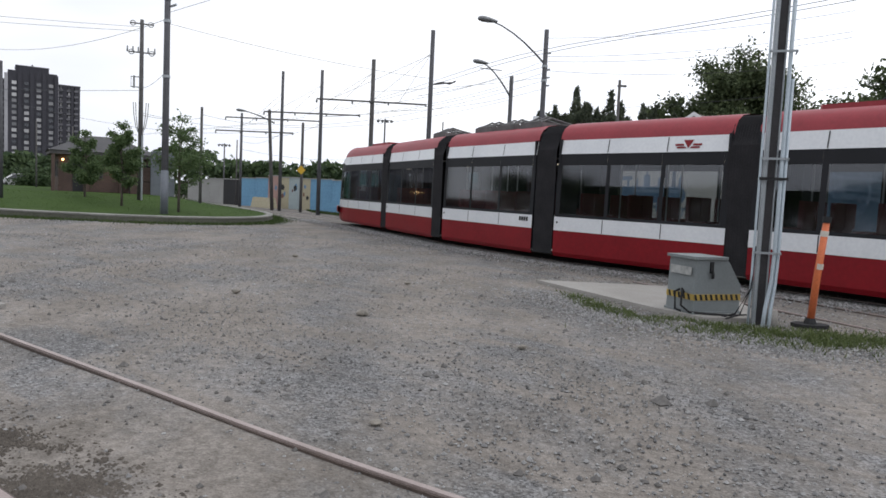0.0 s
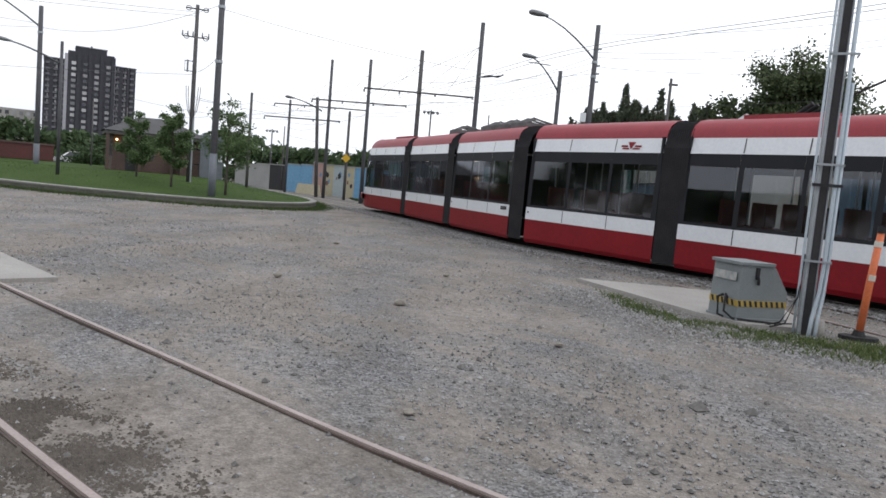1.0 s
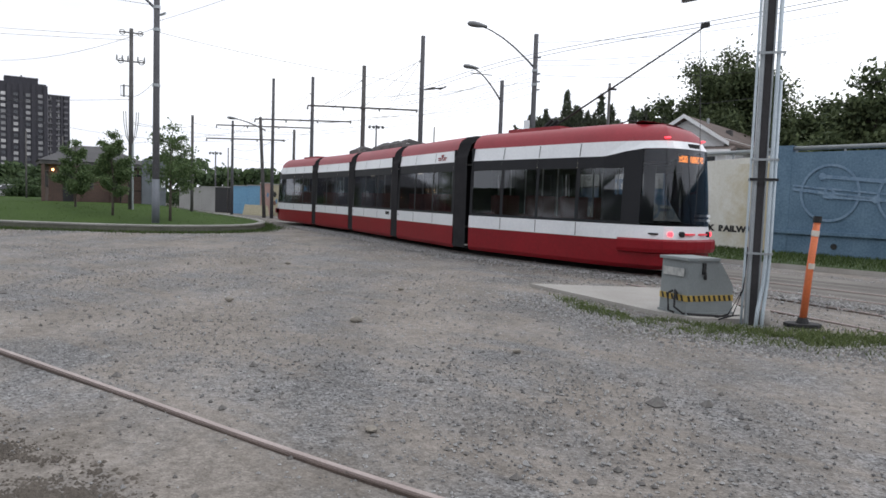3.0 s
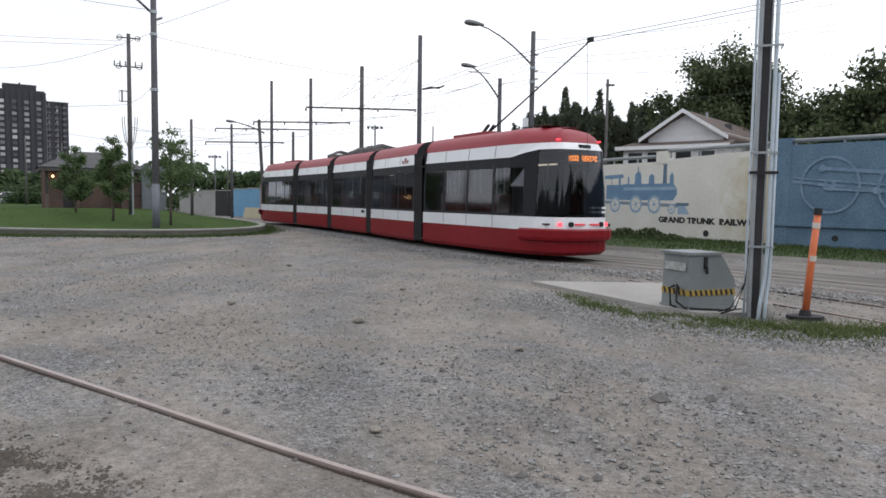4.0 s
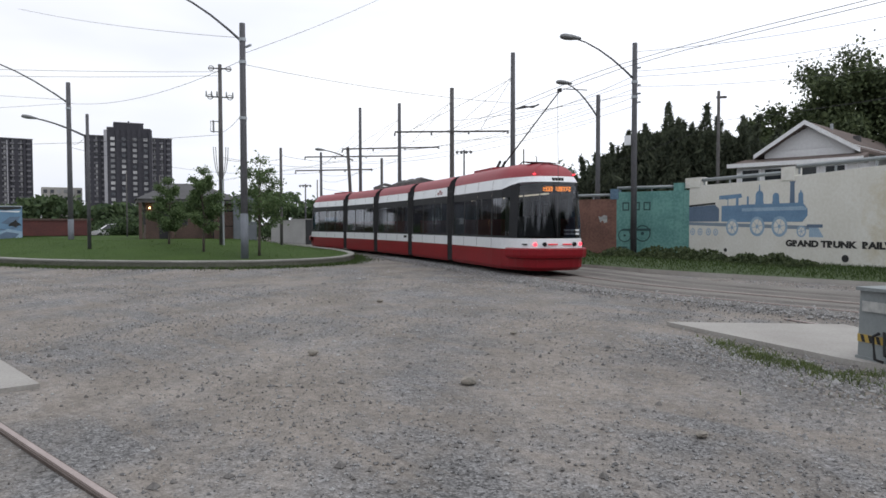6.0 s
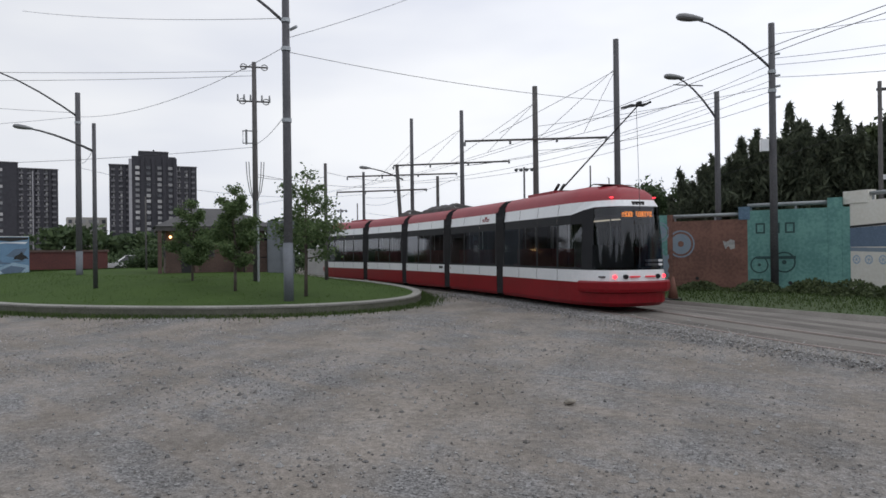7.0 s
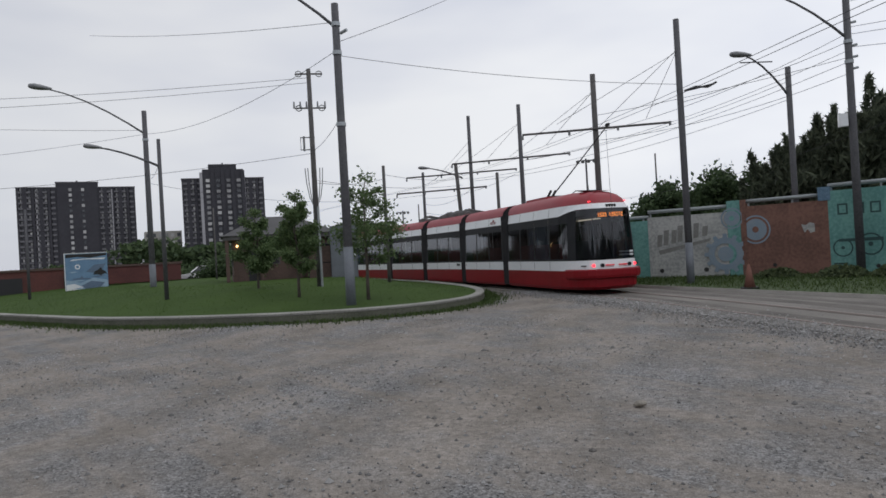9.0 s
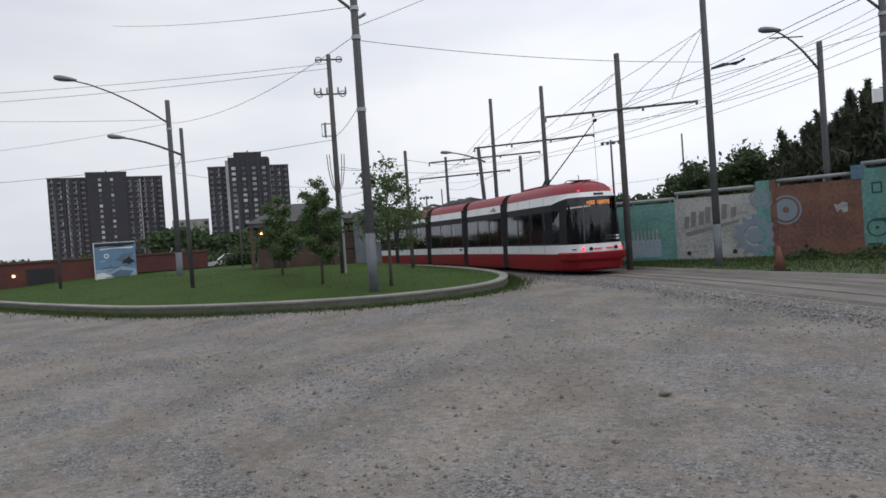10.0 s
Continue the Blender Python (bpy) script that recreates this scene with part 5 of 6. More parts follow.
# line pole with its crossarms and cable heads
ut = pole(-16.26, 35.1, 9.55, "tall wooden line pole with crossarms and cable heads", 0.145, 0.1, WOOD, z0=0.6)
ux, uy = 0.90, 0.43
for z, w_ in ((8.75, 0.55), (7.35, 0.62)):
    part("crossarm", Shape().tube([(-ux * w_, -uy * w_, z), (ux * w_, uy * w_, z)], 0.035, 6), WOOD, ut)
    part("insulator_loop", Shape().tube([(ux * w_ * 0.75 + 0.13 * ux * math.cos(a_), uy * w_ * 0.75 + 0.13 * uy * math.cos(a_), z + 0.12 * math.sin(a_)) for a_ in np.linspace(0, 6.28, 9)], 0.022, 5), LAMPHEAD, ut)
    part("insulator_loop", Shape().tube([(-ux * w_ * 0.75 + 0.13 * ux * math.cos(a_), -uy * w_ * 0.75 + 0.13 * uy * math.cos(a_), z + 0.12 * math.sin(a_)) for a_ in np.linspace(0, 6.28, 9)], 0.022, 5), LAMPHEAD, ut)
for dx in (-0.65, -0.4, -0.15, 0.3, 0.6):
    part("insulator", Shape().tube([(ux * dx, uy * dx, 7.35), (ux * dx, uy * dx, 7.5), (ux * dx, uy * dx, 7.62)], 0.045, 8, 0.03), LAMPHEAD, ut)
part("cutout_switch", Shape().tube([(0.1, 0.05, 6.15), (-0.42, -0.2, 6.15), (-0.42, -0.2, 5.65), (0.1, 0.05, 5.65)], 0.028, 6).tube([(-0.3, -0.14, 5.6), (-0.3, -0.14, 6.2)], 0.045, 8), LAMPHEAD, ut)
for sgn in (-1, 1):
    for k in range(2):
        w_ = (0.22 + 0.1 * k) * sgn
        part("cable_loop", Shape().tube([(0.02 * sgn, 0, 3.2), (ux * w_ * 0.7, uy * w_ * 0.7, 3.7), (ux * w_, uy * w_, 4.3), (ux * w_ * 1.1, uy * w_ * 1.1, 4.9)], 0.018, 6), LAMPHEAD, ut)
part("cable_guard", Shape().tube([(0.14, -0.1, 0), (0.14, -0.1, 3.3)], 0.05, 8), GALV, ut)


def wire(a, b, sag=0.3, r=0.0095, label="thin dark overhead wire", n=12, name="overhead_wire"):
    a, b = Vector(a), Vector(b)
    pts = [a.lerp(b, i / n) - Vector((0, 0, 4 * sag * (i / n) * (1 - i / n))) for i in range(n + 1)]
    return tagged(part(name, Shape().tube(pts, r, 5), WIRE), label, "wire", "overhead wires")


def arm(pole_thing, x, y, a, b, z):
    """A bracket arm from a to b (world plan points) at height z, with its insulators."""
    part("bracket_arm", Shape().tube([(a[0] - x, a[1] - y, z + 0.05), (b[0] - x, b[1] - y, z - 0.05)], 0.045, 8), WOOD, pole_thing)
    for f in (0.0, 0.33, 0.66, 1.0):
        px, py = a[0] + (b[0] - a[0]) * f - x, a[1] + (b[1] - a[1]) * f - y
        part("insulator", Shape().tube([(px, py, z + 0.0), (px, py, z - 0.16)], 0.05, 8), LAMPHEAD, pole_thing)


arm(pd, -5.05, 37.66, (-8.0, 37.6), (-2.2, 37.4), 6.35)
arm(pc, -9.0, 43.7, (-12.8, 44.6), (-6.6, 43.6), 6.3)
arm(pb, -12.5, 47.83, (-16.8, 49.2), (-10.0, 48.4), 6.3)
arm(pn, -13.2, 48.6, (-17.2, 48.4), (-11.5, 46.9), 5.3)
# contact wires over the track
for off in (-0.1, 0.25):
    pts = (TRACK + normals2(TRACK) * off)[::8]
    tagged(part("contact_wire", Shape().tube([(x, y, 5.82) for x, y in pts], 0.008, 5), WIRE), "trolley contact wire over the tram track", "wire", "overhead wires")
for a, b, sag in (
        ((-12.48, 29.2, 8.53), (-8.1, 46.6, 17.3), 0.2), ((-12.48, 29.2, 8.12), (-1.89, 35.8, 7.4), 0.2), ((-12.48, 29.2, 8.29), (-28.44, 40.64, 8.9), 0.6),
        ((-12.48, 29.2, 9.17), (-32.3, 41.5, 14.9), 0.2), ((-28.44, 40.64, 8.9), (-66, 44, 10.5), 0.6), ((-28.44, 40.64, 9.1), (-52, 24, 10.6), 0.5),
        ((-21.81, 32.77, 6.0), (-28.44, 40.64, 6.6), 0.3), ((-16.26, 35.1, 6.2), (-12.48, 29.2, 6.2), 0.15), ((-16.26, 35.1, 6.1), (-48, 33, 6.6), 0.6),
        ((-16.26, 35.1, 9.2), (-50, 28, 10.5), 0.5), ((-16.26, 35.1, 9.0), (-50, 29, 10.1), 0.5), ((-16.26, 35.1, 5.0), (-13.2, 48.6, 5.6), 0.25),
        ((-14.5, 38.6, 5.2), (-16.26, 35.1, 4.9), 0.15), ((-14.5, 38.6, 5.4), (-12.5, 47.83, 5.9), 0.2),
        ((-1.89, 35.8, 8.7), (-4.9, 35.4, 6.0), 0.0), ((-1.89, 35.8, 8.6), (-6.1, 32.6, 5.85), 0.0), ((-1.89, 35.8, 8.7), (-3.2, 33.2, 5.85), 0.0),
        ((-5.05, 37.66, 7.9), (-9.0, 40.2, 5.9), 0.0), ((-5.05, 37.66, 7.9), (-7.0, 37.2, 5.85), 0.0), ((-9.0, 43.7, 8.0), (-10.6, 42.0, 5.9), 0.0),
        ((-9.0, 43.7, 8.0), (-13.0, 44.6, 5.85), 0.0), ((-12.5, 47.83, 8.0), (-14.4, 46.8, 5.8), 0.0),
        ((3.78, 36.13, 8.6), (-5.05, 37.66, 6.2), 0.35), ((3.78, 36.13, 8.0), (-9.0, 43.7, 6.1), 0.5), ((3.78, 36.13, 7.6), (-12.5, 47.83, 5.8), 0.6),
        ((3.78, 36.13, 7.2), (-5.05, 37.66, 5.9), 0.35), ((3.78, 36.13, 8.3), (-2.2, 31.0, 5.85), 0.1),
        ((3.78, 36.13, 9.7), (16.7, 32, 10.5), 0.3), ((3.78, 36.13, 8.8), (16.7, 32, 9.6), 0.3), ((3.78, 36.13, 8.55), (16.7, 32, 9.35), 0.35),
        ((3.78, 36.13, 8.1), (16.7, 32, 8.3), 0.35),
        ((2.29, 38.45, 7.6), (-9.0, 43.7, 6.1), 0.4), ((2.29, 38.45, 6.9), (-12.5, 47.83, 5.7), 0.5),
        ((7.71, 36.77, 6.5), (28, 26, 9.4), 0.6), ((7.71, 36.77, 6.4), (-6.6, 57.4, 4.6), 0.8), ((-6.6, 57.4, 4.5), (-17.0, 53.4, 4.4), 0.5),
        ((-9.0, 43.7, 5.6), (-17, 53.4, 5.4), 0.4), ((-12.5, 47.83, 5.3), (-17, 53.4, 5.0), 0.4), ((-17, 53.4, 5.6), (-28.44, 40.64, 6.3), 0.7),
        ((-12.5, 47.83, 7.6), (-17, 53.4, 6.2), 0.2)):
    wire(a, b, sag)
sw = thing("track_switch_gear", "dark frog gear hung in the trolley wires", "overhead gear", pose(-1.25, 35.6, 7.1), "overhead wires")
part("frog_frame", Shape().tube([(-0.5, 0.0, 0), (-0.1, 0.05, 0.12), (0.3, 0, 0.05), (0.6, -0.1, 0.18)], 0.04, 6).tube([(-0.45, -0.1, -0.02), (0.5, -0.2, 0.1)], 0.035, 6), WIRE, sw)
wire((-5.05, 37.66, 6.9), (3.78, 36.13, 7.75), 0.1)

# ---- near things: post, box, marker ----
post = thing("steel_post", "tall galvanised steel post with cable ducts strapped on", "post", pose(4.27, 9.98, 0, 0, 0, -18) @ Matrix.Diagonal((0.78, 0.9, 1, 1)))
part("flange", Shape().box(-0.145, -0.1, -0.2, -0.075, 0.1, 9.0, bevel=0.01), GALV, post)
part("web", Shape().box(-0.075, -0.05, -0.2, 0.05, 0.07, 9.0), DARKCHANNEL, post, "dark channel between the flanges")
part("back_flange", Shape().box(0.05, -0.09, -0.2, 0.08, 0.1, 9.0, bevel=0.008), GALV, post)
part("duct", Shape().tube([(0.02, -0.3, -0.05), (0.05, -0.24, 0.25), (0.12, -0.15, 0.6), (0.14, -0.13, 1.0), (0.14, -0.13, 9.0)], 0.035, 8), CONDUIT, post, "pale grey cable duct", smooth=True)
part("duct", Shape().tube([(0.12, -0.28, -0.05), (0.14, -0.22, 0.25), (0.19, -0.12, 0.6), (0.205, -0.09, 1.0), (0.205, -0.09, 3.4)], 0.032, 8), CONDUIT, post, "pale grey cable duct", smooth=True)
part("duct", Shape().tube([(-0.2, -0.1, -0.05), (-0.2, -0.13, 0.7), (-0.19, -0.13, 9.0)], 0.022, 8), CONDUIT, post, smooth=True)
for z in (1.0, 2.3, 3.75):
    part("strap", Shape().box(-0.2, -0.175, z, 0.25, -0.16, z + 0.03).box(-0.2, -0.175, z, -0.185, 0.1, z + 0.03).box(0.235, -0.175, z, 0.25, 0.1, z + 0.03), GALV, post)
for z in (2.02, 5.2):
    part("black_strap", Shape().box(-0.21, -0.18, z, 0.26, -0.165, z + 0.04).box(-0.21, -0.18, z, -0.19, 0.12, z + 0.04), BLACK, post)
part("foot_sleeve", Shape().tube([(0.2, 0.1, -0.05), (0.2, 0.1, 0.2)], 0.13, 12, 0.1), CONCRETE, post, smooth=True)
part("lamp_arm", Shape().tube([(-0.1, 0, 4.78), (-0.45, -0.05, 4.74)], 0.03, 8), GALV, post)
part("lamp_head", Shape().box(-1.55, -0.16, -0.04, -0.35, 0.1, 0.02, pose(0, 0, 4.78, 0, -7, 0), bevel=0.05), LAMPHEAD, post, "long flat grey lamp head")
for k, (dx, dy) in enumerate(((-0.35, -0.05), (-0.42, 0.06))):
    part("loose_cable", Shape().tube([(-0.17, -0.12, 1.0 + 0.1 * k), (-0.2, -0.14, 0.5), (dx, dy - 0.1, 0.12), (dx - 0.25, dy, 0.03)], 0.014, 6), BLACK, post)

box_ = thing("control_box", "grey-green steel control box with a hazard stripe on the pad", "control box", pose(3.41, 10.24, 0.05, 0, 0, 22) @ Matrix.Diagonal((0.85, 0.97, 1, 1)))


def box_shell(d0, d1, grow=0.0):
    prof = [(0.0 - grow, 0.0), (1.0 + grow, 0.0), (1.0 + grow, 0.42), (0.72 + grow, 0.76), (0.66 + grow, 0.8), (0.03 - grow, 0.8)]
    sh = Shape()
    n = len(prof)
    sh.quads([(x, d0, z) for x, z in prof] + [(x, d1, z) for x, z in prof], [tuple(range(n)), tuple(range(n, 2 * n))[::-1]] + [(i, n + i, n + (i + 1) % n, (i + 1) % n) for i in range(n)])
    return sh


part("shell", box_shell(0.0, 0.62), BOXPAINT, box_)
part("lid", Shape().box(-0.03, -0.03, 0.8, 0.68, 0.65, 0.84, bevel=0.015), BOXPAINT, box_, "overhanging flat steel lid")
part("notice_plate", Shape().box(-0.008, 0.08, 0.56, 0.0, 0.56, 0.68), WALLGREY, box_, "faded pale notice plate")
part("plinth", Shape().box(-0.02, -0.02, 0, 1.02, 0.64, 0.035), BOXPAINT, box_)
part("hasp", Shape().box(0.3, -0.03, 0.6, 0.36, 0.0, 0.77).tube([(0.33, -0.03, 0.64), (0.33, -0.05, 0.58), (0.34, -0.04, 0.53)], 0.025, 6), BLACK, box_, "dark padlock and hasp")
band = part("hazard_band", Shape().box(-0.006, -0.006, 0.2, 1.006, 0.0, 0.29).box(-0.006, -0.006, 0.2, 0.0, 0.62, 0.29), YELLOW, box_, "yellow and black hazard stripe")
for k in range(9):
    x = 0.03 + 0.11 * k
    part("hazard_bar", Shape().quads([(x, -0.009, 0.203), (x + 0.05, -0.009, 0.203), (x + 0.02, -0.009, 0.287), (x - 0.03, -0.009, 0.287)], [(0, 1, 2, 3)]), BLACK, band)
for k in range(5):
    y = 0.06 + 0.11 * k
    part("hazard_bar", Shape().quads([(-0.009, y + 0.05, 0.203), (-0.009, y, 0.203), (-0.009, y + 0.03, 0.287), (-0.009, y + 0.08, 0.287)], [(0, 1, 2, 3)]), BLACK, band)
part("cable_loop", Shape().tube([(-0.02, 0.2, 0.3), (-0.1, 0.16, 0.36), (-0.16, 0.1, 0.12), (-0.05, 0.02, 0.03), (0.2, -0.08, 0.02), (0.6, -0.22, 0.01), (1.0, -0.16, 0.0)], 0.018, 6), BLACK, box_)
part("cable_loop", Shape().tube([(-0.02, 0.3, 0.33), (-0.12, 0.3, 0.3), (-0.14, 0.25, 0.05), (-0.06, 0.2, 0.02)], 0.02, 6), BLACK, box_)

mk = thing("marker_post", "orange plastic marker post with pale bands on a black foot", "marker post", pose(4.95, 9.93, 0))
part("tube", Shape().tube([(0, 0, 0.05), (0.04, -0.02, 0.8), (0.09, -0.04, 1.5)], 0.05, 12, 0.045), ORANGE, mk, smooth=True)
part("cap", Shape().tube([(0.088, -0.04, 1.47), (0.092, -0.04, 1.56)], 0.055, 12), BLACK, mk)
for z in (0.82, 1.28):
    part("reflective_band", Shape().tube([(0.058 * z, -0.026 * z, z), (0.058 * (z + 0.08), -0.026 * (z + 0.08), z + 0.08)], 0.052, 12), REFLECT, mk)
part("foot", Shape().box(-0.24, -0.16, 0, 0.24, 0.16, 0.05, bevel=0.1).tube([(0, 0, 0.05), (0, 0, 0.13)], 0.09, 12, 0.06), BLACK, mk, "black rubber foot")

cone = thing("traffic_cone", "faded orange traffic cone standing on the kerb", "traffic cone", pose(-0.45, 32.1, 0.1))
part("cone_body", Shape().tube([(0, 0, 0.04), (0, 0, 0.75)], 0.17, 14, 0.035), material("faded_orange", (0.2, 0.085, 0.06), (0.13, 0.06, 0.045), rough=0.8), cone, smooth=True)
part("cone_foot", Shape().box(-0.24, -0.24, 0, 0.24, 0.24, 0.05), BLACK, cone)

# ---- trees and shrubs ----


def tree(x, y, h, radius, label, z0=0.0, crown_from=0.35, leaves=5000, size=0.12, mat=None, limbs=9, seed=1, name="tree", group="trees"):
    g = np.random.default_rng(seed)
    t = thing(name, label, "tree", pose(x, y, z0), group)
    tr = Shape()
    r = 0.011 * h + 0.02
    trunk = [Vector((0, 0, -0.1))]
    for k in range(1, 7):
        trunk.append(Vector((g.normal(0, 0.02 * h * k / 6), g.normal(0, 0.02 * h * k / 6), h * 0.92 * k / 6)))
    tr.tube(trunk, r, 8, r * 0.2)
    tips = []
    for k in range(limbs):
        f = crown_from + (0.88 - crown_from) * (k + 0.5) / limbs
        base_ = trunk[0].lerp(trunk[-1], f)
        a = 2.4 * k + g.uniform(-0.4, 0.4)
        reach = radius * (0.95 - 0.65 * abs(f - crown_from - 0.15) / (1 - crown_from)) * g.uniform(0.75, 1.15)
        tip = base_ + Vector((math.cos(a) * reach, math.sin(a) * reach, reach * g.uniform(0.25, 0.7)))
        mid = base_.lerp(tip, 0.5) + Vector((0, 0, -0.05 * reach))
        tr.tube([base_, mid, tip], r * 0.4, 6, r * 0.08)
        tips += [(mid, reach * 0.33), (tip, reach * 0.36), (base_.lerp(tip, 0.75), reach * 0.33)]
    tips.append((trunk[-1], radius * 0.3))
    tips.append((trunk[-2], radius * 0.4))
    part("trunk", tr, BARK, t, "dark bark trunk and limbs", smooth=True)
    w_ = np.array([q ** 1.6 for _, q in tips])
    pick = g.choice(len(tips), leaves, p=w_ / w_.sum())
    c = np.array([tuple(tips[i][0]) for i in pick]) + g.normal(0, 0.55, (leaves, 3)) * np.array([tips[i][1] for i in pick])[:, None] * np.array((1, 1, 0.75))
    part("crown", cloud_mesh("crown", c, size, mat or LEAF, g), None, t, "uneven green leaf crown")
    return t


tree(-12.49, 30.71, 4.4, 1.12, "thin young tree with sparse leaves on the lawn", 0.35, 0.3, 4200, 0.06, LEAF, 14, 11, "young_tree", "young trees on the lawn")
tree(-15.46, 31.59, 3.95, 0.82, "bushy young tree on the lawn", 0.4, 0.26, 9500, 0.058, LEAF, 14, 12, "young_tree", "young trees on the lawn")
tree(-18.9, 34.8, 3.6, 0.78, "bushy young tree on the lawn", 0.5, 0.24, 9500, 0.058, LEAF, 14, 13, "young_tree", "young trees on the lawn")
tree(18.9, 50.0, 12.9, 4.2, "large dark old tree behind the house", 0, 0.3, 46000, 0.14, LEAFDARK, 30, 21)
tree(14.4, 50.5, 9.4, 2.8, "dark old tree behind the house", 0, 0.25, 16000, 0.16, LEAFDARK, 14, 22)
tree(22.6, 44.0, 8.6, 3.2, "large dark old tree beyond the wall", 0, 0.25, 20000, 0.16, LEAFDARK, 14, 23)
tree(25.5, 37.5, 11.0, 4.0, "large dark old tree beyond the blue wall", 0, 0.2, 22000, 0.16, LEAFDARK, 14, 24)
tree(21.2, 36.8, 9.1, 3.2, "dark leafy tree beyond the blue wall", 0, 0.2, 18000, 0.15, LEAFDARK, 14, 25)
tree(0.6, 49.0, 5.4, 2.4, "leafy tree beyond the mural wall", 0, 0.2, 9000, 0.13, LEAFFAR, 12, 26)
tree(-1.8, 52.0, 5.0, 2.4, "leafy tree beyond the mural wall", 0, 0.2, 9000, 0.13, LEAFFAR, 12, 27)
tree(3.0, 51.0, 5.6, 2.4, "leafy tree beyond the mural wall", 0, 0.2, 9000, 0.13, LEAFFAR, 12, 28)


def conifer(x, y, h, radius, seed, label):
    """A dense ragged yew: upright spikes in clumps."""
    g = np.random.default_rng(seed)
    t = thing("conifer", label, "tree", pose(x, y, 0), "dark conifers behind the wall")
    part("trunk", Shape().tube([(0, 0, -0.1), (0, 0, h * 0.85)], 0.2, 8, 0.03), BARK, t)
    cs = []
    # tall pointed leaders over a ragged mass of upswept boughs
    spikes = [(0.0, 0.0, h * 1.04, radius * 0.3, 0.45)]
    for k in range(17):
        a, rr = g.uniform(0, 6.28), radius * (0.3 + 0.6 * math.sqrt(g.random()))
        spikes.append((rr * math.cos(a), rr * math.sin(a), h * (1.0 - 0.22 * (rr / radius)) * g.uniform(0.86, 1.05), radius * g.uniform(0.14, 0.22), 0.55))
    for k in range(26):
        a, rr = g.uniform(0, 6.28), radius * g.uniform(0.6, 1.3)
        spikes.append((rr * math.cos(a), rr * math.sin(a), h * g.uniform(0.4, 0.92), radius * g.uniform(0.18, 0.3), 0.12))
    per = 420
    for sx, sy, sh_, sr, low in spikes:
        f = low + (1 - low) * g.random(per) ** 0.7
        a = g.uniform(0, 6.28, per)
        w_ = sr * (1.02 - f) ** 0.7 * np.sqrt(g.random(per)) * 1.3
        cs.append(np.stack([sx * (0.6 + 0.5 * f) + w_ * np.cos(a), sy * (0.6 + 0.5 * f) + w_ * np.sin(a), 0.3 + f * (sh_ - 0.3)], 1))
    nb = 17000
    f, a, q = g.uniform(0, 0.8, nb), g.uniform(0, 6.28, nb), g.random(nb) ** 0.3
    lump = np.array([1 + 0.5 * noise.noise((math.cos(v) * 2.0 + seed, math.sin(v) * 2.0, u * 6)) for u, v in zip(f, a)])
    w_ = radius * 1.3 * (1 - f / 0.84) ** 0.36 * q * lump
    cs.append(np.stack([w_ * np.cos(a), w_ * np.sin(a), 0.2 + f * h], 1))
    part("needles", cloud_mesh("needles", np.concatenate(cs), 0.1, LEAFCON, g, stretch=2.6, up=1.3), None, t, "dark spiky foliage")


for k, (x, y, h, r) in enumerate(((3.6, 45.4, 5.6, 2.0), (5.5, 45.0, 7.6, 2.0), (9.6, 45.0, 8.0, 2.2), (11.5, 45.2, 7.2, 2.0), (2.9, 44.4, 4.9, 1.7), (4.6, 44.0, 6.9, 2.2), (6.6, 43.6, 8.6, 2.5), (8.6, 43.2, 8.4, 2.4), (10.5, 43.0, 7.6, 2.2), (12.4, 43.2, 7.2, 2.1), (14.2, 43.0, 6.6, 2.0), (7.6, 45.8, 8.0, 2.6), (5.0, 46.4, 7.0, 2.6))):
    conifer(x, y, h * 0.95, r, 40 + k, "dark ragged conifer rising behind the mural wall")


def shrub(x, y, h, r, seed):
    g = np.random.default_rng(seed)
    t = thing("shrub", "low dark shrub at the foot of the mural wall", "shrub", pose(x, y, 0.1), "shrubs along the wall")
    st = Shape()
    for k in range(6):
        a = k * 1.05
        st.tube([(0, 0, -0.05), (0.5 * r * math.cos(a), 0.5 * r * math.sin(a), h * 0.6)], 0.02, 5, 0.008)
    part("stems", st, BARK, t)
    n = 1100
    a, rr = g.uniform(0, 6.28, n), r * np.sqrt(g.random(n))
    z = h * (1 - (rr / r) ** 2) * g.uniform(0.25, 1.05, n) + 0.06
    part("leaves", cloud_mesh("leaves", np.stack([rr * np.cos(a) * 1.2, rr * np.sin(a), z], 1), 0.075, LEAFDARK, g), None, t)


for k, (x, y, h, r) in enumerate(((1.2, 36.6, 0.45, 0.8), (3.0, 35.4, 0.5, 0.9), (4.6, 34.6, 0.6, 1.0), (5.4, 33.3, 0.65, 1.0), (6.2, 31.9, 0.55, 0.9), (7.2, 30.0, 0.45, 0.8), (7.9, 28.9, 0.5, 0.8), (8.4, 27.6, 0.3, 0.6))):
    shrub(x, y, h * 0.8, r * 0.9, 70 + k)


def woods(name, line, heights, depth, n, size, seed, label, mat=None):
    g = np.random.default_rng(seed)
    line = np.array(line, float)
    u = g.random(n)
    s = np.r_[0, np.cumsum(np.linalg.norm(np.diff(line, axis=0), axis=1))]
    p = np.stack([np.interp(u * s[-1], s, line[:, i]) for i in range(2)], 1)
    top = np.array([heights * (0.75 + 0.5 * noise.noise((q * s[-1] / (heights * 1.6), seed, 0.0)) + 0.25 * noise.noise((q * s[-1] / (heights * 0.5), seed, 5.0))) for q in u])
    z = top * np.minimum(g.random(n) ** 0.5 * 1.02, 1)
    p += g.normal(0, depth * 0.35, (n, 2))
    tagged(new(name, cloud_mesh(name, np.c_[p, z], size, mat or LEAFFAR, g)), label, "trees", kind="stuff")


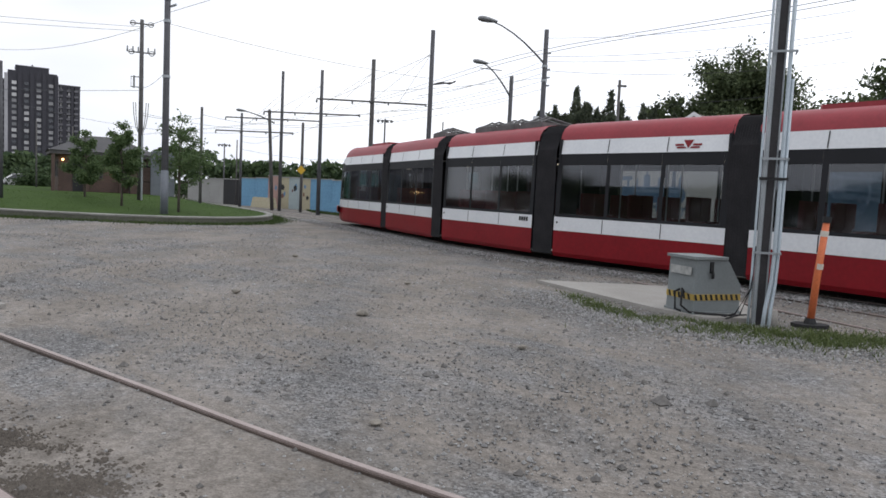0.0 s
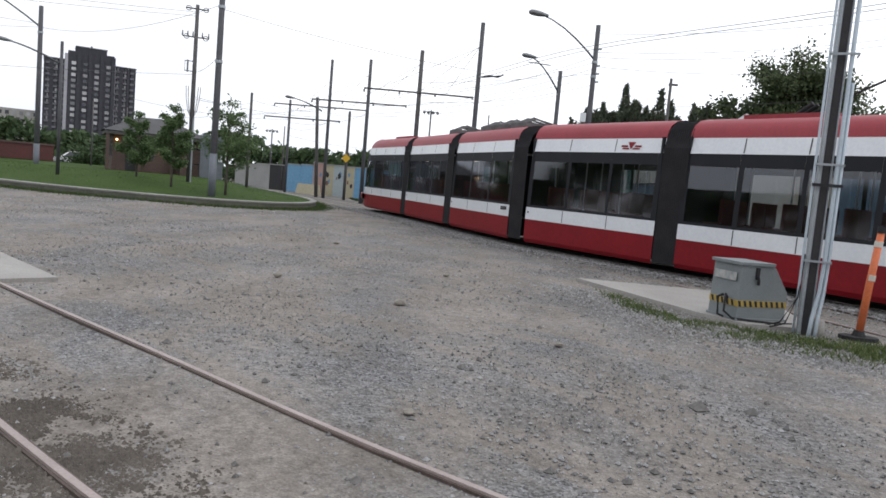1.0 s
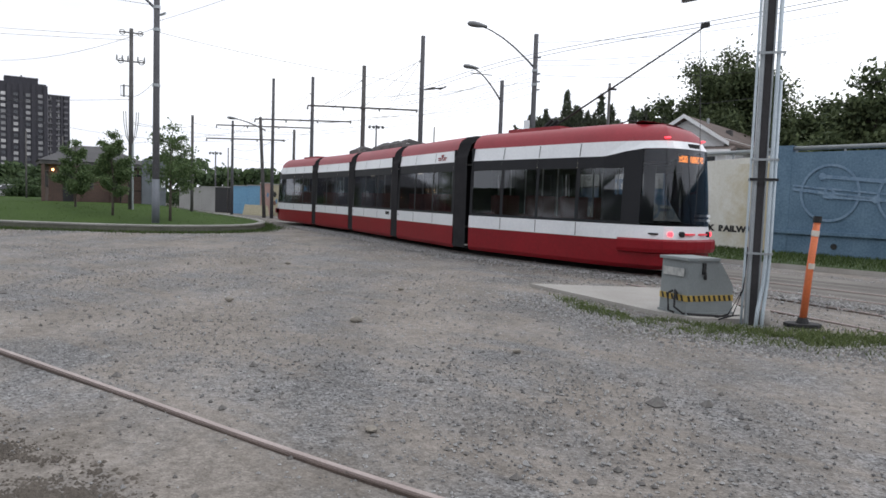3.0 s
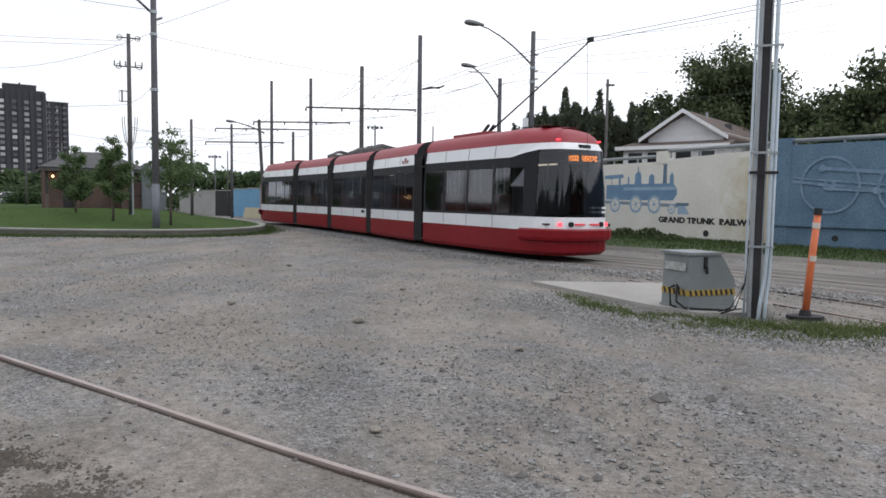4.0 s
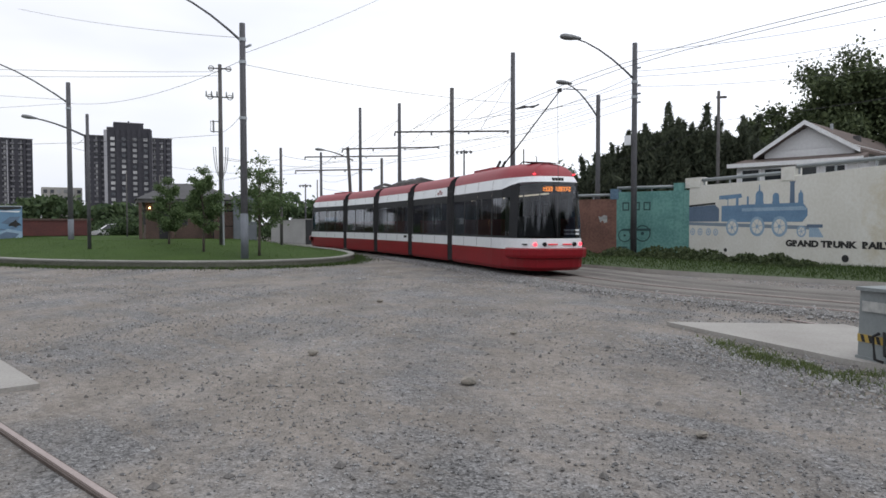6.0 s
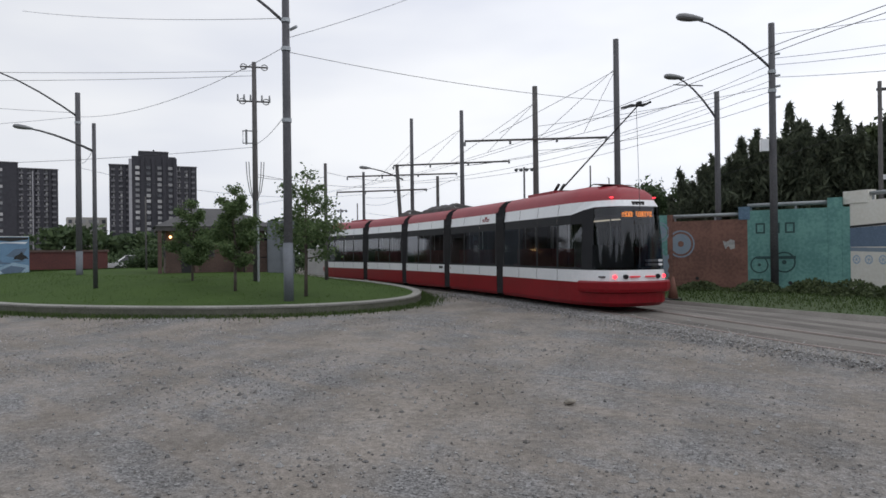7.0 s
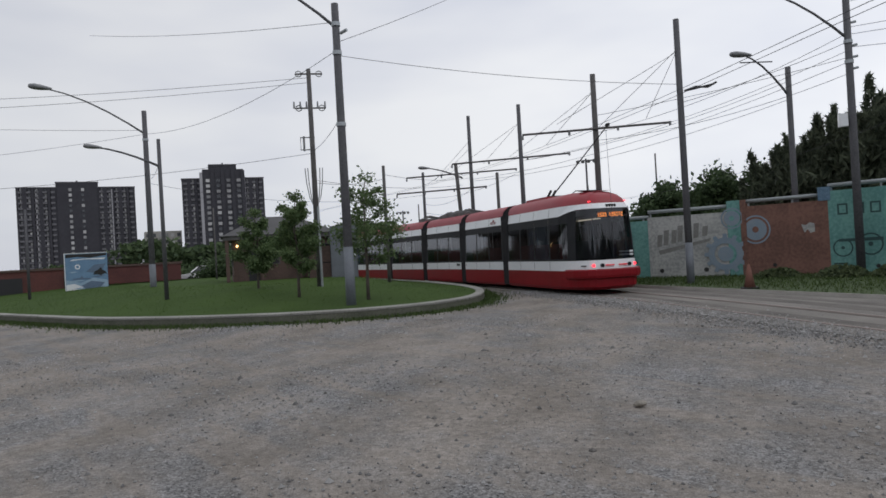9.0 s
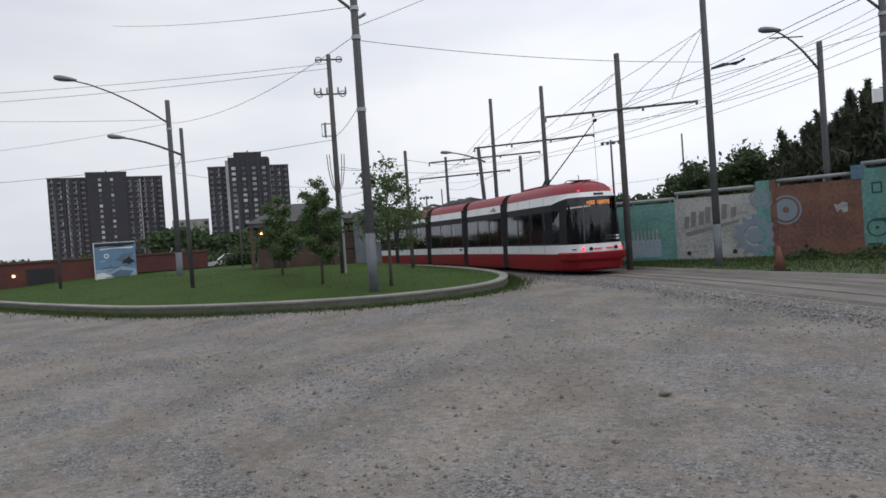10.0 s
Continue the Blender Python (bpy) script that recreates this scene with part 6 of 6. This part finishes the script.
woods("far_woods", [(-120, 150), (-60, 150), (-20, 135), (20, 130), (60, 110), (110, 80)], 8.5, 6, 20000, 0.75, 5, "far dark line of trees on the skyline")
woods("far_hedge", [(-48, 64), (-40, 67), (-30, 69), (-24, 72), (-16, 80)], 1.9, 2.5, 20000, 0.14, 6, "dark trees beyond the lawn")
woods("street_trees", [(-80, 62), (-66, 72), (-52, 80), (-40, 88)], 2.7, 3, 18000, 0.24, 8, "street trees before the tower blocks")

# trees added out of view so the tram windows reflect something dark
woods("unseen_reflected_trees", [(80, 10), (52, -14), (25, -34), (-10, -42), (-45, -34), (-75, -10), (-92, 20), (-100, 60)], 13.0, 4, 19000, 0.95, 9, "unseen trees added behind the camera to darken window reflections")

woods("street_bushes", [(-36.2, 56.5), (-33, 57), (-29.5, 57.5), (-26, 58)], 1.75, 1.3, 13000, 0.11, 12, "dark bushes beyond the lawn")

# ---- station house behind the lawn ----
sh_ = thing("station_house", "small brown brick house with a grey hipped roof", "house", pose(-24.5, 41.3, 0.72, 0, 0, 33) @ Matrix.Diagonal((0.88, 0.88, 0.96, 1)))
part("wall", Shape().box(0.5, 0.5, 0, 6.2, 5.0, 2.5), BRICK, sh_)
part("wall_base", Shape().box(0.46, 0.46, 0, 6.24, 5.04, 0.45), BRICK, sh_)
part("fascia", Shape().box(-0.05, -0.05, 2.38, 6.75, 5.55, 2.62), WOOD, sh_, "dark weathered fascia")
part("roof", Shape().quads([(-0.15, -0.15, 2.62), (6.85, -0.15, 2.62), (6.85, 5.65, 2.62), (-0.15, 5.65, 2.62), (2.3, 2.75, 3.75), (4.4, 2.75, 3.75)], [(0, 1, 5, 4), (1, 2, 5), (2, 3, 4, 5), (3, 0, 4), (3, 2, 1, 0)]), SLATE, sh_, "grey hipped roof")
for x, y in ((0.15, 0.1), (2.2, 0.1), (4.4, 0.1)):
    part("column", Shape().box(x - 0.11, y - 0.11, 0, x + 0.11, y + 0.11, 2.4, bevel=0.02), BRICK, sh_, "square brick porch column")
d_ = part("door", Shape().box(1.35, 0.44, 0, 2.0, 0.52, 2.1), DARKDOOR, sh_, "dark doorway")
for x in (2.35, 4.6):
    wn_ = part("window", Shape().box(x, 0.46, 0.95, x + 0.9, 0.53, 2.0), WOOD, sh_)
    part("pane", Shape().box(x + 0.07, 0.44, 1.02, x + 0.83, 0.47, 1.93), DARKDOOR, wn_)
for y in (1.2, 3.2):
    wn_ = part("window", Shape().box(0.46, y, 0.95, 0.53, y + 1.0, 2.0), WOOD, sh_)
    part("pane", Shape().box(0.44, y + 0.07, 1.02, 0.47, y + 0.93, 1.93), DARKDOOR, wn_)
part("porch_lamp", Shape().tube([(0.75, 0.5, 2.05), (0.75, 0.36, 2.05)], 0.07, 8), WARMLAMP, sh_, "small warm lit lamp")
part("porch_lamp", Shape().tube([(3.85, 0.5, 1.35), (3.85, 0.38, 1.35)], 0.08, 8), WARMLAMP, sh_, "small warm lit lamp")
kb = thing("equipment_cabinet", "tall grey metal cabinet beside the line pole", "cabinet", pose(-18.9, 42.2, 0.6, 0, 0, 24) @ Matrix.Diagonal((1.05, 1, 1.03, 1)))
part("body", Shape().box(0, 0, 0, 1.3, 0.8, 2.75, bevel=0.03), POLEBASE, kb)
part("cabinet_door", Shape().box(0.06, -0.03, 0.1, 0.63, 0.0, 2.6), POLEBASE, kb)
part("cabinet_door", Shape().box(0.67, -0.03, 0.1, 1.24, 0.0, 2.6), POLEBASE, kb)
part("notice", Shape().box(1.0, -0.05, 1.2, 1.25, -0.03, 1.6), WHITE, kb)

kd = thing("equipment_cabinet", "dark brown metal cabinet beside the tall grey one", "cabinet", pose(-20.4, 42.6, 0.6, 0, 0, 24))
part("body", Shape().box(0, 0, 0, 1.25, 0.8, 1.95, bevel=0.03), FRAMEBLACK, kd)
part("cabinet_door", Shape().box(0.06, -0.03, 0.1, 1.19, 0.0, 0.95), BRICK, kd)
part("cabinet_door", Shape().box(0.06, -0.03, 1.0, 1.19, 0.0, 1.85), BRICK, kd)
part("cabinet_top", Shape().box(-0.05, -0.06, 1.95, 1.3, 0.85, 2.0), SLATE, kd)

# ---- hoardings and sheds beyond the lane ----
FL = [(-25.0, 63.5), (-22.2, 61.2), (-20.4, 59.6), (-18.6, 58.3), (-16.9, 57.1), (-15.6, 56.1), (-14.4, 55.1), (-13.5, 54.4), (-12.4, 53.6), (-11.5, 52.9), (-9.6, 51.5), (-7.5, 50.2)]
for i, (mat_, top, words_) in enumerate(((SHEDGREY, 2.0, "grey"), (SHEDGREY, 2.1, "pale grey"), (DARKDOOR, 2.1, "dark"), (FENCEBLUE, 2.25, "sky-blue"), (FENCEBLUE, 2.3, "sky-blue"), (FENCEPINK, 2.5, "dusty pink"),
                                         (FENCECREAM, 2.4, "cream"), (FENCEMIST, 2.4, "pale"), (FENCECREAM, 2.35, "cream"), (FENCEBLUE, 2.35, "sky-blue"), (FENCEBLUE, 2.3, "sky-blue"))):
    (ax, ay), (bx, by) = FL[i], FL[i + 1]
    ln = math.hypot(bx - ax, by - ay)
    hd = thing("hoarding", f"{words_} painted hoarding panel beyond the lane", "fence panel", pose(ax, ay, 0, 0, 0, math.degrees(math.atan2(by - ay, bx - ax))), "painted hoardings")
    part("panel", Shape().box(0.01, 0, 0, ln - 0.01, 0.12, top), mat_, hd)
    part("coping", Shape().box(0.0, -0.04, top, ln, 0.16, top + 0.07), SHEDGREY, hd)
    if i in (5, 6, 7, 8):
        g = np.random.default_rng(i)
        for q in range(3):
            cx, cz, r = g.uniform(0.3, ln - 0.3), g.uniform(0.8, 1.8), g.uniform(0.12, 0.28)
            part("painted_shape", Shape().flat([(cx + r * g.uniform(0.5, 1.2) * math.cos(a), cz + r * g.uniform(0.6, 1.5) * math.sin(a)) for a in np.linspace(0, 6.28, 9, endpoint=False)], -0.005 - 0.002 * q), (PAINTBLUE, WALLBROWN, PAINTDARK)[q], hd)
jb = thing("jersey_barrier", "worn cream concrete barrier before the hoarding", "barrier", pose(-16.4, 55.0, 0, 0, 0, -38))
part("barrier_body", Shape().quads([(x, y, z) for x in (0, 2.6) for y, z in ((-0.3, 0), (-0.25, 0.25), (-0.1, 0.8), (0.1, 0.8), (0.25, 0.25), (0.3, 0))],
                                   [(i, i + 1, 7 + i, 6 + i) for i in range(5)] + [(0, 1, 2, 3, 4, 5), (11, 10, 9, 8, 7, 6)]), FENCECREAM, jb)

# ---- house behind the mural wall ----
ho = thing("house", "white sided house with a brown gable roof behind the wall", "house", pose(10.46, 40.0, 0, 0, 0, -38))
part("wall", Shape().box(0.3, 0, 0, 4.4, 12.4, 5.35).quads([(0.3, 0, 5.3), (4.4, 0, 5.3), (2.35, 0, 6.35), (0.3, 0.2, 5.3), (4.4, 0.2, 5.3), (2.35, 0.2, 6.35)], [(0, 1, 2), (3, 5, 4), (0, 3, 4, 1)]), SIDING, ho, "white clapboard wall")
for k in range(9):
    part("clapboard", Shape().box(0.35 + 0.21 * k, -0.02, 5.32 + 0.112 * k, 4.35 - 0.21 * k, 0.0, 5.34 + 0.112 * k), SIDING, ho)
part("roof", Shape().quads([(-0.05, -0.45, 5.1), (2.35, -0.45, 6.62), (4.75, -0.45, 5.1), (-0.05, 12.8, 5.1), (2.35, 12.8, 6.62), (4.75, 12.8, 5.1), (-0.05, -0.45, 4.94), (2.35, -0.45, 6.44), (4.75, -0.45, 4.94), (-0.05, 12.8, 4.94), (2.35, 12.8, 6.44), (4.75, 12.8, 4.94)],
                           [(0, 1, 4, 3), (1, 2, 5, 4), (6, 9, 10, 7), (7, 10, 11, 8), (0, 3, 9, 6), (2, 8, 11, 5), (0, 6, 7, 1), (1, 7, 8, 2)]), SHINGLE, ho, "brown shingle gable roof")
part("bargeboard", Shape().quads([(-0.07, -0.48, 4.92), (2.35, -0.48, 6.44), (2.35, -0.48, 6.66), (-0.07, -0.48, 5.14), (4.77, -0.48, 4.92), (4.77, -0.48, 5.14)], [(0, 1, 2, 3), (1, 4, 5, 2)]), SIDING, ho)
part("porch_roof", Shape().quads([(-0.9, -1.6, 4.6), (5.2, -1.6, 4.6), (5.0, 0, 4.95), (-0.7, 0, 4.95), (-0.9, -1.6, 4.47), (5.2, -1.6, 4.47), (5.0, 0, 4.47), (-0.7, 0, 4.47)], [(0, 1, 2, 3), (7, 6, 5, 4), (0, 4, 5, 1), (1, 5, 6, 2), (3, 7, 4, 0)]), SHINGLE, ho)
part("porch_fascia", Shape().box(-0.92, -1.64, 4.45, 5.22, -1.6, 4.65), SIDING, ho)
part("porch_wall", Shape().box(-0.6, -1.2, 0, 4.9, 0, 4.47), SIDING, ho)
for x in (-0.35, 0.75, 2.3, 3.5):
    w__ = part("window", Shape().box(x, -1.26, 3.65, x + 0.95, -1.2, 4.37), WHITE, ho)
    part("pane", Shape().box(x + 0.08, -1.29, 3.71, x + 0.87, -1.26, 4.31), CARGLASS, w__)
part("chimney", Shape().tube([(2.6, 2.6, 6.2), (2.6, 2.6, 6.74)], 0.08, 8), GALV, ho)
part("roof_vent", Shape().box(3.3, 3.6, 5.75, 3.6, 3.9, 6.15), SLATE, ho)
part("roof_vent", Shape().box(3.5, 8.6, 5.6, 3.8, 8.9, 6.0), SLATE, ho)

# ---- far left: brick sheds, mural board, car, tower blocks ----
bk = thing("brick_shed", "long low red brick shed along the far street", "shed", pose(-54.0, 42.0, -0.3, 0, 0, 40.5))
part("wall", Shape().box(0, 0, 0, 21.5, 4, 2.35), BRICKRED, bk)
part("parapet", Shape().box(-0.1, -0.08, 2.35, 21.6, 4.1, 2.5), BRICK, bk)
for x in (1.5, 5.5, 9.2, 13.5):
    part("shed_door", Shape().box(x, -0.06, 0, x + 1.7, 0.02, 1.9), DARKDOOR, bk, "dark opening")
part("wall_lamp", Shape().tube([(8.4, -0.02, 1.5), (8.4, -0.14, 1.5)], 0.09, 8), WARMLAMP, bk, "small warm lit lamp")
bd = thing("mural_board", "painted board with a blue and white sea scene", "billboard", pose(-39.6, 46.55, 0.3, 0, 0, 42))
part("board_panel", Shape().box(0, 0, 0.05, 2.5, 0.12, 2.72), PAINTBLUE, bd)
part("board_edge", Shape().box(-0.05, -0.02, 0.05, 0.0, 0.14, 2.76).box(0.0, -0.02, 2.72, 2.5, 0.14, 2.76), WHITE, bd, "pale board edge")
part("painted_shape", Shape().flat([(0.02, 0.07), (2.48, 0.07), (2.48, 0.9), (1.6, 1.1), (0.9, 0.8), (0.02, 1.0)], -0.004), PAINTPALE, bd)
part("painted_shape", Shape().flat([(1.2, 1.5), (1.7, 1.95), (2.4, 2.0), (2.2, 1.6), (1.7, 1.4)], -0.006), PAINTDEEP, bd)
part("painted_shape", Shape().flat([(0.9, 0.6), (1.5, 0.9), (2.3, 0.75), (2.0, 0.4), (1.2, 0.3)], -0.008), PAINTDEEP, bd)
part("painted_shape", Shape().ring(0.72, 1.85, 0.09, 0.16, -0.006), WHITE, bd)
part("painted_shape", Shape().flat([(0.3, 1.02), (0.5, 1.1), (0.85, 1.12), (0.95, 1.28), (1.02, 1.12), (1.4, 1.08), (1.5, 1.0)], -0.009), PAINTDEEP, bd)
part("painted_shape", Shape().flat([(0.02, 0.07), (0.8, 0.07), (1.0, 0.5), (0.5, 0.75), (0.02, 0.7)], -0.0065), WHITE, bd)
part("painted_shape", Shape().flat([(0.05, 2.45), (0.7, 2.5), (1.5, 2.42), (2.45, 2.55), (2.45, 2.68), (0.05, 2.68)], -0.004), PAINTDARK, bd)
part("painted_shape", Shape().flat([(0.3, 2.25), (1.2, 2.33), (2.3, 2.28), (2.42, 2.4), (1.3, 2.38), (0.4, 2.34)], -0.004), WHITE, bd)
# a dark leaping fish, its splash and the broken water under it
part("painted_shape", Shape().flat([(1.62, 1.28), (1.72, 1.5), (1.95, 1.62), (2.1, 1.78), (2.16, 1.6), (2.34, 1.5), (2.46, 1.3), (2.3, 1.34), (2.1, 1.22), (1.85, 1.3)], -0.011), PAINTDARK, bd)
for k, (x, z, w_) in enumerate(((1.55, 1.16, 0.8), (0.25, 0.92, 0.9), (1.3, 0.62, 0.7), (0.5, 0.42, 0.6), (1.75, 0.3, 0.6), (0.2, 1.5, 0.5))):
    part("painted_shape", Shape().flat([(x, z), (x + w_ * 0.4, z - 0.05), (x + w_, z + 0.01), (x + w_ * 0.7, z + 0.07), (x + w_ * 0.3, z + 0.04)], -0.012), PAINTPALE if k % 2 else PAINTDEEP, bd)
for x in (0.2, 2.2):
    part("board_leg", Shape().box(x, 0.03, -0.6, x + 0.1, 0.1, 0.05), WOOD, bd)


def parked_car(x, y, rz, mat_, label):
    c = thing("car", label, "car", pose(x, y, 0.35, 0, 0, rz), "parked cars")
    sh = Shape()
    sec = [(-2.1, 0.55, 0.55), (-2.0, 0.75, 0.62), (-1.2, 0.85, 0.85), (1.3, 0.9, 0.85), (2.0, 0.75, 0.8), (2.1, 0.5, 0.7)]
    sh.quads([(u, s * 0.85, z) for u, zt, _ in sec for s, z in ((-1, 0.25), (-1, zt), (1, zt), (1, 0.25))], [(i * 4 + j, i * 4 + j + 1, i * 4 + 5 + j, i * 4 + 4 + j) for i in range(5) for j in range(3)] + [(0, 3, 2, 1), (20, 21, 22, 23)])
    part("body", sh, mat_, c)
    part("cabin", Shape().quads([(-1.3, -0.8, 0.85), (1.6, -0.8, 0.88), (1.6, 0.8, 0.88), (-1.3, 0.8, 0.85), (-0.6, -0.65, 1.35), (1.0, -0.65, 1.38), (1.0, 0.65, 1.38), (-0.6, 0.65, 1.35)], [(0, 1, 5, 4), (1, 2, 6, 5), (2, 3, 7, 6), (3, 0, 4, 7)]), CARGLASS, c, "dark car windows")
    part("car_roof", Shape().box(-0.65, -0.68, 1.36, 1.05, 0.68, 1.42, bevel=0.1), mat_, c)
    for u in (-1.3, 1.3):
        for s in (-0.8, 0.8):
            w_ = part("wheel", Shape().tube([(u, s - 0.1, 0.3), (u, s + 0.1, 0.3)], 0.31, 14), BLACK, c)
            part("rim", Shape().tube([(u, s - 0.11, 0.3), (u, s + 0.11, 0.3)], 0.18, 10), GALV, w_)
    return c


parked_car(-38.5, 60.5, 40, CARWHITE, "white car parked beyond the lawn")


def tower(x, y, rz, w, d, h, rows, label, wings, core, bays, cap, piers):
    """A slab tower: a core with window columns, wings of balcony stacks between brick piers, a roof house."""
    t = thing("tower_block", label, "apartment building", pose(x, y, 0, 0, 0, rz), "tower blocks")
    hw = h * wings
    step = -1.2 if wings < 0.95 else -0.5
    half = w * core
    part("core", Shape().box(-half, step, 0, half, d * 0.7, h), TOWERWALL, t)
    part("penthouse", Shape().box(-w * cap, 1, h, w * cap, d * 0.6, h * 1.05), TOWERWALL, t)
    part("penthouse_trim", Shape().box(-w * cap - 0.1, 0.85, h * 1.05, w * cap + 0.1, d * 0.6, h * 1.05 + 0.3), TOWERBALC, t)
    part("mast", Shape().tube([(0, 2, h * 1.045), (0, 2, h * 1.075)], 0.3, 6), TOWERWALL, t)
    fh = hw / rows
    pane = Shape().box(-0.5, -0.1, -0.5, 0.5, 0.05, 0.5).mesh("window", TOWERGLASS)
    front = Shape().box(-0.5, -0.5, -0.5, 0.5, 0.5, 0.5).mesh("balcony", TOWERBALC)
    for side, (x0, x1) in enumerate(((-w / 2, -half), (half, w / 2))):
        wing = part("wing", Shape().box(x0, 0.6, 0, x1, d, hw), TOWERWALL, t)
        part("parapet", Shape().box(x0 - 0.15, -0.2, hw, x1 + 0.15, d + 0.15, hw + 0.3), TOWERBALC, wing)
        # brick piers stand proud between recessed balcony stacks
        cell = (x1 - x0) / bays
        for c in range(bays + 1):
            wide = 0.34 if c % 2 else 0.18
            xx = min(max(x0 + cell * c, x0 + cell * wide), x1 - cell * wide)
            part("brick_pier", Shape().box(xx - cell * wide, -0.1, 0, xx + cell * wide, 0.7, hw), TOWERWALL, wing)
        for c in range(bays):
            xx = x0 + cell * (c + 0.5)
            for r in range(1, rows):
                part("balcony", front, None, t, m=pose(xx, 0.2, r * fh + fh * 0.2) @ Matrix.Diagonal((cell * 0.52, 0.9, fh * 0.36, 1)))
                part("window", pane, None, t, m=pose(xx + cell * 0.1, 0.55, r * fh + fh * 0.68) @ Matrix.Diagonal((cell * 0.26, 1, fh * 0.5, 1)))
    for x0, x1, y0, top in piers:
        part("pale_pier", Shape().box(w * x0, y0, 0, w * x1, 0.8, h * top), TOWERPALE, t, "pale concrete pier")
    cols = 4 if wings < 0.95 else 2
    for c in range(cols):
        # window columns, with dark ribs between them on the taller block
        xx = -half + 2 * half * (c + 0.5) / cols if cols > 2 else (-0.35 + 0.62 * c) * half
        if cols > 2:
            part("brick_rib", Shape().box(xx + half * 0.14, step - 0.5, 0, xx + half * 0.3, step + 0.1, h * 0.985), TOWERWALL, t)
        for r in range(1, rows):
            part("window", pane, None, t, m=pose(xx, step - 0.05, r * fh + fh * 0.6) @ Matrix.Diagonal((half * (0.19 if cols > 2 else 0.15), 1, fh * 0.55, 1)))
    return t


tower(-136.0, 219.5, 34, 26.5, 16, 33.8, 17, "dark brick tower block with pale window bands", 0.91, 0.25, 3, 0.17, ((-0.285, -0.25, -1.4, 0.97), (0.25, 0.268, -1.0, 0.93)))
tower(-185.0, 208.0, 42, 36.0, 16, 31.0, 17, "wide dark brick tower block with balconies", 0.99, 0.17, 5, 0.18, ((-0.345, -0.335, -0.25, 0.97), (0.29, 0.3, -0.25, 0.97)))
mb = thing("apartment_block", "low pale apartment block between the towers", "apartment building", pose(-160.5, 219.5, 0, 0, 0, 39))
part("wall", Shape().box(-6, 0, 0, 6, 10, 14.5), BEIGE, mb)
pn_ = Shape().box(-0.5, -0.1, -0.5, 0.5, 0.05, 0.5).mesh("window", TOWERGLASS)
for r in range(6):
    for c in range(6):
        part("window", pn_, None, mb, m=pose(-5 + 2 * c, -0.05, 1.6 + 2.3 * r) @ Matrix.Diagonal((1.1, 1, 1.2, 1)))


def motions():
    """The tram drives off along its track; its sections turn on each other at the joints."""
    rows = {tram: []}
    for t, s in S_ROWS:
        root, ends, secs, bell = tram_poses(s)
        back = root.inverted()
        rows[tram].append((t, root))
        for ob, m in zip([rear_end, front_end] + sections + joints, ends + secs + bell):
            rows.setdefault(ob, []).append((t, back @ m))
    for ob, r in rows.items():
        walk(ob, r)


motions()
